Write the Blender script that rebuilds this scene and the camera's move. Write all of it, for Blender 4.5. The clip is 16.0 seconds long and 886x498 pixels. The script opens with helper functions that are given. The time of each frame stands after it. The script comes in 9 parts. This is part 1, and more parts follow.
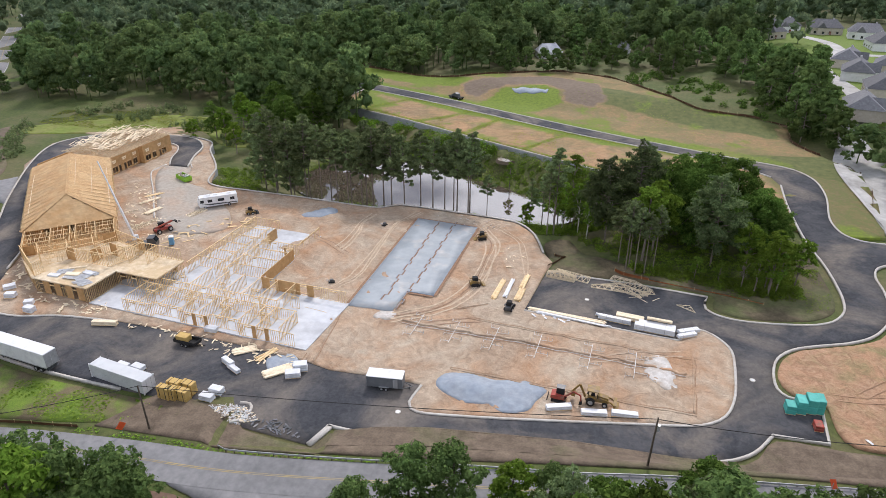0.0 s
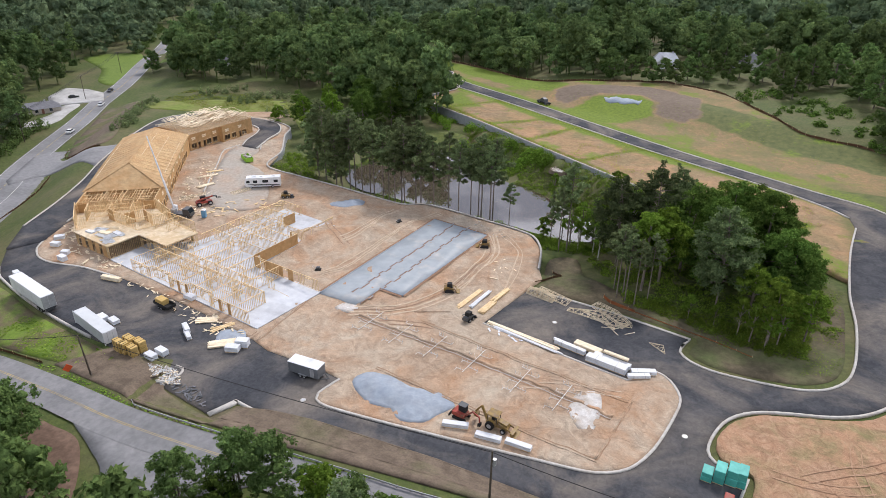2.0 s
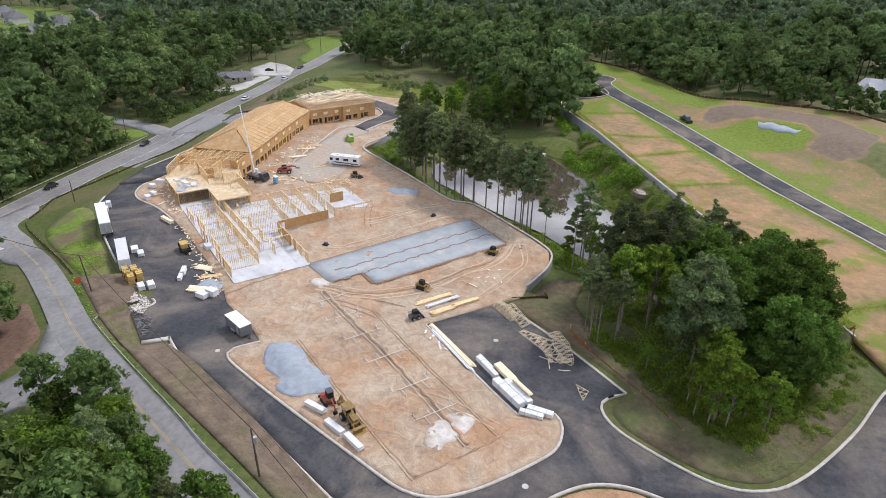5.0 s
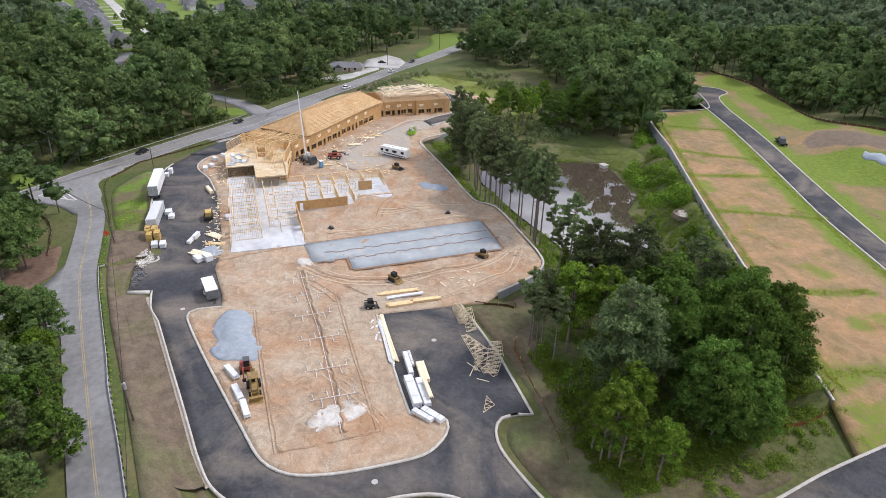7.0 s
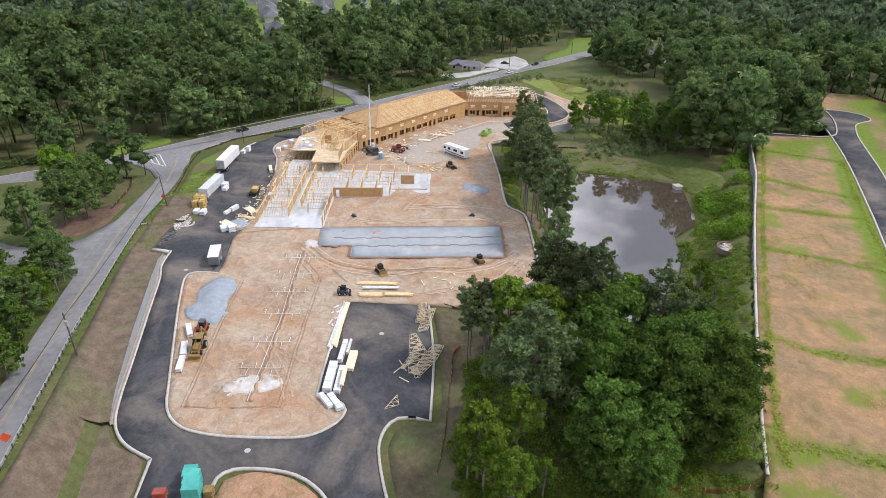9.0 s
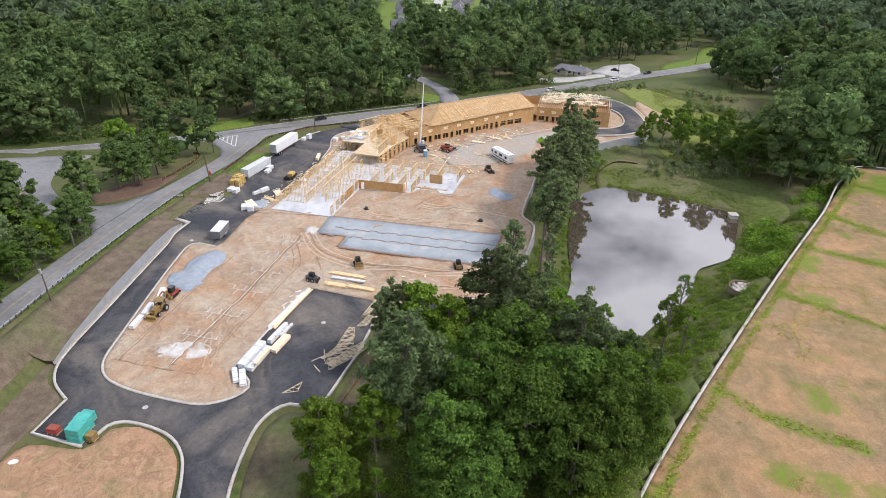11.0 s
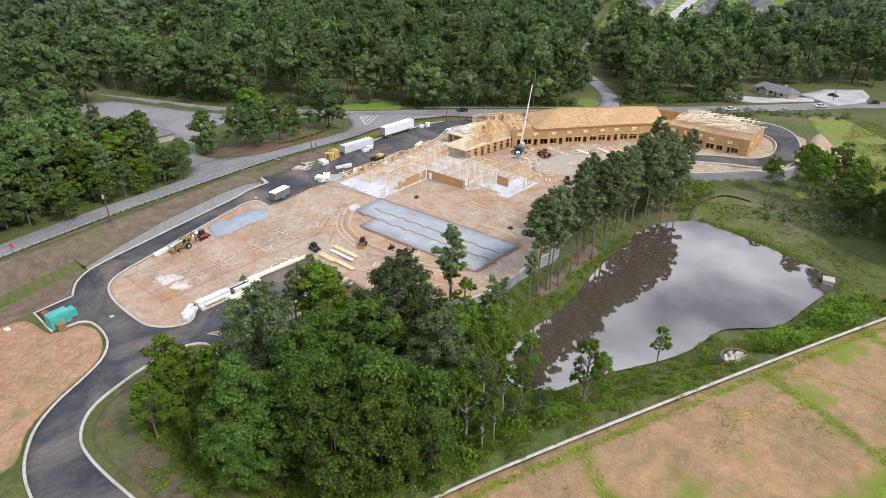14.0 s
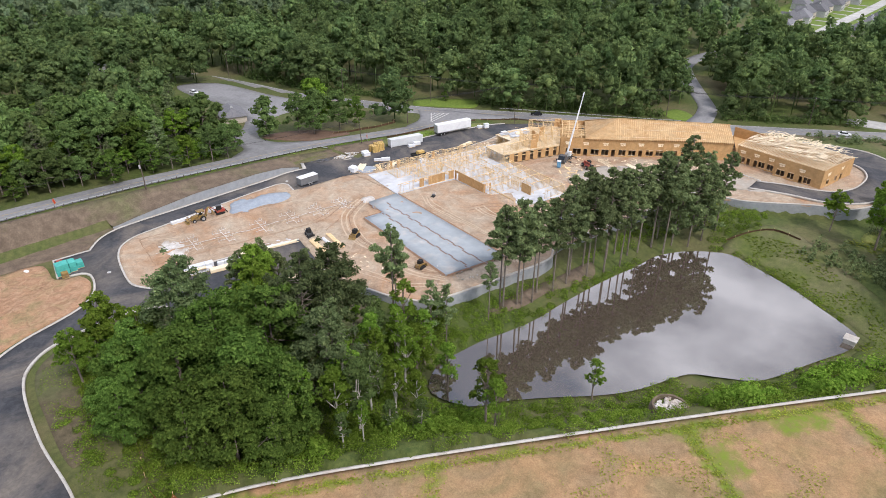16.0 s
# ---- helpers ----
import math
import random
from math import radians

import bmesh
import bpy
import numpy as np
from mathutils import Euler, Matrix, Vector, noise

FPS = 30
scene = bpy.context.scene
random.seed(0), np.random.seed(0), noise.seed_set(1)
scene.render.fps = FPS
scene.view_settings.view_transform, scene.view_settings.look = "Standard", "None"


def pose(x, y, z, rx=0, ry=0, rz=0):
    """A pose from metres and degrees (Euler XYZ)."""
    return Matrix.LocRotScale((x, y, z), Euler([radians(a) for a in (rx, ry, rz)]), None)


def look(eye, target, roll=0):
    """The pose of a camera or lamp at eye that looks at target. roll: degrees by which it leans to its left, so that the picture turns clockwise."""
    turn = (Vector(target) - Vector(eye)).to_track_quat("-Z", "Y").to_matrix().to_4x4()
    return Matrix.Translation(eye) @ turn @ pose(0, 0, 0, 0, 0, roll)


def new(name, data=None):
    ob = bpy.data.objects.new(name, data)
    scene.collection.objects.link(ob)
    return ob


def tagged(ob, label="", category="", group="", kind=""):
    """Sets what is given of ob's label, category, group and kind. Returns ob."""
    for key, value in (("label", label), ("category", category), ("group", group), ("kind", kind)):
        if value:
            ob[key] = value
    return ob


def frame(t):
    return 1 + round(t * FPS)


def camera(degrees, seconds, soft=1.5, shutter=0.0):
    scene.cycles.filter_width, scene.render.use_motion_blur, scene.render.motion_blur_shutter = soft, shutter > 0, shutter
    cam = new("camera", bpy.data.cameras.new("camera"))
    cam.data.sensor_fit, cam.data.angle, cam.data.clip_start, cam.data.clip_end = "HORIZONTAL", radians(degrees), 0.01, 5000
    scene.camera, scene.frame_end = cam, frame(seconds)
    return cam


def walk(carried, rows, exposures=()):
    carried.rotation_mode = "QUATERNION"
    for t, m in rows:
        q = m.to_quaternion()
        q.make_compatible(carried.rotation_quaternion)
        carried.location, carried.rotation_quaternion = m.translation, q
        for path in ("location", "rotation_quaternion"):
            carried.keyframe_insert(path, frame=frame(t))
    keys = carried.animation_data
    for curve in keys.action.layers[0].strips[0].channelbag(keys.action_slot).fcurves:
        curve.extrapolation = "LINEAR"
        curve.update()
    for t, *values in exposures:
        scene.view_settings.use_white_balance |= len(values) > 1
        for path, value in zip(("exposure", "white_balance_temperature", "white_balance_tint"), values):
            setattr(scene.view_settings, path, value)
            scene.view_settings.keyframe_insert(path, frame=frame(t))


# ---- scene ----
# ---- camera ----
K = 1.273          # metres in one unit of the site plan
cam = camera(69.0, 16.0, soft=0.8)
METRES, EYE, TILT, LEAN, TURN = 245.5 * K, 55.0 * K, 0.0, 0.0, 6.6
ROWS = [
    (0.0, 0.0, 0.0, 0.0, 0.1, -26.36, -0.2),
    (0.5, 0.0313, 0.0017, 0.0004, 3.68, -26.39, -0.27),
    (1.0, 0.062, 0.0056, 0.0013, 7.72, -26.42, -0.34),
    (1.5, 0.0915, 0.0114, 0.002, 11.78, -26.45, -0.42),
    (2.0, 0.1199, 0.0187, 0.0027, 15.49, -26.5, -0.5),
    (2.5, 0.1471, 0.0277, 0.0029, 19.27, -26.55, -0.56),
    (3.0, 0.1736, 0.0382, 0.003, 23.23, -26.61, -0.64),
    (3.5, 0.1994, 0.0505, 0.0031, 27.41, -26.68, -0.72),
    (4.0, 0.224, 0.0645, 0.0032, 31.29, -26.74, -0.77),
    (6.5, 0.3394, 0.16, 0.0038, 49.47, -27.02, -1.19),
    (7.0, 0.3596, 0.1845, 0.0047, 53.73, -27.12, -1.2),
    (7.5, 0.3781, 0.2105, 0.0056, 58.09, -27.22, -1.23),
    (8.0, 0.3945, 0.238, 0.0062, 62.37, -27.26, -1.23),
    (8.5, 0.4085, 0.2664, 0.007, 66.35, -27.34, -1.23),
    (9.0, 0.4209, 0.2958, 0.008, 70.37, -27.42, -1.2),
    (11.5, 0.4494, 0.4541, 0.0121, 89.46, -27.8, -1.02),
    (12.0, 0.4488, 0.4867, 0.013, 93.32, -27.89, -0.94),
    (12.5, 0.4459, 0.5193, 0.0138, 97.38, -28.0, -0.86),
    (13.0, 0.4403, 0.5513, 0.0146, 101.59, -28.11, -0.79),
    (13.5, 0.4322, 0.5827, 0.0155, 106.7, -28.26, -0.71),
    (14.0, 0.4215, 0.6135, 0.0167, 111.05, -28.37, -0.63),
    (14.5, 0.4081, 0.6432, 0.0171, 115.12, -28.43, -0.52),
    (15.0, 0.3928, 0.672, 0.0178, 118.98, -28.49, -0.44),
    (15.5, 0.3755, 0.6998, 0.0183, 122.45, -28.55, -0.37),
    (16.0, 0.3565, 0.7266, 0.0193, 126.25, -28.67, -0.28),
]
walk(cam, [(t, pose(0, 0, EYE, TILT, LEAN, TURN) @ pose(METRES * x, METRES * y, METRES * z, 90 + pitch, roll, yaw)) for t, x, y, z, yaw, pitch, roll in ROWS],
     [(0.0, 0.40, 6420, 15), (4.0, 0.46, 6420, 15), (9.0, 0.52, 6420, 15), (16.0, 0.58, 6450, 15)])

# ---- light ----
SUN_UP, SUN_ROUND = radians(50), radians(8)   # height of the sun, compass turn of the sun
world = bpy.data.worlds.new("overcast_sky")
scene.world = world
world.use_nodes = True
wn, wl = world.node_tree.nodes, world.node_tree.links
wn.clear()
sky = wn.new("ShaderNodeTexSky")
sky.sky_type, sky.sun_disc, sky.sun_elevation, sky.sun_rotation = "NISHITA", False, SUN_UP, SUN_ROUND
sky.dust_density = 2.0
coord = wn.new("ShaderNodeTexCoord")
split = wn.new("ShaderNodeSeparateXYZ")
wl.new(coord.outputs["Generated"], split.inputs[0])
up = wn.new("ShaderNodeMath"); up.operation = "MAXIMUM"; up.inputs[1].default_value = 0.12
wl.new(split.outputs[2], up.inputs[0])
over = wn.new("ShaderNodeVectorMath"); over.operation = "DIVIDE"
spread = wn.new("ShaderNodeCombineXYZ")
for i in range(3):
    wl.new(up.outputs[0], spread.inputs[i])
wl.new(coord.outputs["Generated"], over.inputs[0]); wl.new(spread.outputs[0], over.inputs[1])
cloud = wn.new("ShaderNodeTexNoise")
cloud.inputs["Scale"].default_value, cloud.inputs["Detail"].default_value, cloud.inputs["Roughness"].default_value = 1.3, 6, 0.55
wl.new(over.outputs[0], cloud.inputs["Vector"])
tone = wn.new("ShaderNodeValToRGB")
tone.color_ramp.elements[0].position, tone.color_ramp.elements[0].color = 0.42, (2.6, 3.0, 3.8, 1)
tone.color_ramp.elements[1].position, tone.color_ramp.elements[1].color = 0.60, (12.0, 12.4, 13.2, 1)
wl.new(cloud.outputs["Fac"], tone.inputs["Fac"])
mixed = wn.new("ShaderNodeMixRGB"); mixed.inputs[0].default_value = 0.86
wl.new(sky.outputs[0], mixed.inputs[1]); wl.new(tone.outputs[0], mixed.inputs[2])
back = wn.new("ShaderNodeBackground"); back.inputs["Strength"].default_value = 0.112
wl.new(mixed.outputs[0], back.inputs[0])
wl.new(back.outputs[0], wn.new("ShaderNodeOutputWorld").inputs[0])
sun = new("sun", bpy.data.lights.new("sun", "SUN"))
sun.data.energy, sun.data.angle, sun.data.color = 1.8, radians(10), (1.0, 0.96, 0.91)
sun.matrix_world = look((math.sin(SUN_ROUND) * math.cos(SUN_UP) * 300, math.cos(SUN_ROUND) * math.cos(SUN_UP) * 300, math.sin(SUN_UP) * 300), (0, 0, 0))


# ---- materials ----
def surface(name, low, high, scale=1.0, rough=0.85, metal=0.0, patch=None, patch_scale=0.05, patch_at=0.5, patch_soft=0.12,
            bump=0.3, relief=0.05, spread=0.0, stretch=None, second=None, second_scale=0.02, second_at=0.55, island=0.0, spec=0.3, swirl=0.0):
    """A matt surface: grain between two colours, up to two layers of patches, relief, and a change of tone from piece to piece."""
    m = bpy.data.materials.new(name)
    m.use_nodes = True
    n, l = m.node_tree.nodes, m.node_tree.links
    b = n["Principled BSDF"]
    b.inputs["Roughness"].default_value, b.inputs["Metallic"].default_value = rough, metal
    b.inputs["Specular IOR Level"].default_value = spec
    geo = n.new("ShaderNodeNewGeometry")
    at = geo.outputs["Position"]
    if stretch:
        mp = n.new("ShaderNodeMapping")
        mp.inputs["Rotation"].default_value = (0, 0, radians(stretch[2]))
        mp.inputs["Scale"].default_value = (stretch[0], stretch[1], 1)
        l.new(at, mp.inputs[0])
        at = mp.outputs[0]

    def grain(s, detail=6, vec=None):
        t = n.new("ShaderNodeTexNoise")
        t.inputs["Scale"].default_value, t.inputs["Detail"].default_value, t.inputs["Roughness"].default_value = s, detail, 0.62
        t.inputs["Distortion"].default_value = swirl
        l.new(vec or at, t.inputs["Vector"])
        return t.outputs["Fac"]

    def ramp(fac, a, z, ca, cz):
        r = n.new("ShaderNodeValToRGB")
        r.color_ramp.elements[0].position, r.color_ramp.elements[1].position = a, z
        r.color_ramp.elements[0].color, r.color_ramp.elements[1].color = (*ca, 1), (*cz, 1)
        l.new(fac, r.inputs[0])
        return r.outputs[0]
    g = grain(scale)
    col = ramp(g, 0.32, 0.7, low, high)
    grit = grain(scale * 7.3, 3) if relief >= 0.1 else None
    for tint, s, p in ((patch, patch_scale, patch_at), (second, second_scale, second_at)):
        if tint:
            mx = n.new("ShaderNodeMixRGB")
            l.new(ramp(grain(s, 7, geo.outputs["Position"]), p - patch_soft, p + patch_soft, (0, 0, 0), (1, 1, 1)), mx.inputs[0])
            l.new(col, mx.inputs[1])
            l.new(ramp(g, 0.3, 0.7, [c * 0.82 for c in tint], [c * 1.15 for c in tint]), mx.inputs[2])
            col = mx.outputs[0]
    for amount, out in ((spread, "o"), (island, "i")):
        if amount:
            src = n.new("ShaderNodeObjectInfo").outputs["Random"] if out == "o" else geo.outputs["Random Per Island"]
            mr = n.new("ShaderNodeMapRange")
            mr.inputs["To Min"].default_value, mr.inputs["To Max"].default_value = 1 - amount, 1 + amount
            l.new(src, mr.inputs["Value"])
            hs = n.new("ShaderNodeHueSaturation")
            l.new(mr.outputs[0], hs.inputs["Value"]); l.new(col, hs.inputs["Color"])
            col = hs.outputs[0]
    if grit:
        gr = n.new("ShaderNodeMapRange")
        gr.inputs["From Min"].default_value, gr.inputs["From Max"].default_value, gr.inputs["To Min"].default_value, gr.inputs["To Max"].default_value = 0.3, 0.7, 0.80, 1.18
        l.new(grit, gr.inputs["Value"])
        hs = n.new("ShaderNodeHueSaturation")
        l.new(gr.outputs[0], hs.inputs["Value"]); l.new(col, hs.inputs["Color"])
        col = hs.outputs[0]
    l.new(col, b.inputs["Base Color"])
    if bump:
        bp = n.new("ShaderNodeBump")
        bp.inputs["Strength"].default_value, bp.inputs["Distance"].default_value = bump, relief
        l.new(g, bp.inputs["Height"]); l.new(bp.outputs[0], b.inputs["Normal"])
    return m


def foliage(name, dark, light, tip, fine=2.2, by_tree=False):
    """Leaves: tone changes from spray to spray and from tree to tree, and some light comes through."""
    m = bpy.data.materials.new(name)
    m.use_nodes = True
    n, l = m.node_tree.nodes, m.node_tree.links
    n.remove(n["Principled BSDF"])
    geo, info = n.new("ShaderNodeNewGeometry"), n.new("ShaderNodeObjectInfo")
    r = n.new("ShaderNodeValToRGB")
    r.color_ramp.elements[0].color, r.color_ramp.elements[1].color = (*dark, 1), (*tip, 1)
    e = r.color_ramp.elements.new(0.55); e.color = (*light, 1)
    l.new(geo.outputs["Random Per Island"], r.inputs[0])
    big = n.new("ShaderNodeTexNoise"); big.inputs["Scale"].default_value, big.inputs["Detail"].default_value = 0.09, 3
    l.new(geo.outputs["Position"], big.inputs["Vector"])
    mr = n.new("ShaderNodeMapRange")
    mr.inputs["From Min"].default_value, mr.inputs["From Max"].default_value, mr.inputs["To Min"].default_value, mr.inputs["To Max"].default_value = 0.3, 0.7, 0.75, 1.3
    l.new(big.outputs["Fac"], mr.inputs["Value"])
    ob = n.new("ShaderNodeMapRange"); ob.inputs["To Min"].default_value, ob.inputs["To Max"].default_value = 0.72, 1.35
    which, other = info.outputs["Random"], info.outputs["Random"]
    if by_tree:
        tone_of = n.new("ShaderNodeAttribute"); tone_of.attribute_name = "tone"
        which = tone_of.outputs["Fac"]
        frac = n.new("ShaderNodeMath"); frac.operation = "MULTIPLY"; frac.inputs[1].default_value = 7.31
        wrap_ = n.new("ShaderNodeMath"); wrap_.operation = "FRACT"
        l.new(which, frac.inputs[0]); l.new(frac.outputs[0], wrap_.inputs[0])
        other = wrap_.outputs[0]
        ob.inputs["To Min"].default_value, ob.inputs["To Max"].default_value = 0.74, 1.3
    l.new(which, ob.inputs["Value"])
    small = n.new("ShaderNodeTexNoise"); small.inputs["Scale"].default_value, small.inputs["Detail"].default_value, small.inputs["Roughness"].default_value = fine, 4, 0.7
    l.new(geo.outputs["Position"], small.inputs["Vector"])
    sm = n.new("ShaderNodeMapRange")
    sm.inputs["From Min"].default_value, sm.inputs["From Max"].default_value, sm.inputs["To Min"].default_value, sm.inputs["To Max"].default_value = 0.32, 0.68, 0.68, 1.32
    l.new(small.outputs["Fac"], sm.inputs["Value"])
    mul = n.new("ShaderNodeMath"); mul.operation = "MULTIPLY"
    l.new(mr.outputs[0], mul.inputs[0]); l.new(ob.outputs[0], mul.inputs[1])
    mul2 = n.new("ShaderNodeMath"); mul2.operation = "MULTIPLY"
    l.new(mul.outputs[0], mul2.inputs[0]); l.new(sm.outputs[0], mul2.inputs[1])
    hs = n.new("ShaderNodeHueSaturation")
    hu = n.new("ShaderNodeMapRange"); hu.inputs["To Min"].default_value, hu.inputs["To Max"].default_value = 0.489, 0.512
    l.new(other, hu.inputs["Value"]); l.new(hu.outputs[0], hs.inputs["Hue"])
    l.new(mul2.outputs[0], hs.inputs["Value"]); l.new(r.outputs[0], hs.inputs["Color"])
    d, t, mx = n.new("ShaderNodeBsdfDiffuse"), n.new("ShaderNodeBsdfTranslucent"), n.new("ShaderNodeMixShader")
    mx.inputs[0].default_value = 0.38
    bp = n.new("ShaderNodeBump"); bp.inputs["Strength"].default_value, bp.inputs["Distance"].default_value = 0.8, 0.5 / fine
    l.new(small.outputs["Fac"], bp.inputs["Height"]); l.new(bp.outputs[0], d.inputs["Normal"])
    l.new(hs.outputs[0], d.inputs[0]); l.new(hs.outputs[0], t.inputs[0])
    l.new(d.outputs[0], mx.inputs[1]); l.new(t.outputs[0], mx.inputs[2])
    l.new(mx.outputs[0], n["Material Output"].inputs[0])
    return m


grass = surface("grass", (0.048, 0.074, 0.016), (0.105, 0.128, 0.032), 0.9, patch=(0.145, 0.125, 0.06), patch_scale=0.035, patch_at=0.56, relief=0.15, bump=0.6)
dry_grass = surface("dry_grass", (0.075, 0.062, 0.035), (0.150, 0.120, 0.072), 0.7, patch=(0.10, 0.13, 0.04), patch_scale=0.06, patch_at=0.6, relief=0.12, bump=0.5)
bank_earth = surface("bank_earth", (0.105, 0.078, 0.055), (0.20, 0.152, 0.108), 0.45, patch=(0.10, 0.12, 0.04), patch_scale=0.05, patch_at=0.63, relief=0.2, bump=0.6)
clay = surface("clay", (0.27, 0.192, 0.130), (0.480, 0.362, 0.258), 0.42, patch=(0.43, 0.242, 0.130), patch_scale=0.05, patch_at=0.54, patch_soft=0.14,
               second=(0.475, 0.395, 0.300), second_scale=0.06, second_at=0.54, relief=0.35, bump=0.9, swirl=1.6)
red_clay = surface("red_clay", (0.27, 0.155, 0.09), (0.48, 0.31, 0.195), 0.5, patch=(0.24, 0.20, 0.09), patch_scale=0.09, patch_at=0.55, second=(0.42, 0.24, 0.14), second_scale=0.2, relief=0.3, bump=0.9, swirl=1.6)
gravel = surface("gravel", (0.33, 0.295, 0.25), (0.45, 0.405, 0.345), 1.2, patch=(0.45, 0.33, 0.24), patch_scale=0.07, patch_at=0.6, relief=0.05)
crushed = surface("crushed_stone", (0.25, 0.295, 0.35), (0.34, 0.39, 0.45), 0.9, relief=0.05, patch=(0.32, 0.355, 0.395), patch_scale=0.25)
asphalt = surface("asphalt", (0.042, 0.045, 0.052), (0.068, 0.071, 0.079), 1.4, rough=0.85, spec=0.12, patch=(0.092, 0.092, 0.097), patch_scale=0.16, patch_at=0.55, patch_soft=0.12, second=(0.22, 0.19, 0.16), second_scale=0.05, second_at=0.575, relief=0.01, bump=0.15, swirl=0.8)
worn_asphalt = surface("worn_asphalt", (0.205, 0.205, 0.21), (0.29, 0.285, 0.285), 0.9, rough=0.85, patch=(0.16, 0.16, 0.16), patch_scale=0.05, patch_at=0.58, relief=0.01, bump=0.15)
concrete = surface("concrete", (0.42, 0.40, 0.365), (0.58, 0.555, 0.51), 1.2, patch=(0.46, 0.40, 0.34), patch_scale=0.25, patch_at=0.6, relief=0.01, bump=0.2)
block = surface("wall_block", (0.27, 0.29, 0.31), (0.35, 0.37, 0.39), 0.8, relief=0.03, bump=0.5, patch=(0.31, 0.32, 0.32), patch_scale=0.12, stretch=(1, 1, 0))
slab_grey = surface("slab_grey", (0.52, 0.54, 0.57), (0.66, 0.68, 0.70), 0.5, rough=0.6, patch=(0.46, 0.47, 0.49), patch_scale=0.12, patch_at=0.55, bump=0.1, relief=0.01)
barrier = surface("vapour_barrier", (0.30, 0.335, 0.36), (0.385, 0.42, 0.44), 0.35, rough=0.5, patch=(0.50, 0.47, 0.43), patch_scale=0.2, patch_at=0.64, bump=0.2, relief=0.03)
trench_earth = surface("trench_earth", (0.22, 0.13, 0.08), (0.33, 0.20, 0.125), 1.0, relief=0.1)
lumber = surface("lumber", (0.62, 0.44, 0.23), (0.80, 0.62, 0.37), 1.5, rough=0.75, bump=0.1, relief=0.005, island=0.13, spread=0.10)
pale_lumber = surface("pale_lumber", (0.70, 0.58, 0.40), (0.86, 0.75, 0.56), 1.5, rough=0.75, bump=0.1, relief=0.005, island=0.14, spread=0.08)
osb = surface("osb_board", (0.42, 0.245, 0.10), (0.56, 0.345, 0.16), 1.1, rough=0.8, patch=(0.50, 0.31, 0.14), patch_scale=0.35, bump=0.1, relief=0.01, island=0.07, spread=0.07)
osb_roof = surface("osb_roof_board", (0.40, 0.235, 0.10), (0.52, 0.325, 0.155), 0.9, rough=0.8, patch=(0.49, 0.33, 0.17), patch_scale=0.25, bump=0.1, relief=0.01, island=0.06, spread=0.06)
white_paint = surface("white_paint", (0.72, 0.73, 0.74), (0.82, 0.83, 0.83), 0.8, rough=0.45, bump=0.03, patch=(0.66, 0.67, 0.68), patch_scale=0.5, patch_at=0.62, spec=0.5)
wrap = surface("white_wrap", (0.62, 0.64, 0.67), (0.76, 0.77, 0.78), 1.4, rough=0.4, bump=0.4, relief=0.04, spread=0.05)
grey_paint = surface("grey_paint", (0.06, 0.065, 0.07), (0.085, 0.09, 0.095), 1.0, rough=0.4, bump=0.05, spec=0.5)
black = surface("black_rubber", (0.018, 0.018, 0.018), (0.03, 0.03, 0.03), 3.0, rough=0.8, bump=0.1)
rail_zinc = surface("dull_zinc", (0.38, 0.39, 0.40), (0.50, 0.51, 0.52), 1.5, rough=0.5, metal=0.2, bump=0.05)
dug_clay = surface("dug_clay", (0.25, 0.155, 0.095), (0.40, 0.27, 0.175), 0.9, relief=0.15, bump=0.8)
steel = surface("galvanised_steel", (0.42, 0.43, 0.44), (0.56, 0.57, 0.58), 1.5, rough=0.45, metal=0.5, bump=0.05)
yellow_paint = surface("yellow_paint", (0.24, 0.155, 0.045), (0.36, 0.235, 0.07), 1.5, rough=0.5, patch=(0.20, 0.14, 0.09), patch_scale=1.1, patch_at=0.55, bump=0.1)
red_paint = surface("red_paint", (0.30, 0.045, 0.035), (0.42, 0.075, 0.05), 1.5, rough=0.55, patch=(0.22, 0.12, 0.08), patch_scale=1.1, patch_at=0.56, bump=0.1)
orange_paint = surface("orange_paint", (0.75, 0.10, 0.03), (0.82, 0.14, 0.05), 1.5, rough=0.5)
lime_paint = surface("lime_paint", (0.25, 0.50, 0.04), (0.32, 0.58, 0.07), 1.2, rough=0.5, bump=0.05)
teal_paint = surface("teal_plastic", (0.06, 0.38, 0.33), (0.10, 0.50, 0.44), 1.2, rough=0.5, bump=0.05, spread=0.1)
blue_paint = surface("blue_plastic", (0.12, 0.30, 0.48), (0.18, 0.38, 0.56), 1.2, rough=0.5)
pole_wood = surface("pole_wood", (0.09, 0.07, 0.055), (0.16, 0.13, 0.10), 2.0)
bark = surface("bark", (0.13, 0.105, 0.085), (0.26, 0.22, 0.185), 2.5, relief=0.05, bump=0.6, spread=0.15)
silt = surface("silt_fabric", (0.12, 0.075, 0.045), (0.20, 0.12, 0.07), 1.0)
orange_mesh = surface("orange_fence_fabric", (0.36, 0.13, 0.05), (0.46, 0.19, 0.08), 1.0)
shingle = surface("roof_shingle", (0.13, 0.13, 0.14), (0.20, 0.20, 0.21), 1.2, bump=0.3, spread=0.25)
siding = surface("house_siding", (0.42, 0.42, 0.42), (0.55, 0.55, 0.54), 1.0, spread=0.2)
pvc = surface("white_pvc", (0.68, 0.66, 0.63), (0.80, 0.79, 0.77), 1.0, rough=0.5, bump=0.0, patch=(0.50, 0.42, 0.34), patch_scale=0.8, patch_at=0.6)
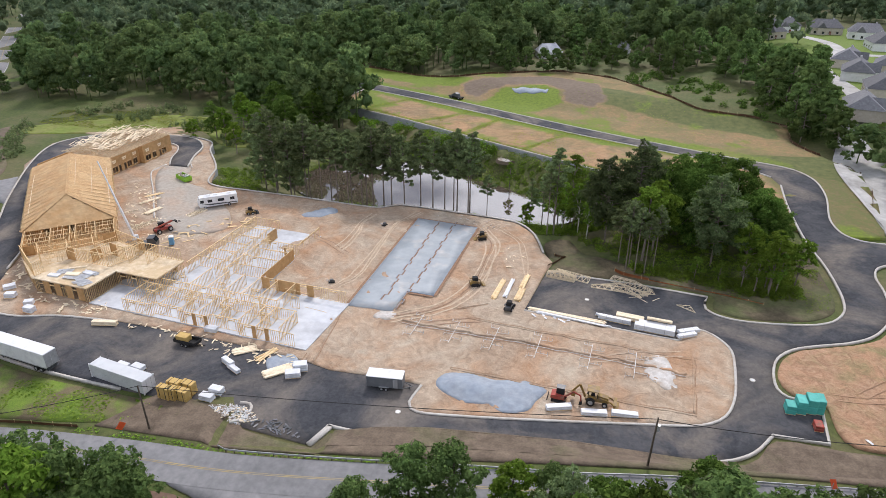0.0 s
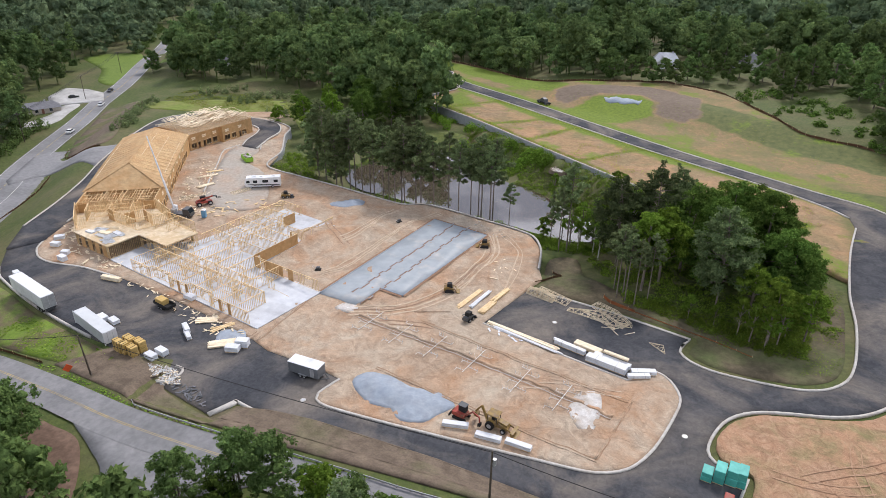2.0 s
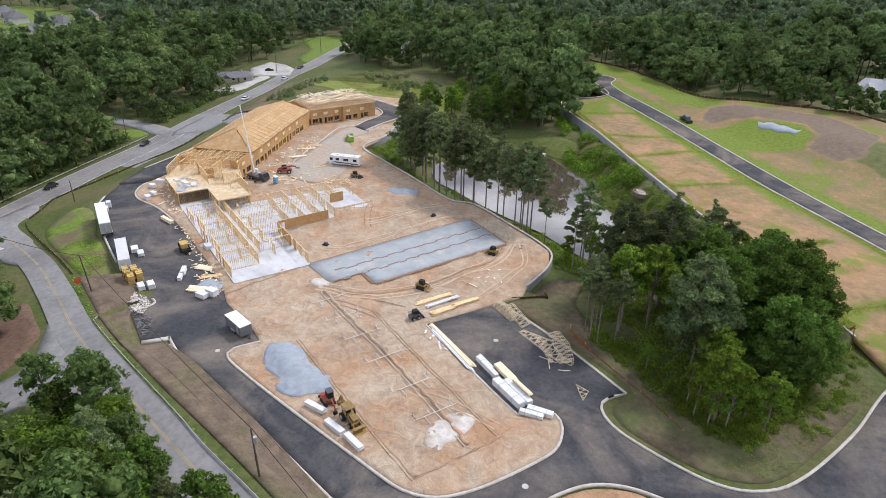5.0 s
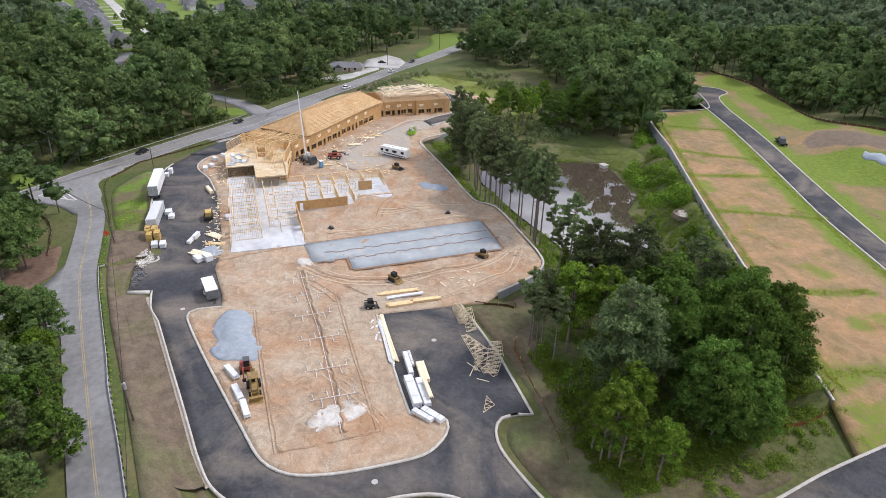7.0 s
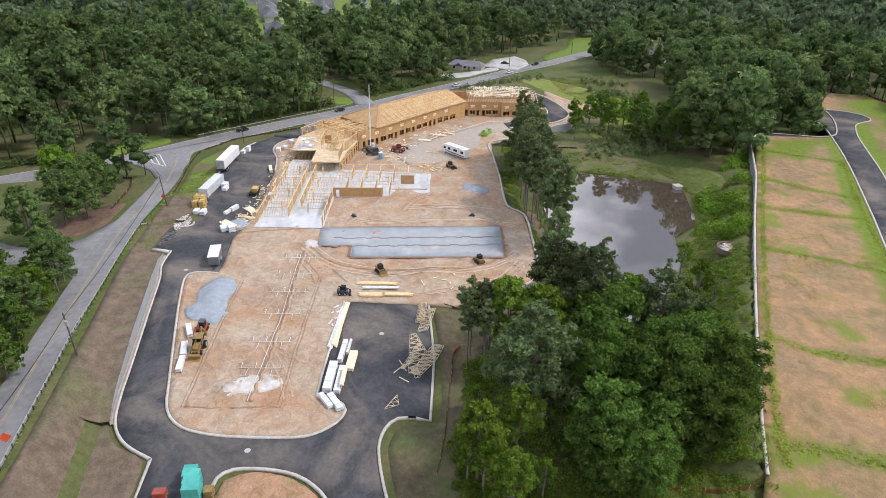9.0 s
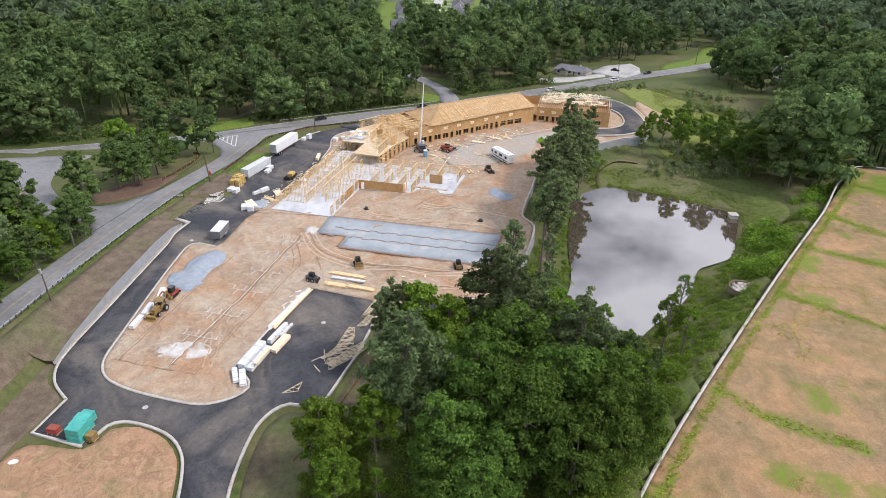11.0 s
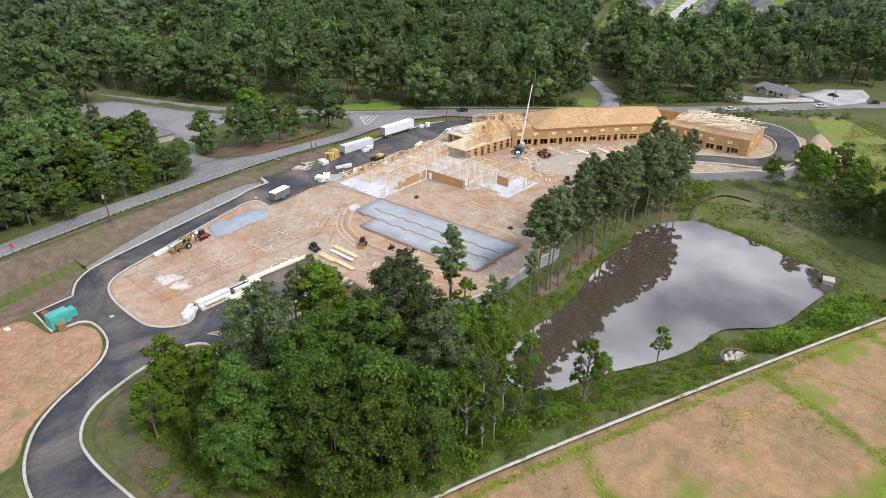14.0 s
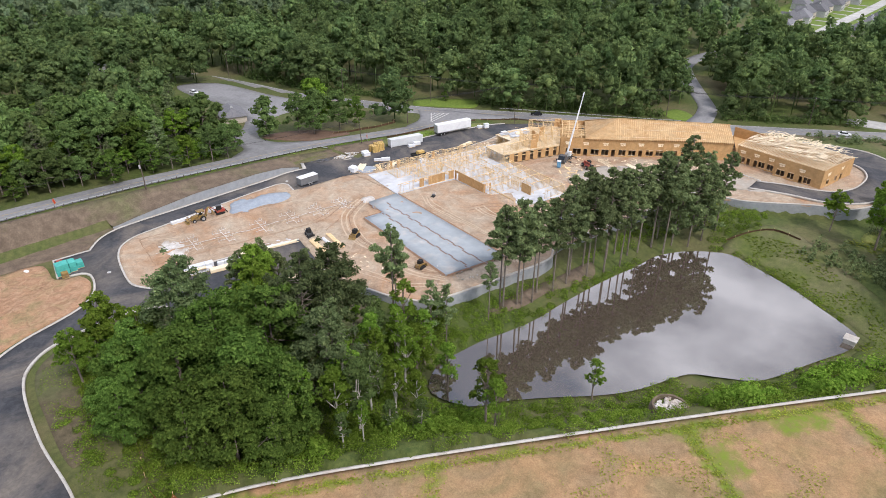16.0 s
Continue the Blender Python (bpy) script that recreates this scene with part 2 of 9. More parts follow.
rock = surface("white_rock", (0.55, 0.53, 0.50), (0.72, 0.70, 0.67), 0.9, relief=0.1, bump=0.6, patch=(0.42, 0.36, 0.30), patch_scale=0.3)
paint_line = surface("road_paint", (0.62, 0.61, 0.58), (0.75, 0.74, 0.71), 1.0, bump=0.0, patch=(0.45, 0.45, 0.43), patch_scale=0.5, patch_at=0.6)
paint_yellow = surface("yellow_road_paint", (0.40, 0.31, 0.14), (0.48, 0.38, 0.18), 1.0, bump=0.0, patch=(0.27, 0.24, 0.19), patch_scale=0.4, patch_at=0.52)
car_dark = surface("dark_car_paint", (0.015, 0.016, 0.018), (0.025, 0.026, 0.028), 1.0, rough=0.2, bump=0.0, spec=0.6)
brown_roof = surface("brown_roof", (0.20, 0.09, 0.06), (0.28, 0.13, 0.09), 1.0)
light_asphalt = surface("pale_paving", (0.46, 0.45, 0.43), (0.58, 0.57, 0.55), 0.7, patch=(0.36, 0.35, 0.33), patch_scale=0.1, bump=0.1)

glass = bpy.data.materials.new("dark_glass")
glass.use_nodes = True
gb = glass.node_tree.nodes["Principled BSDF"]
gb.inputs["Base Color"].default_value, gb.inputs["Roughness"].default_value = (0.02, 0.025, 0.03, 1), 0.08

water = bpy.data.materials.new("pond_water")
water.use_nodes = True
n_, l_ = water.node_tree.nodes, water.node_tree.links
wb = n_["Principled BSDF"]
wb.inputs["Base Color"].default_value, wb.inputs["Roughness"].default_value, wb.inputs["IOR"].default_value = (0.085, 0.066, 0.050, 1), 0.02, 2.1
wb.inputs["Specular IOR Level"].default_value = 1.0
wv = n_.new("ShaderNodeTexNoise"); wv.inputs["Scale"].default_value, wv.inputs["Detail"].default_value = 0.5, 4
wg = n_.new("ShaderNodeNewGeometry"); l_.new(wg.outputs["Position"], wv.inputs["Vector"])
wp = n_.new("ShaderNodeBump"); wp.inputs["Strength"].default_value, wp.inputs["Distance"].default_value = 0.05, 0.05
l_.new(wv.outputs["Fac"], wp.inputs["Height"]); l_.new(wp.outputs[0], wb.inputs["Normal"])

leaf_oak = foliage("oak_leaves", (0.055, 0.096, 0.020), (0.090, 0.150, 0.031), (0.140, 0.208, 0.043))
leaf_pine = foliage("pine_needles", (0.125, 0.172, 0.076), (0.180, 0.235, 0.104), (0.245, 0.300, 0.130))
leaf_broad = foliage("broad_pine_needles", (0.082, 0.120, 0.052), (0.125, 0.170, 0.073), (0.175, 0.220, 0.092))
leaf_bright = foliage("young_leaves", (0.095, 0.170, 0.022), (0.152, 0.250, 0.034), (0.212, 0.315, 0.050))
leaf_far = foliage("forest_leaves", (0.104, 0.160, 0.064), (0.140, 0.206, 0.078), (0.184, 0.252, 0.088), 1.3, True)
# bluer copy of the forest leaves: the haze of distance is in the colour
leaf_haze = foliage("haze_tinted_leaves", (0.112, 0.162, 0.092), (0.148, 0.204, 0.110), (0.184, 0.240, 0.122), 1.3, True)
leaf_park = foliage("park_leaves", (0.085, 0.135, 0.046), (0.125, 0.190, 0.060), (0.170, 0.240, 0.076))
leaf_meadow = foliage("meadow_blades", (0.11, 0.15, 0.025), (0.17, 0.21, 0.035), (0.23, 0.25, 0.06))
leaf_grass = foliage("grass_blades", (0.22, 0.27, 0.035), (0.29, 0.345, 0.05), (0.37, 0.40, 0.08))
leaf_verge = foliage("verge_blades", (0.085, 0.14, 0.018), (0.15, 0.225, 0.03), (0.22, 0.29, 0.05))


# ---- tools ----
def mesh_object(name, bm, material, parent=None):
    me = bpy.data.meshes.new(name)
    bm.to_mesh(me)
    bm.free()
    for m in material if isinstance(material, (list, tuple)) else [material]:
        me.materials.append(m)
    ob = new(name, me)
    if parent:
        ob.parent = parent
    return ob


def part(name, bm, material, parent, label=""):
    ob = mesh_object(name, bm, material, parent)
    return tagged(ob, label) if label else ob


def thing(name, label, category, m=None, group="", kind=""):
    ob = new(name)
    ob.empty_display_size = 0.3
    if m is not None:
        ob.matrix_basis = m
    return tagged(ob, label, category, group, kind)


def box(bm, x0, y0, z0, x1, y1, z1, m=None, bevel=0.0):
    vs = bmesh.ops.create_cube(bm, size=1.0)["verts"]
    t = Matrix.LocRotScale(((x0 + x1) / 2, (y0 + y1) / 2, (z0 + z1) / 2), None, (x1 - x0, y1 - y0, z1 - z0))
    bmesh.ops.transform(bm, matrix=(m @ t) if m is not None else t, verts=vs)
    if bevel:
        es = {e for v in vs for e in v.link_edges}
        bmesh.ops.bevel(bm, geom=list(es), offset=bevel, segments=1, affect="EDGES")
    return bm


def rod(bm, p, q, r, sides=8, r2=None):
    p, q = Vector(p), Vector(q)
    d = q - p
    vs = bmesh.ops.create_cone(bm, cap_ends=True, segments=sides, radius1=r, radius2=r if r2 is None else r2, depth=d.length)["verts"]
    bmesh.ops.transform(bm, matrix=Matrix.Translation((p + q) / 2) @ d.to_track_quat("Z", "Y").to_matrix().to_4x4(), verts=vs)
    return bm


def beam(bm, p, q, w=0.04, h=0.09):
    """A squared timber from p to q, h high where it lies flat."""
    p, q = Vector(p), Vector(q)
    d = q - p
    x = d.normalized()
    side = Vector((0, 0, 1)).cross(x)
    side = side.normalized() if side.length > 1e-4 else Vector((0, 1, 0))
    up_ = x.cross(side)
    c = [bm.verts.new(e + side * (w / 2) * a + up_ * (h / 2) * b) for e in (p, q) for a, b in ((-1, -1), (1, -1), (1, 1), (-1, 1))]
    for f in ((3, 2, 1, 0), (4, 5, 6, 7), (0, 1, 5, 4), (1, 2, 6, 5), (2, 3, 7, 6), (3, 0, 4, 7)):
        bm.faces.new([c[i] for i in f])
    return bm


def sweep(bm, pts, w, h):
    """One continuous bar of section w by h along a line of points."""
    p = [Vector(q) for q in pts]
    rings = []
    for i, q in enumerate(p):
        d = (p[min(i + 1, len(p) - 1)] - p[max(i - 1, 0)]).normalized()
        side = d.cross(Vector((0, 0, 1))).normalized() * w / 2
        up_ = side.cross(d).normalized() * h / 2
        rings.append([bm.verts.new(q + a * side + b * up_) for a, b in ((-1, -1), (1, -1), (1, 1), (-1, 1))])
    for a, b in zip(rings, rings[1:]):
        for i in range(4):
            bm.faces.new((a[i], a[(i + 1) % 4], b[(i + 1) % 4], b[i]))
    bm.faces.new(rings[0][::-1]); bm.faces.new(rings[-1])
    return bm


def prism(bm, outline, z0, z1, m=None):
    """An upright solid over a flat outline."""
    lo = [bm.verts.new((x, y, z0)) for x, y in outline]
    hi = [bm.verts.new((x, y, z1)) for x, y in outline]
    bm.faces.new(lo[::-1]); bm.faces.new(hi)
    for i in range(len(lo)):
        j = (i + 1) % len(lo)
        bm.faces.new((lo[i], lo[j], hi[j], hi[i]))
    if m is not None:
        bmesh.ops.transform(bm, matrix=m, verts=lo + hi)
    return bm


def profile(bm, outline, y0, y1, m=None):
    """A solid of the side view (x, z), from y0 to y1."""
    a = [bm.verts.new((x, y0, z)) for x, z in outline]
    b = [bm.verts.new((x, y1, z)) for x, z in outline]
    bm.faces.new(a); bm.faces.new(b[::-1])
    for i in range(len(a)):
        j = (i + 1) % len(a)
        bm.faces.new((a[j], a[i], b[i], b[j]))
    bmesh.ops.recalc_face_normals(bm, faces=bm.faces)
    if m is not None:
        bmesh.ops.transform(bm, matrix=m, verts=a + b)
    return bm


def wheel(bm, x, y, z, r, w):
    vs = bmesh.ops.create_cone(bm, cap_ends=True, segments=14, radius1=r, radius2=r, depth=w)["verts"]
    bmesh.ops.transform(bm, matrix=pose(x, y, z, 90, 0, 0), verts=vs)
    return bm


def plan(*pts):
    return [(x * K, y * K) for x, y in pts]


def smooth(pts, step=1.5, closed=False):
    """A soft line through the points (Catmull-Rom), with even steps."""
    p = [np.array(a, float) for a in pts]
    n = len(p)
    out = []
    for i in range(n if closed else n - 1):
        a, b, c, d = (p[(i + k) % n] if closed else p[min(max(i + k, 0), n - 1)] for k in (-1, 0, 1, 2))
        m1, m2 = (c - a) / 2, (d - b) / 2
        seg = np.linalg.norm(c - b)
        m1, m2 = (m * min(1.0, seg / max(np.linalg.norm(m), 1e-6)) for m in (m1, m2))
        for s in np.arange(0, 1, 1 / max(1, round(seg / step))):
            out.append((2 * s**3 - 3 * s**2 + 1) * b + (s**3 - 2 * s**2 + s) * m1 + (3 * s**2 - 2 * s**3) * c + (s**3 - s**2) * m2)
    if not closed:
        out.append(p[-1])
    return [tuple(q) for q in out]


def sstep(a, b, v):
    t = np.clip((np.asarray(v, float) - a) / (b - a), 0, 1)
    return t * t * (3 - 2 * t)


def line_distance(x, y, pts, closed=False):
    """Distance to a line, and which side of it (positive on its left)."""
    x, y = np.asarray(x, float), np.asarray(y, float)
    best, side = np.full(x.shape, 1e9), np.zeros(x.shape)
    q = list(pts) + ([pts[0]] if closed else [])
    for (ax, ay), (bx, by) in zip(q, q[1:]):
        dx, dy = bx - ax, by - ay
        t = np.clip(((x - ax) * dx + (y - ay) * dy) / (dx * dx + dy * dy), 0, 1)
        d = np.hypot(x - ax - t * dx, y - ay - t * dy)
        near = d < best
        side = np.where(near, np.sign(dx * (y - ay) - dy * (x - ax)), side)
        best = np.where(near, d, best)
    return best, side


def inside(x, y, pts):
    x, y = np.asarray(x, float), np.asarray(y, float)
    r = np.zeros(x.shape, bool)
    for (ax, ay), (bx, by) in zip(pts, pts[1:] + pts[:1]):
        cross = ((ay > y) != (by > y)) & (x < (bx - ax) * (y - ay) / ((by - ay) if by != ay else 1e-9) + ax)
        r ^= cross
    return r


def signed(x, y, pts):
    """Distance to an outline, positive inside."""
    d, _ = line_distance(x, y, pts, True)
    return np.where(inside(x, y, pts), d, -d)


def np_mesh(name, verts, faces, materials, slots=None, smooth_shade=False):
    """A mesh from arrays: all faces have the same number of corners."""
    me = bpy.data.meshes.new(name)
    k = faces.shape[1]
    me.vertices.add(len(verts)); me.vertices.foreach_set("co", np.ascontiguousarray(verts, np.float32).ravel())
    me.loops.add(faces.size); me.loops.foreach_set("vertex_index", np.ascontiguousarray(faces, np.int32).ravel())
    me.polygons.add(len(faces)); me.polygons.foreach_set("loop_start", np.arange(0, faces.size, k, dtype=np.int32))
    for m in materials:
        me.materials.append(m)
    if slots is not None:
        me.polygons.foreach_set("material_index", np.ascontiguousarray(slots, np.int32))
    me.update(calc_edges=True)
    if smooth_shade:
        me.polygons.foreach_set("use_smooth", np.ones(len(faces), bool))
    return me


def drape(name, outline, height, material, label, category, step=2.5, lift=0.0, skirt=0.5, kind="structure", parent=None):
    """A sheet of ground inside an outline that follows height(x, y), with an edge that goes down."""
    from mathutils.geometry import delaunay_2d_cdt
    ring = []
    for (ax, ay), (bx, by) in zip(outline, outline[1:] + outline[:1]):
        k = max(1, round(math.hypot(bx - ax, by - ay) / max(step, 1.0)))
        ring += [(ax + (bx - ax) * i / k, ay + (by - ay) * i / k) for i in range(k)]
    xs, ys = [p[0] for p in ring], [p[1] for p in ring]
    gx, gy = np.meshgrid(np.arange(min(xs), max(xs), step), np.arange(min(ys), max(ys), step))
    gx, gy = gx.ravel() + 0.13, gy.ravel() + 0.17
    keep = signed(gx, gy, outline) > step * 0.45
    pts = [Vector(p) for p in ring] + [Vector((a, b)) for a, b in zip(gx[keep], gy[keep])]
    n = len(ring)
    v, _, f, *_ = delaunay_2d_cdt(pts, [(i, (i + 1) % n) for i in range(n)], [], 1, 1e-4)
    v = np.array([(p[0], p[1]) for p in v])
    z = height(v[:, 0], v[:, 1]) + lift
    faces = [list(t) for t in f if len(t) == 3]
    cen = v[np.array(faces)].mean(axis=1)
    ok = inside(cen[:, 0], cen[:, 1], outline)
    faces = [t for t, k in zip(faces, ok) if k]
    verts = [(a[0], a[1], b) for a, b in zip(v, z)]
    if skirt:
        edges = {}
        for t in faces:
            for a, b in zip(t, t[1:] + t[:1]):
                edges[(a, b)] = edges.get((a, b), 0) + 1
        low = {}
        for a, b in list(edges):
            if (b, a) not in edges:
                for q in (a, b):
                    if q not in low:
                        low[q] = len(verts)
                        verts.append((verts[q][0], verts[q][1], verts[q][2] - skirt))
                faces += [[b, a, low[a]], [b, low[a], low[b]]]
    me = np_mesh(name, np.array(verts), np.array(faces), [material])
    ob = new(name, me)
    if parent:
        ob.parent = parent
        return ob
    return tagged(ob, label, category, kind=kind)


def strip(name, line, w0, w1, height, material, label, category, lift=0.05, thick=0.0, kind="structure", group=""):
    """A ribbon along a line, from w0 to w1 to its left; thick: how high it stands up as a solid."""
    p = np.array(line, float)
    d = np.gradient(p, axis=0)
    d /= np.linalg.norm(d, axis=1)[:, None] + 1e-9
    nrm = np.stack([-d[:, 1], d[:, 0]], 1)
    a, b = p + nrm * w0, p + nrm * w1
    za, zb = height(a[:, 0], a[:, 1]) + lift, height(b[:, 0], b[:, 1]) + lift
    n = len(p)
    if not thick:
        v = np.concatenate([np.c_[a, za], np.c_[b, zb]])
        i = np.arange(n - 1)
        f = np.stack([i, i + 1, n + i + 1, n + i], 1)
        f = f if w1 > w0 else f[:, ::-1]
    else:
        top = np.maximum(za, zb) + thick
        v = np.concatenate([np.c_[a, za - 0.4], np.c_[b, zb - 0.4], np.c_[b, top], np.c_[a, top]])
        i = np.arange(n - 1)
        f = np.concatenate([np.stack([i + s * n, i + 1 + s * n, (s + 1) % 4 * n + i + 1, (s + 1) % 4 * n + i], 1) for s in range(4)])
        f = np.concatenate([f, [[0, n, 2 * n, 3 * n], [4 * n - 1, 3 * n - 1, 2 * n - 1, n - 1]]])
    ob = new(name, np_mesh(name, v, f, [material]))
    return tagged(ob, label, category, group, kind) if label else ob


# ---- the land ----
MAIN_ROAD = plan((-440, 600), (-348, 440), (-279, 335), (-235, 273), (-216, 243), (-190, 204), (-175, 178), (-163, 159), (-151, 137), (-140, 119), (-127, 101), (-113.4, 80), (-97, 57.2), (-86, 43), (-79.7, 31.7), (-74.5, 20), (-69, 9), (-63.5, -4), (-54, -50), (-20, -140), (10, -220))
SOUTH_ROAD = plan((-91, 50.6), (-86, 52.0), (-78, 53.0), (-62, 53.2), (-45, 51.6), (-30, 49.8), (-12, 49.2), (10, 49.0), (30, 48.9), (60, 48.5), (110, 48), (200, 46), (420, 40))
SITE_WALL = plan((6.5, 110.5), (4.7, 119), (0.8, 124.5), (-13, 128.4), (-24.5, 130.7), (-29.7, 128.6), (-48.5, 132.6), (-62, 135.2), (-72, 137.5), (-75, 148), (-82, 160), (-85, 167), (-96, 172))
FIELD_WALL = plan((51, 133), (43, 138), (25, 150.5), (-6, 173), (-31, 191.8), (-61.5, 214.6), (-57, 232), (-58, 238.5), (-72, 250), (-88, 258.5), (-106, 268))
POND = smooth(plan((14.2, 137), (12.2, 134.6), (7.9, 132.9), (5.1, 133.3), (-0.3, 134.1), (-4.1, 135.2), (-10.5, 136.8), (-19.7, 137.6), (-27, 138.4), (-33.5, 139.4), (-40.8, 140.9), (-47, 141.8), (-53.3, 145.7), (-57.6, 152), (-56.2, 157.2), (-52.7, 165.7), (-49.2, 171.6), (-46, 176.9), (-43.7, 179.2),
                   (-39.2, 178.8), (-35, 177), (-30.2, 174.9), (-25, 172.8), (-21, 170.4), (-18.1, 166), (-15.6, 162.4), (-7.3, 158.6), (-2.2, 155), (4, 149.2), (8.4, 145.6), (12.5, 142.7)), 2.0, True)
LOWLAND = plan((6.5, 110.5), (4.7, 119), (0.8, 124.5), (-13, 128.4), (-24.5, 130.7), (-29.7, 128.6), (-48.5, 132.6), (-62, 135.2), (-72, 137.5), (-75, 148), (-82, 160), (-85, 167), (-96, 172),
               (-110, 200), (-110, 270), (-88, 258.5), (-72, 250), (-58, 238.5), (-57, 232), (-61.5, 214.6), (-31, 191.8), (-6, 173), (25, 150.5), (43, 138), (51, 133), (42, 118), (24, 112))


def main_road_z(y):
    return np.interp(y / K, (-200, 0, 45, 80, 110, 135, 160, 180, 240, 330, 600), (-1.5, -2.4, -3.05, -4.0, -4.7, -4.3, -3.4, -2.8, -2.0, -1.5, -0.8)) * K


def south_road_z(x):
    return np.interp(x / K, (-104, -89, -75, -42, 16, 40, 110, 420), (-3.6, -3.3, -2.6, 0.3, 4.1, 5.0, 6.5, 8.0)) * K


def site_z(x, y):
    """The built platform: level, a little higher in the north-west."""
    return 1.3 * K * sstep(62, 90, -np.asarray(x) / K) * sstep(95, 125, np.asarray(y) / K)


def field_z(x, y):
    """The graded lots behind the pond, with a bank that rises to the north-east."""
    xp, yp = np.asarray(x) / K, np.asarray(y) / K
    u = xp * 0.35 + yp * 0.94
    low = 2.0 - 1.9 * sstep(35, 58, xp) * (1 - sstep(112, 165, yp))
    return K * (low + 3.8 * sstep(203, 224, u) * sstep(-45, -10, xp))


def ground_z(x, y):
    """The natural land, in metres."""
    x, y = np.asarray(x, float), np.asarray(y, float)
    xp, yp = x / K, y / K
    z = -0.25 + site_z(x, y) * 0.9
    z = z - 1.8 * K * sstep(150, 190, yp) * sstep(60, 110, -xp)
    u = xp * 0.35 + yp * 0.94
    z = z + (5.6 * K * sstep(200, 226, u) * sstep(-50, -12, xp) + 2.0 * K * sstep(230, 420, u))
    z = z + 4.0 * K * sstep(66, 110, xp) * sstep(100, 190, yp)
    d, side = line_distance(x, y, MAIN_ROAD)
    rz = main_road_z(y)
    z = np.where(side > 0, z + (rz - z) * (1 - sstep(7 * K, 21 * K, d)), rz + 2.5 * K * sstep(30, 160, d))
    sz = south_road_z(x)
    wall = np.interp(xp, (-20, -15, -8, 8, 16, 24, 30), (0.0, 1.2, 1.75, 1.65, 1.1, 0.4, 0.0)) * K
    t = sstep(52.6, 58.1, yp)
    bank = sz + (np.maximum(wall, -0.3) - sz) * t
    f = 1 - sstep(55.8, 57.3, yp)
    east = (side > 0) & (xp > -96)
    z = np.where(east & (yp < 58.9) & (xp > -20.5), bank * f + z * (1 - f), z)
    g = 1 - sstep(52.6, np.where(xp > -34, 55.4, 68), yp)
    z = np.where(east & (xp <= -20.5) & (yp < 68), sz * g + z * (1 - g), z)
    d2, _ = line_distance(x, y, SOUTH_ROAD)
    z = np.where(east & (yp < 50), sz + 0.4 * np.sin(xp * 0.11) * sstep(6, 30, d2), z)
    low = signed(x, y, LOWLAND)
    dp = -signed(x, y, POND)
    bed = np.where(dp < 0, -5.7 - 1.0 * sstep(0, 8, -dp), -5.35 + 3.6 * sstep(0, 16, dp))
    bed = np.maximum(bed, -7)
    fall = 1.6 + 16 * sstep(5, 30, xp) * sstep(20, 40, yp - 80)
    z = np.where(low > -2.0, z + (bed - z) * sstep(-2.0, fall - 1.0, low), z)
    df, _ = line_distance(x, y, FIELD_WALL[:6])
    z = np.where(low > 0, z + 3.5 * (1 - sstep(1.5, 11, df)) * (1 - sstep(180, 206, yp)), z)
    return z


FIELD = plan((51, 133), (43, 138), (25, 150.5), (-6, 173), (-31, 191.8), (-61.5, 214.6), (-57, 232), (-58, 238.5), (-72, 250), (-88, 258.5), (-106, 268),
             (-98, 288), (-75, 283), (-49, 268), (-24, 250), (-8, 252), (16, 259), (34, 249), (47, 226), (56, 210), (70, 203), (79, 196), (77, 184), (80, 172), (84, 160), (80, 142), (74, 125), (62, 124), (57, 128))


def surf(x, y):
    """The top of whatever lies there: lots or land."""
    x, y = np.asarray(x, float), np.asarray(y, float)
    return np.where(inside(x, y, FIELD), field_z(x, y) + 0.03, ground_z(x, y))


def zat(x, y):
    return float(surf(np.array([x]), np.array([y]))[0])


def relief_at(x, y, amount, size):
    return np.array([noise.noise((a / size, b / size, 3.7)) for a, b in zip(np.ravel(x), np.ravel(y))]).reshape(np.shape(x)) * amount


# one sheet of land, fine near the site and coarse towards the horizon
def axis(lo, a, b, hi, fine):
    near = np.arange(a, b, fine)
    grow = [fine * 1.22**i for i in range(1, 40)]
    out = near[-1] + np.cumsum(grow)
    inn = near[0] - np.cumsum(grow)
    return np.concatenate([inn[inn > lo][::-1], near, out[out < hi]])


gx, gy = np.meshgrid(axis(-2400, -170, 115, 2400, 2.2), axis(-2400, 45, 300, 2400, 2.2))
hx, hy = gx.ravel(), gy.ravel()
under_field = sstep(1.5, 3.5, signed(hx, hy, FIELD))
hz = ground_z(hx, hy)
hz = np.where(under_field > 0, hz + (np.minimum(field_z(hx, hy) - 0.6, 99) - hz) * under_field * np.where(field_z(hx, hy) - 0.6 < hz, 1, 0.0), hz)
rows_, cols_ = gx.shape
ii = (np.arange(rows_ - 1)[:, None] * cols_ + np.arange(cols_ - 1)[None, :]).ravel()
land = new("ground", np_mesh("ground", np.c_[hx, hy, hz], np.stack([ii, ii + 1, ii + cols_ + 1, ii + cols_], 1), [grass], smooth_shade=True))
tagged(land, "rough green grass and bare earth round the building site", "ground", kind="structure")

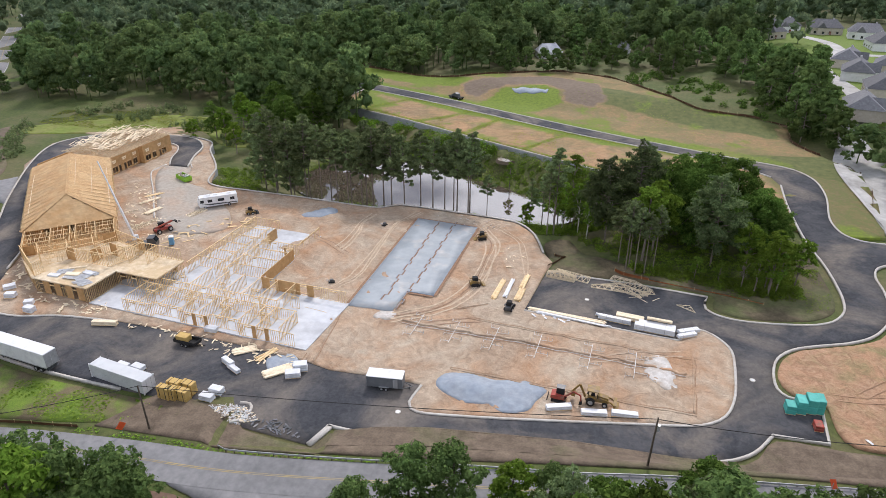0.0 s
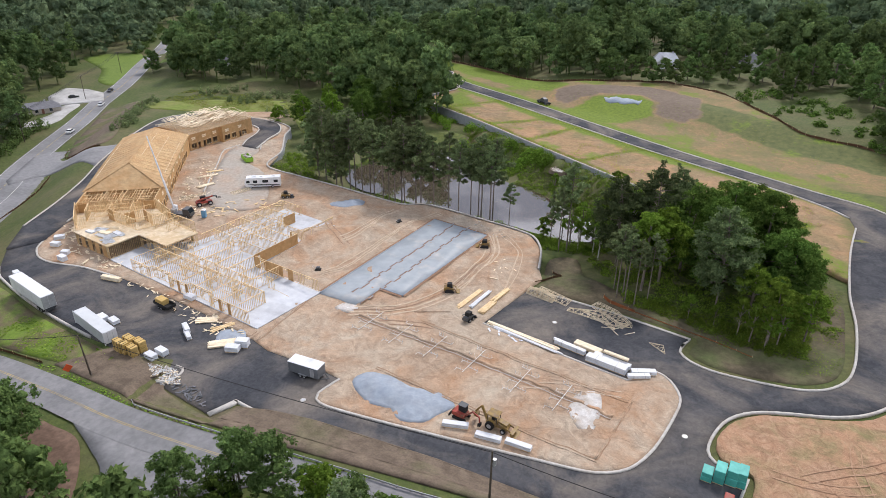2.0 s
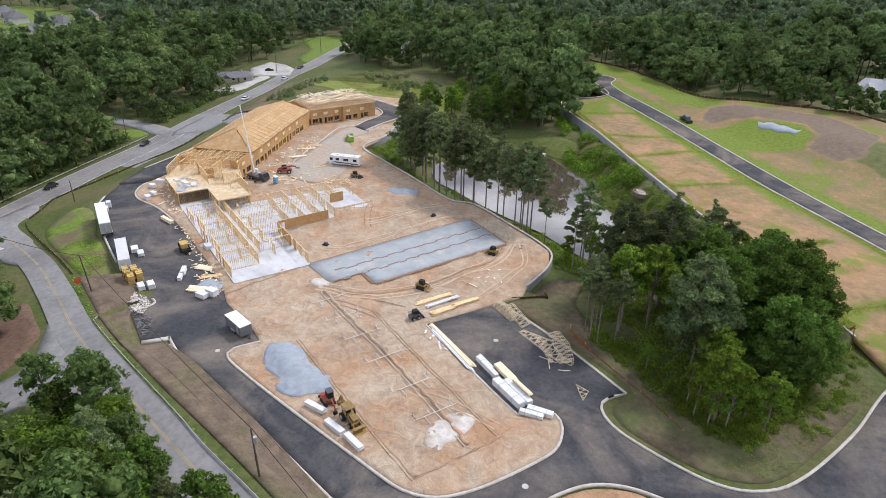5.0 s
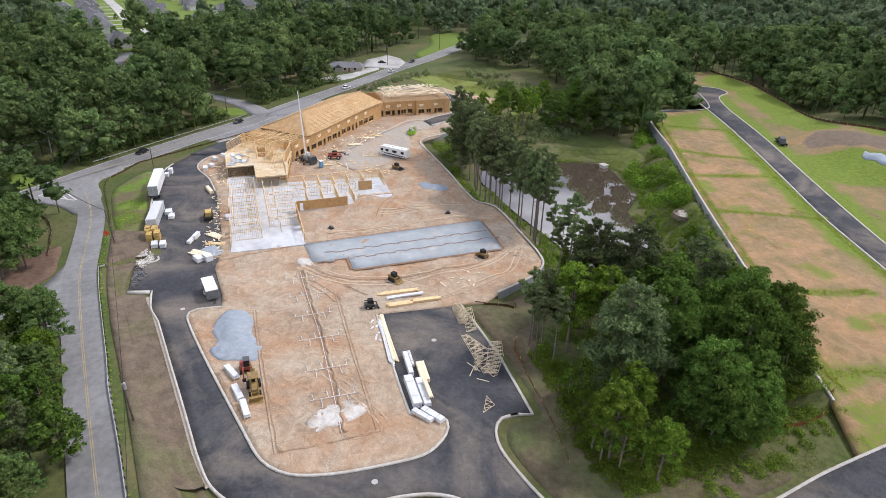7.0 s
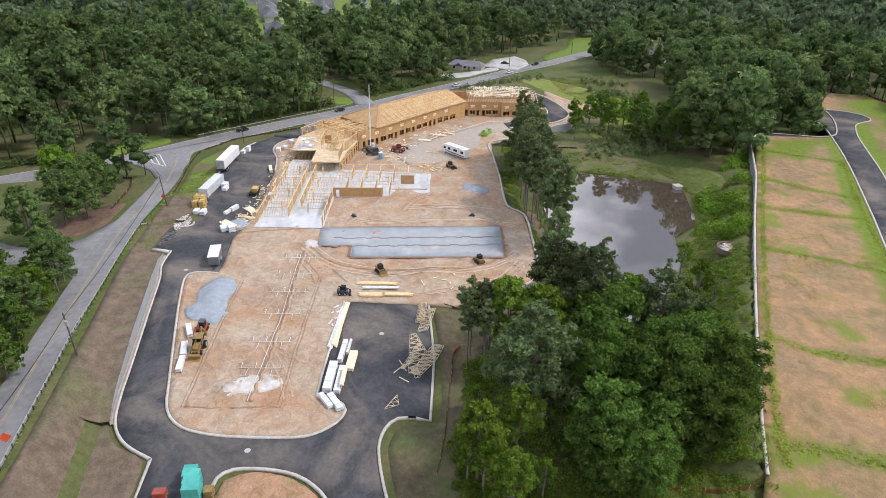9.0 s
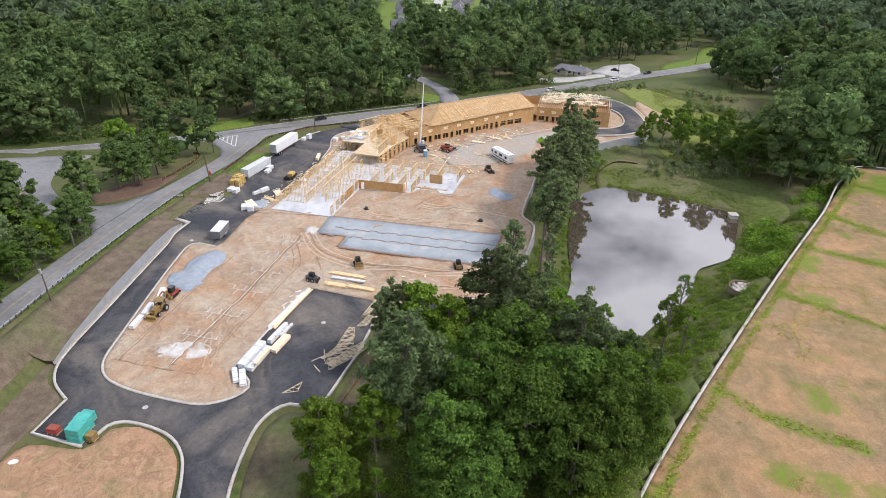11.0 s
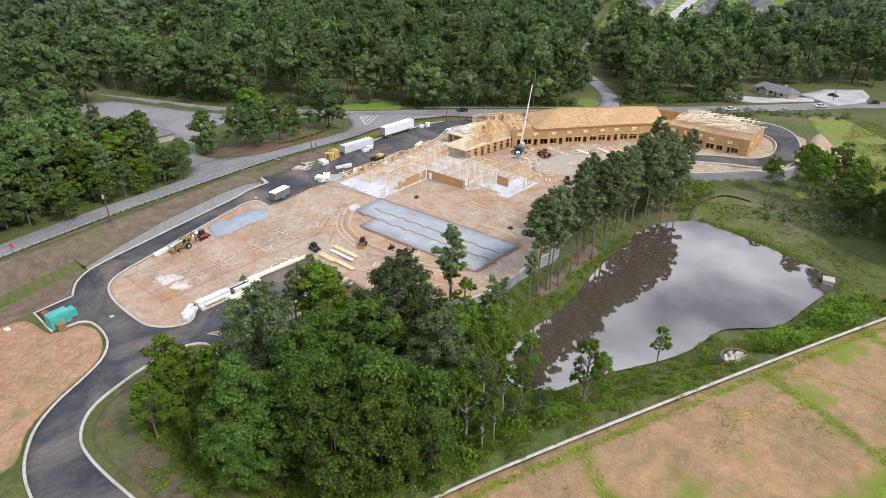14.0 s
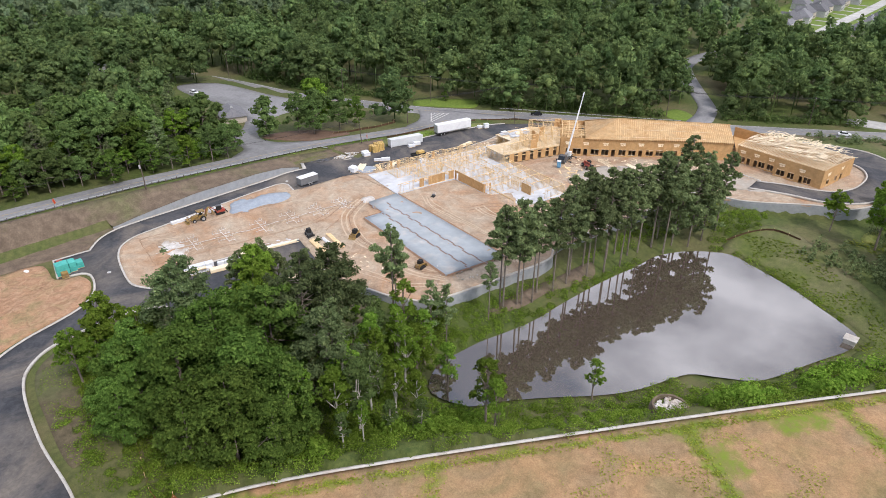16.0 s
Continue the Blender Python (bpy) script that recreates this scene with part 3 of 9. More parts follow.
tagged(drape("water", POND, lambda x, y: np.full(np.shape(x), -4.0 * K), water, "", "", step=8, skirt=0), "still brown pond that mirrors the clouds", "pond", kind="structure")
SWALES = ((((2.3, 169.2), (4.7, 172.1), (8.8, 178), (15.5, 185.4)), 1.1), (((27.5, 150.6), (32.7, 154.4), (38, 164.4)), 1.2), (((-15.8, 181.4), (-12, 187), (-5, 200)), 1.6), (((-31, 193), (-22, 200), (-15.3, 207)), 1.5), (((46.8, 137), (49.5, 142), (53, 148)), 1.6), (((-50, 208), (-44, 214), (-38, 221)), 1.6),
          (((50, 136.5), (42, 141), (25, 152.6), (-6, 175), (-31, 194), (-58, 214.5)), 0.55), (((52, 163), (28, 177.5), (0, 196), (-38, 223)), 1.0))
BASIN = plan((-13.8, 217.5), (-9, 227), (-5.4, 233), (9.2, 234), (14.6, 228), (14.8, 218.4), (4.7, 209.5), (-3, 207.2), (-10.6, 213))
BROWN = plan((-21, 238), (-10, 244.5), (0, 247.6), (11, 248.6), (28.3, 237.5), (29, 218), (24, 214.6), (15.5, 219.5), (14.8, 228), (9.3, 234.6), (-5.2, 234), (-14.3, 226), (-19, 229))
GREEN_SLOPE = plan((27, 234), (46.4, 219.5), (68.7, 207), (78, 199), (73, 186), (66, 192), (52.4, 196.5), (36.7, 210), (27, 216.5))
BEYOND = plan((-88, 268), (-70, 265), (-60, 258), (-40, 246), (-22, 236), (-16, 245), (-30, 254), (-52, 270), (-76, 282), (-98, 288))
FAR_ROAD = plan((62, 163.5), (52, 169.6), (28, 182.3), (0, 201), (-27, 220.6), (-56, 241), (-70, 252))


def cover_masks(x, y):
    """How green, how rank and how bare the graded land is, from 0 to 1."""
    fuzz = relief_at(x, y, 1.6, 5.0) + relief_at(x, y, 0.9, 1.7)
    green = np.clip(relief_at(x, y, 1.5, 13.0) + relief_at(x, y, 0.8, 4.0) - 0.1, 0, 0.62)
    for pts, w in SWALES:
        green = np.maximum(green, (0.72 + 0.3 * relief_at(x, y, 1.0, 6.0)) * np.exp(-(line_distance(x, y, smooth(plan(*pts), 2.0))[0] / (w * 1.4 + 0.4 * fuzz)) ** 2))
    d = line_distance(x, y, FAR_ROAD)[0] - 4.6 * K
    green = np.maximum(green, 0.9 * (1 - sstep(0.5, 6.5, d + fuzz * 1.2)) * np.where(y / K > 175, 1, 0.6))
    for poly, v in ((BASIN, 1.0), (BEYOND, 0.8)):
        green = np.maximum(green, v * sstep(-1.5, 2.5, signed(x, y, poly) + fuzz))
    corner = plan((-58, 216), (-46, 208), (-38, 212), (-48, 224), (-54, 236))
    green = np.maximum(green, 0.75 * sstep(-3, 4, signed(x, y, corner) + fuzz))
    rank = np.maximum(sstep(-2.5, 3.0, signed(x, y, GREEN_SLOPE) + fuzz), 0.62 * sstep(57, 62, x / K) * (y / K < 172) + 0.42 * (line_distance(x, y, FAR_ROAD)[1] < 0))
    bare = sstep(-1.5, 2.0, signed(x, y, BROWN) + fuzz)
    return green * (1 - bare), rank * (1 - bare), bare


def cover_material():
    """Tan graded soil; masks bring in bright grass, rank grass and brown spoil, broken up by noise."""
    m = surface("graded_soil", (0.225, 0.152, 0.080), (0.335, 0.234, 0.132), 0.5, patch=(0.185, 0.160, 0.060), patch_scale=0.05, patch_at=0.56, patch_soft=0.14, second=(0.42, 0.245, 0.125), second_scale=0.09, second_at=0.55, relief=0.1, bump=0.4, swirl=0.7)
    n, l = m.node_tree.nodes, m.node_tree.links
    b = n["Principled BSDF"]
    col = b.inputs["Base Color"].links[0].from_socket
    geo = n.new("ShaderNodeNewGeometry")
    for key, low_, high_, size_ in (("rank", (0.070, 0.092, 0.026), (0.150, 0.155, 0.050), 0.5), ("bare", (0.135, 0.10, 0.072), (0.215, 0.165, 0.12), 0.6), ("green", (0.095, 0.145, 0.012), (0.185, 0.250, 0.026), 0.8)):
        att = n.new("ShaderNodeAttribute"); att.attribute_name = key
        tex = n.new("ShaderNodeTexNoise"); tex.inputs["Scale"].default_value, tex.inputs["Detail"].default_value, tex.inputs["Roughness"].default_value = size_, 7, 0.66
        l.new(geo.outputs["Position"], tex.inputs["Vector"])
        tint = n.new("ShaderNodeValToRGB")
        tint.color_ramp.elements[0].position, tint.color_ramp.elements[1].position = 0.3, 0.7
        tint.color_ramp.elements[0].color, tint.color_ramp.elements[1].color = (*low_, 1), (*high_, 1)
        l.new(tex.outputs["Fac"], tint.inputs[0])
        add = n.new("ShaderNodeMath"); add.operation = "ADD"
        l.new(att.outputs["Fac"], add.inputs[0]); l.new(tex.outputs["Fac"], add.inputs[1])
        cut = n.new("ShaderNodeMapRange"); cut.inputs["From Min"].default_value, cut.inputs["From Max"].default_value = 0.72, 1.22
        l.new(add.outputs[0], cut.inputs["Value"])
        mx = n.new("ShaderNodeMixRGB")
        l.new(cut.outputs[0], mx.inputs[0]); l.new(col, mx.inputs[1]); l.new(tint.outputs[0], mx.inputs[2])
        col = mx.outputs[0]
    l.new(col, b.inputs["Base Color"])
    return m


fld = drape("field", FIELD, lambda x, y: field_z(x, y) + relief_at(x, y, 0.12, 9), cover_material(), "graded house lots of thin grass and bare tan soil", "field", 1.7, skirt=0.8)
co_ = np.empty(len(fld.data.vertices) * 3, np.float32)
fld.data.vertices.foreach_get("co", co_)
for key, mask in zip(("green", "rank", "bare"), cover_masks(co_[0::3].astype(float), co_[1::3].astype(float))):
    fld.data.attributes.new(key, "FLOAT", "POINT").data.foreach_set("value", mask.astype(np.float32))
swale_grass = surface("swale_grass", (0.115, 0.165, 0.022), (0.205, 0.255, 0.045), 0.7, patch=(0.22, 0.20, 0.07), patch_scale=0.1, patch_at=0.56, patch_soft=0.16, relief=0.15, bump=0.6)
wavy = lambda pts: [(x + 0.8 * math.sin(i * 1.9), y + 0.8 * math.cos(i * 2.3)) for i, (x, y) in enumerate(smooth(plan(*pts), 2.0, True))]
drape("basin_water", wavy(((-2.4, 230.4), (1.9, 231), (10.0, 228.4), (10.4, 226.4), (3.7, 226.8), (-1.9, 228.4))), lambda x, y: field_z(x, y) + 0.1, crushed, "pale grey puddle and stone in the grassy basin", "puddle", 2.5, 0.12, 0.3)

# ---- the platform of the site ----
ISLAND = smooth(plan((2.8, 89.6), (19.7, 85.2), (25.8, 83.8)), 2) + smooth(plan((26.3, 84.2), (27.2, 86.4), (29.2, 87.3), (31.2, 86), (32.7, 83), (32.6, 80), (30.6, 72), (28.2, 67.4), (24.7, 65.3), (18.4, 64.7), (0, 63.6), (-9.6, 63.4), (-11.4, 64.0), (-11.8, 65.2), (-10.7, 68.8)), 1.5)
DIRT_SOUTH = plan((-14, 69.6), (-24, 70.6), (-28, 72.2), (-40, 75.2), (-52, 77.5)) + smooth(plan((-61, 78.8), (-70, 79.2), (-77, 78.3), (-81, 79.0), (-84.5, 81.5), (-86, 84), (-89.5, 90)), 1.5)
DIRT = ISLAND + DIRT_SOUTH + plan((-97.5, 106), (-107, 119), (-123, 142), (-128, 160), (-116, 171.5), (-98, 173)) + SITE_WALL[::-1][1:] + plan((8.0, 107), (6.6, 103.3))
MOUNDS = [(-36, 107, 1.6, 6), (-30.5, 113, 0.9, 5), (-38, 121, 1.0, 4), (-31, 101, 0.7, 4), (-2, 105, 1.1, 4), (0.5, 112, 0.8, 5), (-22, 80.5, 0.5, 3), (-49, 121, 0.5, 4), (-64, 114, 0.5, 3), (-5, 108, 0.6, 4)]


def dirt_z(x, y):
    z = site_z(x, y) + 0.12 + relief_at(x, y, 0.26, 6.0) + relief_at(x, y, 0.20, 2.4) + relief_at(x + 31, y, 0.10, 1.1)
    for a, b, h, r in MOUNDS:
        z = z + h * 0.8 * np.exp(-((x / K - a) ** 2 + (y / K - b) ** 2) / (2 * (r * 0.55) ** 2))
    edge = np.clip(signed(x, y, DIRT) / 2.0, 0, 1)
    return site_z(x, y) + 0.1 + (z - site_z(x, y) - 0.1) * edge


drape("bare_ground", DIRT, dirt_z, clay, "rutted tan and orange clay of a building site", "earth", 0.95, skirt=0.6)

WOOD_KERB = smooth(plan((62, 150), (59.6, 138), (57.6, 122), (57.2, 112), (56.2, 104), (55.2, 99), (53.8, 95.3), (51, 92.3), (47.5, 90.9), (41.5, 90.5), (36.5, 90.8), (33.6, 92), (32.2, 93.8), (32.6, 96.0)), 1.5)
PARK_EDGE = plan((33.4, 97.8), (20.7, 101.1), (6.8, 103.2))
OUTER = plan((-89, 78.5)) + smooth(plan((-84, 73.5), (-80, 70.8), (-65, 66.2), (-46.3, 62.6), (-35, 60.9)), 2) + plan((-33.4, 60.6), (-31.6, 58.2), (-22.8, 56.3)) + smooth(plan((-21.1, 59.8), (-18.5, 59.3), (-15.2, 58.9), (-11, 59.3), (0, 59.2), (13, 59.1), (21, 59.0), (26, 59.4), (29.8, 61.2), (33.0, 64.6)), 1.5) \
    + plan((39.2, 63.8), (40.9, 70.9)) + smooth(plan((39.5, 71.5), (37.4, 72.1), (36.5, 73.9), (37.2, 77.5), (38.9, 81), (41.8, 83.5), (45.5, 84.9), (51, 86.4), (55.3, 88.6), (59.2, 92.6), (61.6, 97), (63.4, 103), (64.3, 108), (66.4, 111.8), (70, 113.6), (78, 114.6)), 1.5)
EAST_N = smooth(plan((80, 122.5), (73, 122), (68.4, 123), (66, 126.2), (66.2, 132.5), (69.8, 144), (71, 153), (69.5, 159), (66, 162.8), (56, 168.3), (28, 185.8), (0.5, 205), (-27, 225), (-55, 243.6), (-65.5, 252.5), (-67.8, 257), (-69.6, 262), (-75.5, 264), (-81, 260), (-83.5, 253.5), (-82.4, 247), (-77, 244.3), (-71, 243.2), (-64, 240.5), (-38.7, 224.8), (-8.1, 203.5), (14.5, 187.2), (28, 178.8), (48, 166.5), (58, 159), (61.5, 155)), 2)
ASPHALT = OUTER + EAST_N + WOOD_KERB + PARK_EDGE + ISLAND + DIRT_SOUTH


def pave_z(x, y):
    x, y = np.asarray(x, float), np.asarray(y, float)
    t = sstep(84, 108, y / K) * sstep(52, 56, x / K)
    t = np.maximum(t, sstep(125, 135, y / K))
    return np.maximum(site_z(x, y), 0) * (1 - t) + (field_z(x, y) + 0.08) * t


drape("asphalt_road", ASPHALT, pave_z, asphalt, "dark new asphalt drive with pale dust and tyre marks", "road", 2.5, skirt=0.6)

LOOP_OUT = plan((-89, 78.5)) + smooth(plan((-95.5, 87), (-104.5, 108.8), (-110, 119), (-122, 143), (-126.5, 158), (-122, 166.5), (-112, 170), (-99, 170.5), (-90.5, 168.5), (-85, 162), (-83.6, 154), (-81.5, 146)), 2)
LOOP_IN = smooth(plan((-86.5, 146), (-88.6, 151), (-90, 157), (-92.5, 161.5), (-98, 164), (-107, 164.2), (-113, 161), (-114.6, 155), (-110.5, 143), (-98, 118), (-93.8, 106), (-89, 92)), 2)
drape("asphalt_road", LOOP_OUT + LOOP_IN + plan((-86, 84)), lambda x, y: site_z(x, y), asphalt, "dark asphalt drive round the framed building", "road", 2.5, lift=0.46, skirt=1.1)
drape("gravel_drive", smooth(plan((-72.5, 114), (-78, 124), (-86, 138.5), (-87, 146), (-81, 146.2), (-78, 137), (-70, 133), (-60, 121), (-58, 113), (-66, 110)), 2, True), dirt_z, gravel, "dusty compacted grey stone drive in the courtyard", "drive", 2.0, lift=0.12, skirt=0.4)
ENTRY_N, ENTRY_S = smooth(plan((-142, 134), (-137.5, 129.6), (-132.5, 127.7), (-127, 128.6), (-122.5, 130.6), (-119, 134.5)), 1.5), smooth(plan((-109.5, 118.4), (-112.5, 119.4), (-117.2, 120.4), (-123, 120.2), (-128, 119.4), (-131.5, 116), (-132.5, 110)), 1.5)
entry_z = lambda x, y: np.maximum(ground_z(x, y), -99)
drape("asphalt_road", ENTRY_N + plan((-113, 124)) + ENTRY_S + plan((-136, 112), (-146, 128)), entry_z, worn_asphalt, "asphalt entrance to the public road", "road", 2.0, lift=0.25, skirt=0.9)


# ---- public roads ----


MAIN_SOFT, SOUTH_SOFT = smooth(MAIN_ROAD, 4), smooth(SOUTH_ROAD, 3)


strip("turning_lane", [q for q in MAIN_SOFT if 84 < q[1] / K < 132], 4.7, 10.6, lambda x, y: main_road_z(y), worn_asphalt, "extra grey turning lane of the public road", "road", 0.20)
strip("main_road", MAIN_SOFT, -4.9, 4.9, lambda x, y: main_road_z(y), worn_asphalt, "sun-bleached grey two-lane public road", "road", 0.22)
strip("side_road", SOUTH_SOFT, -3.3, 3.3, lambda x, y: south_road_z(x), worn_asphalt, "narrow grey side road with worn centre line", "road", 0.28)
drape("junction", smooth(plan((-84, 36), (-79, 42.5), (-73, 47.4), (-66, 49.8), (-64, 52), (-65, 55.6), (-78, 56.2), (-86, 56.0), (-89.5, 57), (-94, 62), (-99, 62), (-92, 50)), 2), lambda x, y: np.maximum(main_road_z(y), 0 * x - 99) + (south_road_z(x) - main_road_z(y)) * sstep(-90, -76, x / K), worn_asphalt, "wide mouth of the side road", "road", 2.0, 0.26, 0.6)
drape("entrance_lane", smooth(plan((-139, 113), (-149, 111.5), (-160, 107.5), (-187, 89), (-203, 79), (-216, 76.5), (-232, 77), (-252, 84), (-252, 80), (-232, 71.5), (-212, 70.5), (-200, 73), (-184, 83), (-160, 100.5), (-148, 105), (-136, 107)), 3, True), ground_z, worn_asphalt, "curving lane into the woods", "road", 3.0, 0.25, 0.6)
drape("car_park", smooth(plan((-9, 47.4), (-36, 48.4), (-31, 45.6), (-25.4, 42.4), (-23.6, 37), (-26.6, 30.5), (-37, 21.5), (-50, 17), (-62, 17), (-60, 8), (-55, -6), (-50, -30), (-36, -34), (-33, -18), (-35, -2), (-33.6, 12), (-25.6, 24.4), (-20, 28.6), (-16.4, 36), (-15, 42)), 2, True), ground_z, worn_asphalt, "grey side lane and car park between trees", "car park", 3.0, 0.25, 0.6)
drape("forecourt", plan((-176, 181), (-181, 176), (-188, 168.5), (-200, 177), (-206, 190), (-196, 192), (-186, 190)), ground_z, light_asphalt, "pale paved forecourt beside the road", "paving", 3.0, 0.3, 0.5)
drape("forecourt", smooth(plan((-177, 146.5), (-170.5, 144.5), (-170, 156), (-175, 165), (-180, 174), (-184, 171), (-178.5, 160)), 2, True), ground_z, light_asphalt, "pale concrete drive before the roadside house", "paving", 2.5, 0.3, 0.5)
drape("side_lane_end", smooth(plan((76, 114), (78, 122.6), (82, 131), (84, 143), (92, 161), (95, 185), (91, 186), (83, 171), (79, 158), (77, 140), (75.5, 131), (75, 122)), 3, True), lambda x, y: surf(x, y), light_asphalt, "pale road towards the houses", "road", 3.0, 0.2, 0.5)


def stripe(line, off, w, zf, material, lift, name, label):
    return strip(name, line, off - w / 2, off + w / 2, zf, material, label, "road marking", lift)


for off in (-0.13, 0.13):
    stripe(MAIN_SOFT, off, 0.14, lambda x, y: main_road_z(y), paint_yellow, 0.235, "centre_line", "faded yellow centre line")
    stripe(SOUTH_SOFT[4:], off, 0.13, lambda x, y: south_road_z(x), paint_yellow, 0.295, "centre_line", "faded yellow centre line")
for off in (-4.5, 4.5):
    stripe(MAIN_SOFT, off, 0.14, lambda x, y: main_road_z(y), paint_line, 0.235, "edge_line", "white edge line of the road")

# painted island at the junction
bm = bmesh.new()
tip = plan((-83.4, 43.4), (-75.4, 51.0), (-87.3, 47.6))
for a, b in zip(tip, tip[1:] + tip[:1]):
    beam(bm, (*a, float(main_road_z(a[1])) + 0.9), (*b, float(main_road_z(b[1])) + 0.9), 0.35, 0.02)
for s in (0.25, 0.5, 0.75):
    a = [tip[0][i] + (tip[1][i] - tip[0][i]) * s for i in (0, 1)]
    b = [tip[0][i] + (tip[2][i] - tip[0][i]) * s for i in (0, 1)]
    beam(bm, (*a, float(main_road_z(a[1])) + 0.9), (*b, float(main_road_z(b[1])) + 0.9), 0.35, 0.02)
for v in bm.verts:
    f = float(sstep(-90, -76, v.co.x / K))
    mz = float(main_road_z(v.co.y))
    v.co.z = mz + (float(south_road_z(v.co.x)) - mz) * f + 0.28
tagged(mesh_object("road_marking", bm, paint_line), "white painted triangle on the junction", "road marking", kind="structure")

# ---- kerbs ----
def kerb(line, zf, label="pale concrete kerb beside the asphalt", lift=0.0, w=0.36, side=1):
    a, b = (-0.08, w) if side > 0 else (-w, 0.08)
    return strip("kerb", line, a, b, zf, concrete, label, "kerb", lift, 0.17, group="kerbs of the drive")


flat = lambda x, y: site_z(x, y)
kerb(ISLAND, flat)
kerb(smooth(DIRT_SOUTH[5:], 2), flat)
kerb(WOOD_KERB, pave_z)
kerb(WOOD_KERB[-2:] + PARK_EDGE, pave_z)
kerb(OUTER[1:24], flat, side=-1)
kerb(smooth(plan((-33.6, 62.6), (-32.2, 62.5), (-31.6, 61.4), (-31.9, 59.6), (-33.4, 58.6)), 0.8), flat, side=-1)
kerb(plan((-22.8, 56.3), (-21.9, 58.1), (-21.1, 59.8)), flat, side=-1, w=0.9)
kerb(smooth(plan((-21.1, 59.8), (-18.5, 59.3), (-15.2, 58.9), (-11, 59.3), (0, 59.2), (13, 59.1), (21, 59.0), (26, 59.4), (29.8, 61.2), (33.0, 64.6)), 1.5), flat, side=-1)
kerb(plan((33.0, 64.6), (39.2, 63.8), (40.9, 70.9)), flat, side=-1)
i0 = min(range(len(OUTER)), key=lambda i: abs(OUTER[i][0] - 39.5 * K) + abs(OUTER[i][1] - 71.5 * K))
kerb(OUTER[i0:], pave_z, side=-1)
kerb(EAST_N, pave_z, side=-1)
kerb(LOOP_OUT[1:], flat, lift=0.46, side=-1)
kerb(LOOP_IN, flat, lift=0.46, side=-1)
kerb(smooth(plan((-74.5, 116.5), (-82, 130), (-88.3, 141), (-87.4, 146.5)), 2), dirt_z, side=1)
kerb(smooth(plan((-80.8, 146.3), (-82.2, 148.5), (-84, 152)), 1), dirt_z, side=-1)


# ---- retaining walls of blocks ----
def retaining_wall(line, top_z, base_z, label, cap=0.35, batter=0.06, cap_of=None, body_of=None):
    """A battered wall of grey concrete blocks with a pale coping."""
    wall = thing("retaining_wall", label, "wall", kind="structure")
    l = np.array(smooth(line, 1.6))
    tz, bz = top_z(l[:, 0], l[:, 1]), base_z(l[:, 0], l[:, 1])
    cv, cf = [], []
    for i in range(len(l) - 1):
        a, b = l[i], l[i + 1]
        d = (b - a) / (np.linalg.norm(b - a) + 1e-9)
        nr = np.array([-d[1], d[0]])
        p = [a - nr * (cap + 0.05), b - nr * (cap + 0.05), b + nr * 0.10, a + nr * 0.10]
        k = len(cv)
        cv += [(*p[0], tz[i]), (*p[1], tz[i + 1]), (*p[2], tz[i + 1]), (*p[3], tz[i])] + [(*p[0], tz[i] + cap * 0.5), (*p[1], tz[i + 1] + cap * 0.5), (*p[2], tz[i + 1] + cap * 0.5), (*p[3], tz[i] + cap * 0.5)]
        cf += [(k + 4, k + 5, k + 6, k + 7), (k + 2, k + 3, k + 7, k + 6), (k, k + 1, k + 5, k + 4)]
    tang = np.gradient(l, axis=0)
    tang /= np.linalg.norm(tang, axis=1)[:, None] + 1e-9
    nrm = np.stack([-tang[:, 1], tang[:, 0]], 1)
    rows_w = np.linspace(0, 1, 9)
    verts = np.concatenate([np.c_[l - nrm * min(cap, 0.35), tz]] + [np.c_[l + nrm * (batter * (tz - bz) * q)[:, None], tz - (tz - bz) * q] for q in rows_w] + [np.c_[l - nrm * min(cap, 0.35), bz]])
    n_l = len(l)
    i_ = np.arange(n_l - 1)
    faces = np.concatenate([np.stack([i_ + r * n_l, i_ + (r + 1) * n_l, i_ + 1 + (r + 1) * n_l, i_ + 1 + r * n_l], 1) for r in range(len(rows_w) + 1)])
    body = new("wall_face", np_mesh("wall_face", verts, faces, [body_of or block]))
    body.parent = wall
    tagged(body, "grey split-faced concrete blocks")
    top = new("coping", np_mesh("coping", np.array(cv), np.array(cf), [cap_of or concrete]))
    top.parent = wall
    tagged(top, "pale concrete coping")
    return wall


retaining_wall(SITE_WALL[::-1], lambda x, y: site_z(x, y) + 0.25, lambda x, y: ground_z(x, y) * 0 - 3.4, "grey block retaining wall along the site above the pond")
retaining_wall(FIELD_WALL, lambda x, y: field_z(x, y) + 0.2, lambda x, y: field_z(x, y) - 5.0, "long grey block retaining wall below the house lots")
retaining_wall(plan((-20.0, 58.5), (-16, 58.35), (-11, 58.5), (0, 58.45), (13, 58.35), (21, 58.3), (26, 58.7)),
               lambda x, y: np.interp(x / K, (-20, -15, -8, 8, 16, 24, 30), (0.3, 1.5, 2.05, 1.95, 1.3, 0.6, 0.3)) * K, lambda x, y: 0 * x - 0.2, "grey block retaining wall between the road bank and the drive", 0.1, 0.02, bank_earth)


# ---- trees ----
rng = np.random.default_rng(7)


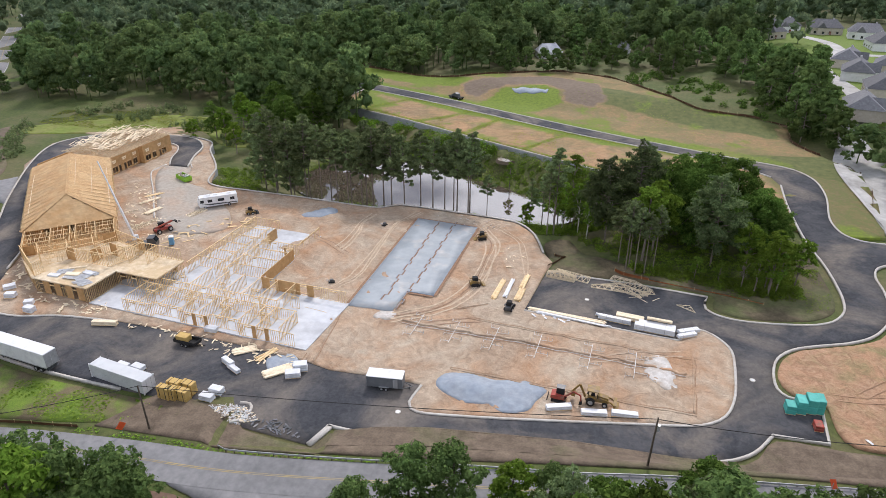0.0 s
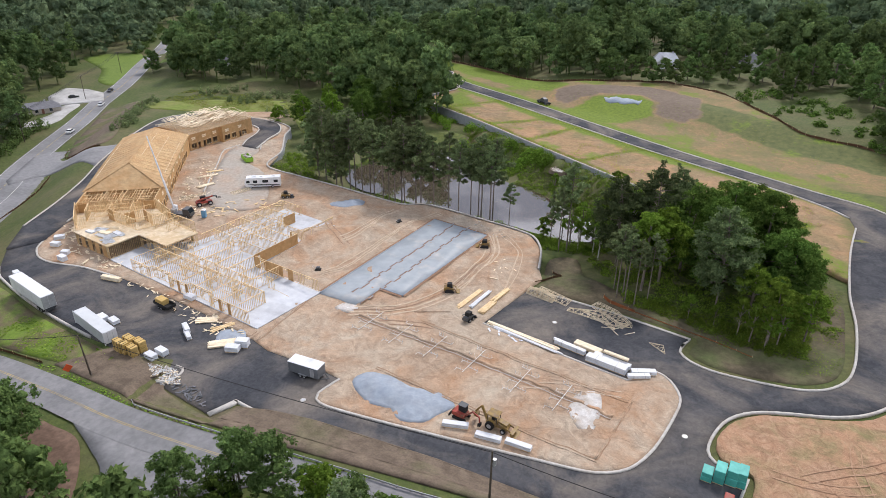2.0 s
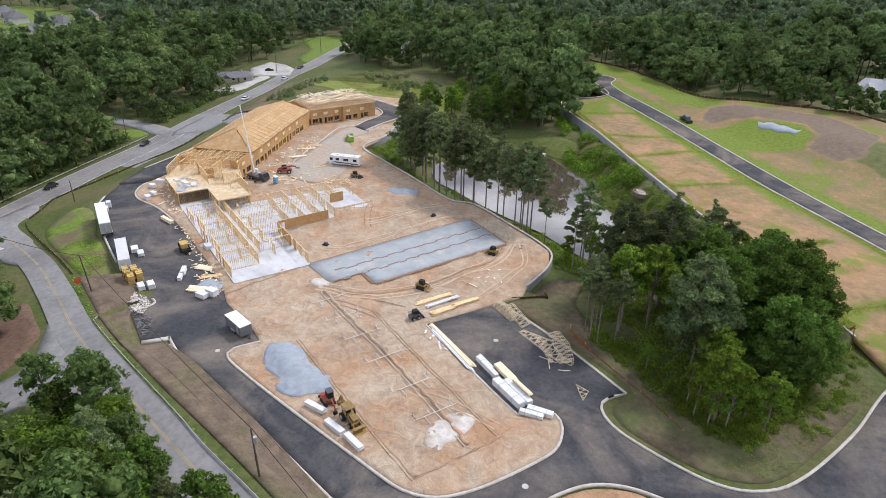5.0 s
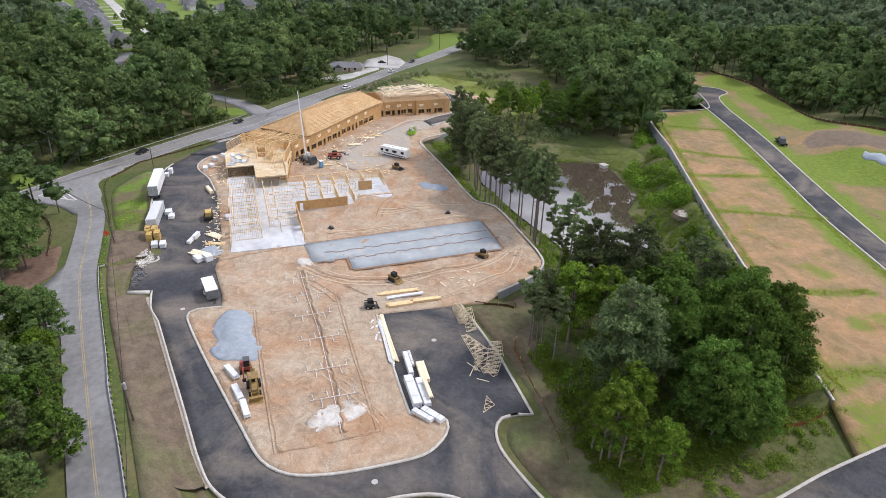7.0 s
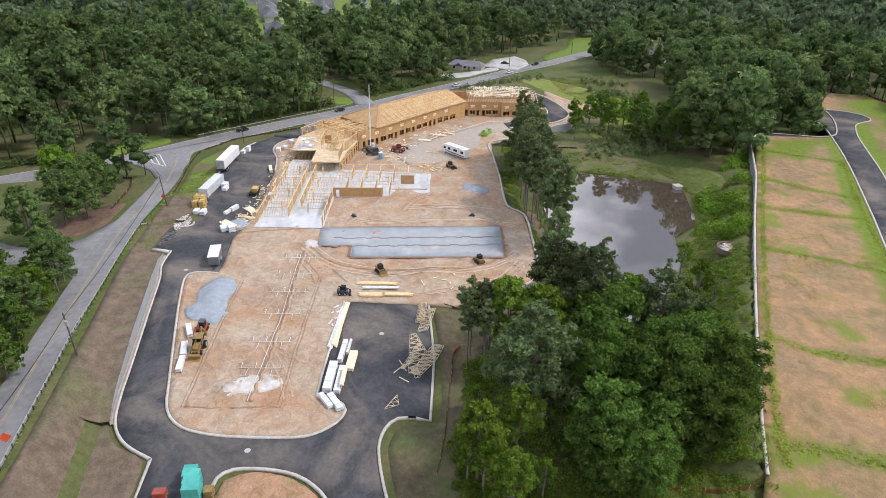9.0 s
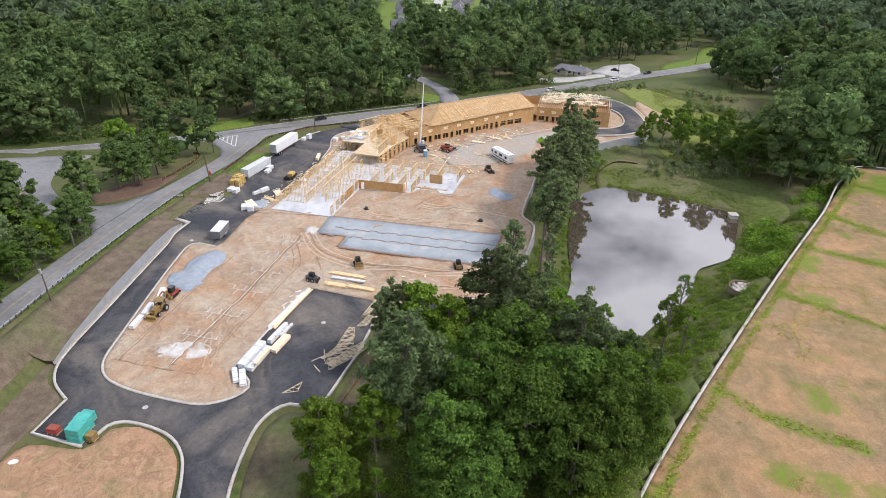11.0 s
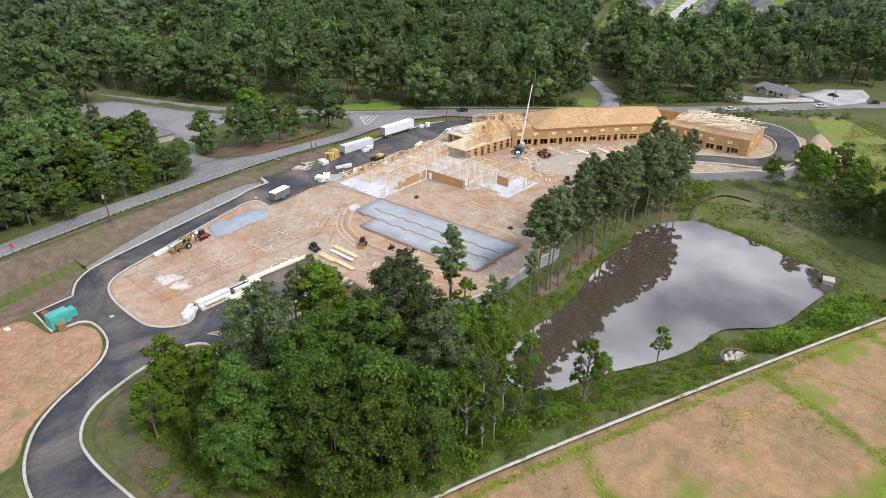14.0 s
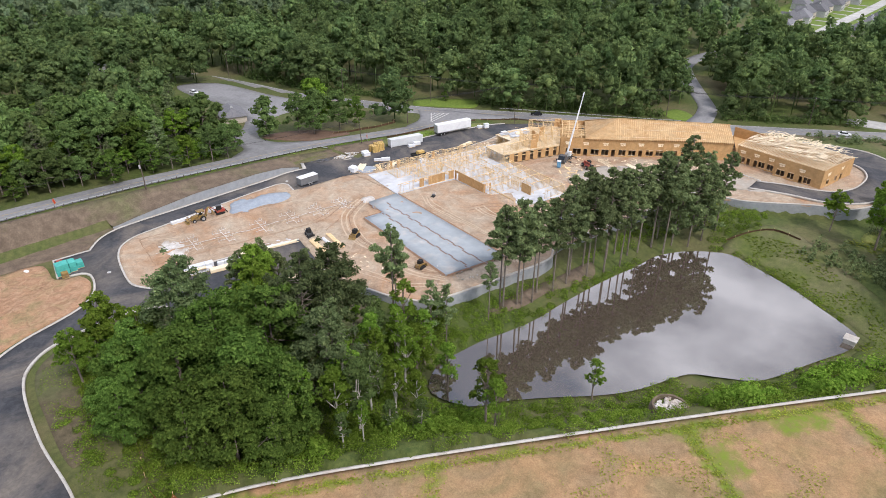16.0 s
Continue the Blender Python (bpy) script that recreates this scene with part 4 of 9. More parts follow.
def cards(centres, size, out, r, scatter_=0.42, slim=1.0):
    """Small leaf sprays, one at each centre, facing outwards with much scatter."""
    n = len(centres)
    d = out + r.normal(0, scatter_, (n, 3))
    d /= np.linalg.norm(d, axis=1)[:, None]
    t = np.cross(d, r.normal(0, 1, (n, 3)))
    t /= np.linalg.norm(t, axis=1)[:, None]
    b = np.cross(d, t)
    s = size * r.uniform(0.6, 1.4, (n, 1))
    w = s * slim * r.uniform(0.55, 0.95, (n, 1))
    v = np.stack([centres - t * s * 0.6 - b * w, centres - t * s * 0.6 + b * w + d * s * 0.2, centres + t * s], 1).reshape(-1, 3)
    return v, np.arange(3 * n).reshape(n, 3)


def ball_points(n, r):
    p = r.normal(0, 1, (n, 3))
    return p / np.linalg.norm(p, axis=1)[:, None]


def leafy(lobes, n, size, r, clump, low=-0.5, slim=1.0, inner=0.35, loose=0.4):
    """Leaf sprays in clumps over a set of rounded lobes (x, y, z, radius, flatness): lobes carry clumps, clumps carry sprays."""
    L = np.array(lobes)
    area = L[:, 3] ** 2
    m = max(len(lobes), int(2.2 * area.sum() / clump**2))
    at_ = r.choice(len(lobes), m, p=area / area.sum())
    d = ball_points(m, r)
    d[:, 2] = np.where(d[:, 2] < low, -d[:, 2], d[:, 2])
    own = clump * r.uniform(0.6, 1.35, m)
    mid_ = L[at_, :3] + d * L[at_, 3:4] * r.uniform(0.70, 1.02, (m, 1)) * np.c_[np.ones(m), np.ones(m), L[at_, 4]]
    pick = r.choice(m, n, p=own**2 / (own**2).sum())
    e = ball_points(n, r)
    e[:, 2] = np.where(e[:, 2] < -0.3, -e[:, 2], e[:, 2])
    c = mid_[pick] + e * (own[pick] * r.uniform(inner, 1.08, n))[:, None] * (1, 1, 0.72)
    return cards(c, size, 0.62 * e + 0.5 * d[pick] + (0, 0, 0.12), r, loose, slim)


def core(lumps, shrink=0.8, fine=2):
    """Dark hearts of the lobes, so that a crown is not hollow."""
    bm = bmesh.new()
    for x, y, z, rad, fl in lumps:
        v = bmesh.ops.create_icosphere(bm, subdivisions=fine, radius=rad * shrink)["verts"]
        for q in v:
            q.co = Vector((q.co.x, q.co.y, q.co.z * fl)) * (1 + 0.55 * noise.noise(q.co * 1.7 + Vector((x, y, z)))) + Vector((x, y, z))
    bm.verts.index_update()
    vs = np.array([v.co[:] for v in bm.verts]); fs = np.array([[q.index for q in f.verts] for f in bm.faces])
    bm.free()
    return vs, fs


def trunk_mesh(name, line, r0, r1, limbs, skin=None):
    bm = bmesh.new()
    k = len(line) - 1
    for i in range(k):
        rod(bm, line[i], line[i + 1], r0 + (r1 - r0) * i / k, 7, r0 + (r1 - r0) * (i + 1) / k)
    for a, b, r in limbs:
        rod(bm, a, b, r, 5, r * 0.35)
    me = bpy.data.meshes.new(name)
    bm.to_mesh(me); bm.free()
    me.materials.append(skin or bark)
    return me


def crown_lobes(r, h, spread, start, count, top=0.5):
    """Boughs of a broadleaf crown: a few large lobes stepped round the stem up to an uneven dome."""
    lobes = [(r.normal(0, 0.06) * spread, r.normal(0, 0.06) * spread, h * 0.82, spread * top * 0.82, 0.95)]
    for i in range(count - 1):
        t = (i + 0.5) / (count - 1)
        z = h * (start + 0.10 + (0.74 - start) * t) + r.uniform(-0.04, 0.04) * h
        a = i * 2.4 + r.uniform(-0.45, 0.45)
        wide = spread * 0.66 * math.sin(math.pi * (0.30 + 0.58 * t)) ** 0.8 * r.uniform(0.75, 1.08)
        lobes.append((math.cos(a) * wide, math.sin(a) * wide, z, spread * r.uniform(0.26, 0.42) * (14 / max(count, 8)) ** 0.33, r.uniform(0.75, 1.0)))
    return lobes


def oak_kind(seed, h, spread, leaf, n=8600, size=0.30, start=0.16, parts=14, solid=0.4, clump=None, skin=None):
    r = np.random.default_rng(seed)
    lobes = crown_lobes(r, h, spread, start, parts)
    line = [(0, 0, -0.6), (0.15, 0.1, h * 0.3), (-0.1, 0.2, h * 0.6), (0, 0, h * 0.85)]
    limbs = [((0, 0.1, h * (0.25 + 0.03 * i)), lobes[i][:3], h * 0.007) for i in range(min(11, len(lobes)))]
    v, f = leafy(lobes, n, size, r, clump or max(0.55, spread * 0.145), loose=0.55)
    if solid:
        cv, cf = core(lobes, solid)
        v, f = np.concatenate([v, cv]), np.concatenate([f, cf + len(v)])
    return trunk_mesh("trunk", line, h * 0.016, h * 0.004, limbs, skin), np_mesh("crown", v, f, [leaf], smooth_shade=True)


def pine_kind(seed, h, spread, n=4000, size=0.40, bare=0.55, parts=30, dense=1.0, leaf=None):
    """A pine: bare stem, boughs that rise and end in flat plumes of needles, thinner towards the ragged top."""
    r = np.random.default_rng(seed)
    plumes, limbs = [], []
    lean = r.normal(0, 0.015, 2) * h
    for i in range(parts):
        t = ((i + 0.5) / parts) ** 0.85
        z = h * (bare + (0.97 - bare) * t)
        a = i * 2.4 + r.uniform(-0.6, 0.6)
        reach = spread * max(0.22, (0.62 + 0.9 * t) if t < 0.38 else 0.96 - 0.86 * ((t - 0.38) / 0.62) ** 1.4) * r.uniform(0.62, 1.06)
        o = np.array([lean[0] * t, lean[1] * t, z - 0.06 * reach])
        tip_ = o + (math.cos(a) * reach, math.sin(a) * reach, reach * r.uniform(0.05, 0.38))
        limbs.append((tuple(o), tuple(tip_), 0.05 + 0.004 * h * (1 - t)))
        for q in (0.5, 0.76, 1.0) if reach > 1.2 else (0.7, 1.0):
            c = o + (tip_ - o) * q + r.normal(0, 0.14 * spread * 0.3, 3)
            plumes.append((*c, (0.34 + 0.11 * reach) * r.uniform(0.8, 1.3) * dense * (0.82 if q < 0.6 else 1.0), r.uniform(0.5, 0.75)))
    for i in range(5):
        z = h * r.uniform(max(0.1, bare - 0.22), bare)
        a = r.uniform(0, 6.28)
        limbs.append(((0, 0, z), (math.cos(a) * 1.3, math.sin(a) * 1.3, z + 0.2), 0.035))
    line = [(0, 0, -0.8), (r.normal(0, .1), r.normal(0, .1), h * 0.35), (lean[0] * 0.3, lean[1] * 0.3, h * 0.7), (lean[0], lean[1], h * 0.97)]
    L = np.array(plumes)
    pick = r.choice(len(L), n, p=L[:, 3] ** 2 / (L[:, 3] ** 2).sum())
    d = ball_points(n, r)
    c = L[pick, :3] + d * (L[pick, 3] * r.uniform(0.25, 1.1, n))[:, None] * np.c_[np.ones(n), np.ones(n), L[pick, 4]]
    v, f = cards(c, size, d * 0.7 + (0, 0, 0.45), r, 0.5, 0.6)
    return trunk_mesh("trunk", line, h * 0.0095, 0.06, limbs), np_mesh("crown", v, f, [leaf or leaf_pine], smooth_shade=True)


def plant(name, kinds, x, y, s, turn, label, category, group, z=None):
    t, c = kinds
    zz = zat(x, y) if z is None else z
    e = thing(name, label, category, Matrix.LocRotScale((x, y, zz - 0.15), Euler((0, 0, turn)), (s, s, s)), group)
    for nm, me in (("trunk", t), ("crown", c)):
        o = new(nm, me)
        o.parent = e
    return e


pale_bark = surface("bleached_wood", (0.36, 0.33, 0.29), (0.50, 0.47, 0.42), 2.0)
OAKS = [oak_kind(11, 21, 8.2, leaf_oak, 13500, 0.28, 0.08, 34, 0), oak_kind(12, 22, 8.8, leaf_oak, 15000, 0.28, 0.08, 38, 0), oak_kind(13, 19, 7.2, leaf_oak, 11000, 0.28, 0.08, 30, 0),
        oak_kind(14, 20, 4.6, leaf_bright, 7500, 0.26, 0.28, 22, 0), oak_kind(15, 16, 4.2, leaf_bright, 6000, 0.25, 0.26, 18, 0), oak_kind(16, 17, 3.0, leaf_bright, 4200, 0.19, 0.30, 16, 0, 0.5, pale_bark),
        oak_kind(17, 16, 2.3, leaf_bright, 3300, 0.18, 0.36, 15, 0, 0.4, pale_bark), oak_kind(18, 14, 2.7, leaf_park, 3600, 0.19, 0.22, 16, 0, 0.45, pale_bark)]
BROAD_PINES = [pine_kind(26, 23, 8.2, 15000, 0.36, 0.24, 64, 1.25, leaf_broad), pine_kind(27, 25, 7.2, 12500, 0.36, 0.34, 56, 1.2, leaf_broad)]
PINES = [pine_kind(21, 26, 5.4, 6600, bare=0.46, parts=40), pine_kind(22, 27, 5.8, 7200, bare=0.40, parts=44), pine_kind(23, 25, 3.9, 3800, bare=0.56, parts=24), pine_kind(24, 27, 5.0, 6000, bare=0.48, parts=38), pine_kind(25, 24, 5.8, 8200, 0.40, 0.16, 50, 1.15)]
SAPLINGS = [oak_kind(31, 9, 2.4, leaf_bright, 1700, 0.24, 0.2, 9, 0.35), oak_kind(32, 13, 2.4, leaf_bright, 2700, 0.17, 0.3, 14, 0, 0.4), pine_kind(33, 15, 2.2, 1500, 0.34, 0.35, 20)]

WOODS = plan((22, 107), (30, 106), (38, 105), (42, 103.5), (46, 106), (47.0, 112), (46.5, 120), (46, 128), (42, 134), (30, 140), (22, 140), (15, 131), (12.5, 123), (16, 114))


def scatter(outline, gap, count, r, edge=0.0):
    xs, ys = [p[0] for p in outline], [p[1] for p in outline]
    got, tries = [], 0
    while len(got) < count and tries < count * 60:
        tries += 1
        x, y = r.uniform(min(xs), max(xs)), r.uniform(min(ys), max(ys))
        if signed(np.array([x]), np.array([y]), outline)[0] < edge:
            continue
        if all((x - a) ** 2 + (y - b) ** 2 > gap * gap for a, b in got):
            got.append((x, y))
    return got


FULL, YOUNG, BIRCH, BROAD, LEAN = "full dark green broadleaf tree in the wood", "bright green young tree at the wood's edge", "thin pale-stemmed tree with light green leaves", "broad grey-green pine with spreading boughs in the wood", "tall thin-stemmed pine at the edge of the wood"
TREES = {FULL: ("broadleaf_tree", OAKS[:3], (21, 22, 19)), YOUNG: ("broadleaf_tree", OAKS[3:5], (20, 16)), BIRCH: ("broadleaf_tree", OAKS[5:8], (17, 16, 14)), BROAD: ("pine_tree", BROAD_PINES, (23, 25)), LEAN: ("pine_tree", PINES[:4], (26, 27, 25, 27))}


def wood_tree(x, y, top, sort, k, group="trees of the wood"):
    """A tree of the wood whose tip stands at the height top."""
    name_, kinds, tall = TREES[sort]
    k %= len(kinds)
    plant(name_, kinds[k], x, y, (top - zat(x, y)) / tall[k], x * 1.7 + y, sort, "tree", group)


STOOD = [(46.6, 139.5, 22.5, BROAD, 0), (56.0, 128.4, 15.5, YOUNG, 1), (31.2, 140.6, 20.5, YOUNG, 0), (34.5, 145.5, 19.5, YOUNG, 1), (55.0, 156.8, 21.0, FULL, 1), (53.5, 167.5, 18.5, FULL, 0), (47.6, 163.5, 20.0, FULL, 0), (46.0, 170.0, 17.0, FULL, 2),
         (36.0, 167.5, 20.5, BROAD, 1), (31.4, 155.4, 24.0, BROAD, 1), (24.0, 153.0, 21.0, BROAD, 0), (38.5, 155.5, 21.0, FULL, 2), (45.5, 150.0, 20.0, FULL, 0), (57.5, 146.8, 17.5, FULL, 2), (36.0, 175.5, 15.0, BIRCH, 2), (25.5, 166.5, 15.0, BIRCH, 1),
         (21.5, 171.0, 12.0, BIRCH, 0), (17.5, 165.0, 11.5, BIRCH, 1), (26.9, 169.5, 13.5, BIRCH, 0), (31.6, 166.5, 14.5, BIRCH, 1), (39.4, 174.2, 15.0, BIRCH, 0), (43.0, 170.2, 15.5, BIRCH, 1), (33.4, 180.0, 7.5, BIRCH, 2), (29.0, 182.6, 6.5, BIRCH, 2), (25.8, 178.4, 8.5, BIRCH, 0),
         (31.0, 172.6, 12.5, BIRCH, 2), (34.8, 170.6, 15.5, BIRCH, 0), (37.8, 178.4, 9.5, BIRCH, 1), (22.6, 163.5, 13.0, BIRCH, 2), (17.5, 158.5, 10.5, BIRCH, 2), (13.5, 160.0, 7.5, BIRCH, 1), (19.5, 154.5, 10.0, BIRCH, 0), (28.6, 176.2, 10.5, BIRCH, 1), (41.5, 178.0, 9.0, BIRCH, 2), (52.5, 135.5, 14.0, YOUNG, 1), (50.5, 174.0, 15.0, FULL, 2),
         (26.7, 135.3, 17.3, LEAN, 2), (28.6, 134.2, 16.4, LEAN, 2), (27.8, 137.4, 16.8, LEAN, 0), (30.6, 133.6, 15.5, LEAN, 2), (25.6, 139.2, 15.6, LEAN, 3), (33.0, 136.0, 16.2, LEAN, 2), (11.2, 157.1, 22.2, LEAN, 2), (62.5, 131.5, 12.5, YOUNG, 1), (59.6, 152.0, 15.0, FULL, 2), (60.0, 146.0, 15.0, FULL, 2), (63.0, 150.5, 13.0, FULL, 0), (58.5, 163.5, 15.0, FULL, 2)]
for q in STOOD:
    wood_tree(*q)
for i, (x, y) in enumerate(scatter(WOODS, 6.0, 60, rng, 0.5)):
    if min(math.hypot(x - q[0], y - q[1]) for q in STOOD) < 5.6:
        continue
    if x > 36 and y < 146:
        continue
    sort = BIRCH if x < 24 or y > 166 and x < 44 else YOUNG if y < 140 or x < 30 else (FULL, BROAD, FULL)[i % 3]
    wood_tree(x, y, rng.uniform(14.5, 18.5) if sort in (FULL, BROAD) else rng.uniform(11, 15.5), sort, i)
for x, y, s in ((41.5, 100.4, 0.95), (43.6, 99.8, 1.05), (45.4, 101.2, 1.0), (44.0, 102.6, 1.1), (39.8, 101.8, 0.9), (46.6, 103.4, 0.9), (36.5, 103.4, 0.8), (32.6, 104.2, 0.85), (47.6, 107.4, 0.8)):
    plant("young_tree", SAPLINGS[int(x) % 2], x * K, y * K, s * 0.8, x * 3, "bushy bright green young tree before the wood", "tree", "young trees before the wood")

# the open stand of pines between the site wall and the pond
STAND = plan((-8, 131), (-14, 131.2), (-25, 133.2), (-34, 133.5), (-48, 137), (-60, 141), (-64, 147), (-56, 146), (-46, 141), (-34, 137.5), (-22, 134.6), (-12, 133.6))
for i, (x, y) in enumerate(scatter(STAND, 3.3, 40, rng, 0.2)):
    plant("pine_tree", PINES[i % 4 if x / K > -50 else 4 - i % 2], x, y, rng.uniform(0.86, 1.04), rng.uniform(0, 6.28), "tall bare-trunked pine on the bank of the pond", "tree", "pines by the pond")
for x, y, s in [(-9.6, 130.6, 0.98), (-13, 132.8, 0.9), (7.4, 122.5, 0.72), (-5.5, 131.5, 0.6)]:
    plant("pine_tree", PINES[2], x * K, y * K, s, x, "slender pine standing by itself near the wall", "tree", "pines by the pond")
for x, y, s, k in ((-1.0, 154.6, 0.80, 1), (14.2, 147.2, 1.25, 1), (15.6, 149.6, 0.95, 1), (10, 131.5, 1.1, 1), (6.5, 129.5, 1.1, 2), (13, 128, 1.0, 0), (3, 127.5, 0.9, 0), (9, 126, 1.2, 1), (4, 130.5, 1.0, 2), (14, 134, 1.2, 1), (12, 138, 1.0, 1)):
    plant("young_tree", SAPLINGS[k], x * K, y * K, s, x * 1.7, "thin young tree on the shore of the pond", "tree", "young trees by the pond")


# ---- woods beyond, far too many to count ----
def far_kind(seed, h, spread, n, lobes_n=8, pine=False, size=0.7, deep=0.0):
    """One tree of the far woods: clumps of leaf sprays on a few lobes, or plumes up a straight stem, over a dark heart."""
    r = np.random.default_rng(seed)
    if pine:
        lobes = [(0, 0, h * 0.88, spread * 0.26, 1.3)]
        for i in range(lobes_n - 1):
            t = (i + 0.5) / (lobes_n - 1)
            a = i * 2.4 + r.uniform(-0.4, 0.4)
            wide = spread * (0.52 - 0.34 * t)
            lobes.append((math.cos(a) * wide, math.sin(a) * wide, h * (0.34 + 0.50 * t), spread * r.uniform(0.26, 0.40) * (1 - 0.3 * t), r.uniform(0.6, 0.85)))
    else:
        lobes = crown_lobes(r, h, spread, 0.06, lobes_n, 0.56)
    if deep:
        lobes = [q for q in lobes if q[2] > h * deep]
    v, f = leafy(lobes, n, size, r, max(spread * 0.17, size * 0.9), -0.25, 0.75 if pine else 1.0, 0.3, 0.8)
    cv, cf = core(lobes, 0.70, 1)
    low = cv[cf].mean(1)[:, 2] > h * 0.2
    cf = cf[low]
    bm = rod(bmesh.new(), (0, 0, -1), (0, 0, h * 0.55), h * 0.014, 4, h * 0.008)
    bmesh.ops.triangulate(bm, faces=bm.faces)
    bm.verts.index_update()
    tv = np.array([q.co[:] for q in bm.verts]); tf = np.array([[q.index for q in t.verts] for t in bm.faces])
    bm.free()
    return np.concatenate([v, cv, tv]), np.concatenate([f, cf + len(v), tf + len(v) + len(cv)])


def forest(name, pts, heights, kinds, label, leaf, r, inner=None, rim=None):
    """One mass of trees; those with no open ground beside them are drawn from inner."""
    V, F, T, at = [], [], [], 0
    for i, ((x, y), h) in enumerate(zip(pts, heights)):
        set_ = kinds if inner is None or rim[i] else inner
        v, f = set_[r.integers(len(set_))]
        a, s = r.uniform(0, 6.28), r.choice((0.68, 0.86, 1.0, 1.12, 1.32)) * r.uniform(0.92, 1.08)
        c, q = math.cos(a) * s, math.sin(a) * s
        hs = s * r.uniform(0.85, 1.15)
        V.append(np.c_[v[:, 0] * c - v[:, 1] * q + x, v[:, 0] * q + v[:, 1] * c + y, v[:, 2] * hs + h])
        F.append(f + at)
        T.append(np.full(len(v), r.uniform(), np.float32))
        at += len(v)
    if V:
        me = np_mesh(name, np.concatenate(V), np.concatenate(F), [leaf], smooth_shade=True)
        me.attributes.new("tone", "FLOAT", "POINT").data.foreach_set("value", np.concatenate(T))
        ob = new(name, me)
        tagged(ob, label, "trees", kind="stuff")


KEEP_CLEAR = [
    plan((-60, 20), (-40, 48), (-14, 47), (-8, 38), (-12, 20), (-20, -10), (-26, -34), (-52, -22), (-60, 2)),
    plan((-168, 150), (-180, 141), (-197, 157), (-208, 176), (-213, 196), (-250, 236), (-236, 258), (-214, 238), (-188, 198), (-174, 178)),
    plan((-132, 117), (-150, 114.5), (-162, 109.5), (-188, 92), (-204, 82), (-256, 88), (-256, 76), (-212, 68), (-199, 70.5), (-182, 80.5), (-158, 97), (-150, 94), (-140, 92)),
    plan((-252, 70), (-254, 112), (-300, 122), (-320, 150), (-346, 180), (-396, 178), (-486, 162), (-486, 54), (-400, 46), (-318, 54)),
    plan((-260, 72), (-262, 90), (-278, 92), (-280, 70)),
    plan((-8, 252), (16, 259), (34, 249), (47, 226), (70, 203), (88, 182), (120, 150), (150, 200), (150, 300), (125, 310), (84, 300), (76, 268), (58, 262), (50, 300), (38, 303), (30, 284), (20, 292), (6, 292), (2, 272), (-8, 262)),
    plan((-322, 462), (-300, 478), (-284, 506), (-262, 536), (-290, 570), (-320, 540), (-372, 540), (-370, 500), (-338, 496)),
    plan((128, 300), (172, 270), (180, 356), (100, 356), (104, 318), (120, 312)),
    plan((-184, 236), (-166, 232), (-163, 252), (-182, 256)),
    plan((-80, 31), (-90, 26), (-98, 33), (-107, 44), (-96, 52)),
    plan((-66, 8), (-66, 52), (48, 52), (48, -4), (-10, -4)),
]


def wooded(x, y):
    xp, yp = x / K, y / K
    d, side = line_distance(x, y, MAIN_ROAD)
    ok = (side < 0) & (d > 9.2 + 1.5 * np.sin(x * 0.05))
    ok |= (side > 0) & (yp < 45.5 - 1.5 * np.sin(xp * 0.3)) & (d > 11) & (xp > -70) & (xp < 160)
    nw = plan((-160, 214), (-132, 224), (-104, 216), (-84, 204), (-66, 190), (-58, 188), (-50, 199), (-62, 217), (-62, 234), (-74, 249), (-90, 257), (-106, 267), (-97, 290), (-75, 286), (-49, 271), (-24, 256), (-8, 262), (16, 290), (60, 300), (150, 300), (320, 280), (520, 700), (-420, 700), (-330, 440), (-262, 318), (-206, 240), (-172, 214))
    ok |= (side > 0) & (d > 15) & inside(x, y, nw)
    ok |= (side > 0) & inside(x, y, plan((86, 168), (100, 190), (150, 150), (150, 60), (100, 60), (88, 120)))
    for k in KEEP_CLEAR:
        ok &= ~inside(x, y, k)
    ok &= line_distance(x, y, SOUTH_ROAD)[0] > 7
    ok &= signed(x, y, POND) < -6
    return ok


def forest_points(x0, x1, y0, y1, gap, r, near=None, lo=0, hi=1e9):
    x, y = np.meshgrid(np.arange(x0, x1, gap), np.arange(y0, y1, gap))
    x, y = x.ravel() + r.uniform(-0.42, 0.42, x.size) * gap, y.ravel() + r.uniform(-0.42, 0.42, y.size) * gap
    far = np.hypot(x + 30 * K, y - 120 * K)
    k = (far >= lo) & (far < hi)
    x, y = x[k], y[k]
    k = wooded(x, y)
    return x[k], y[k]


NEAR_KINDS = [far_kind(s, h, w, int(n * 1.3), k, p, 0.58) for s, h, w, n, k, p in ((41, 18, 6.6, 1000, 11, False), (42, 21, 6.2, 950, 12, False), (43, 16, 7.2, 1000, 11, False), (44, 23, 4.8, 700, 14, True), (45, 14, 5.8, 800, 9, False), (46, 19, 6.8, 1000, 11, False), (47, 21, 4.4, 650, 13, True), (48, 22, 7.6, 1150, 12, False))]
INNER_KINDS = [far_kind(s, h, w, n, k, p, 0.64, 0.45) for s, h, w, n, k, p in ((41, 18, 6.6, 620, 11, False), (42, 21, 6.2, 600, 12, False), (43, 16, 7.2, 640, 11, False), (44, 23, 4.8, 460, 14, True), (46, 19, 6.8, 640, 11, False), (47, 21, 4.4, 430, 13, True), (48, 22, 7.6, 720, 12, False))]
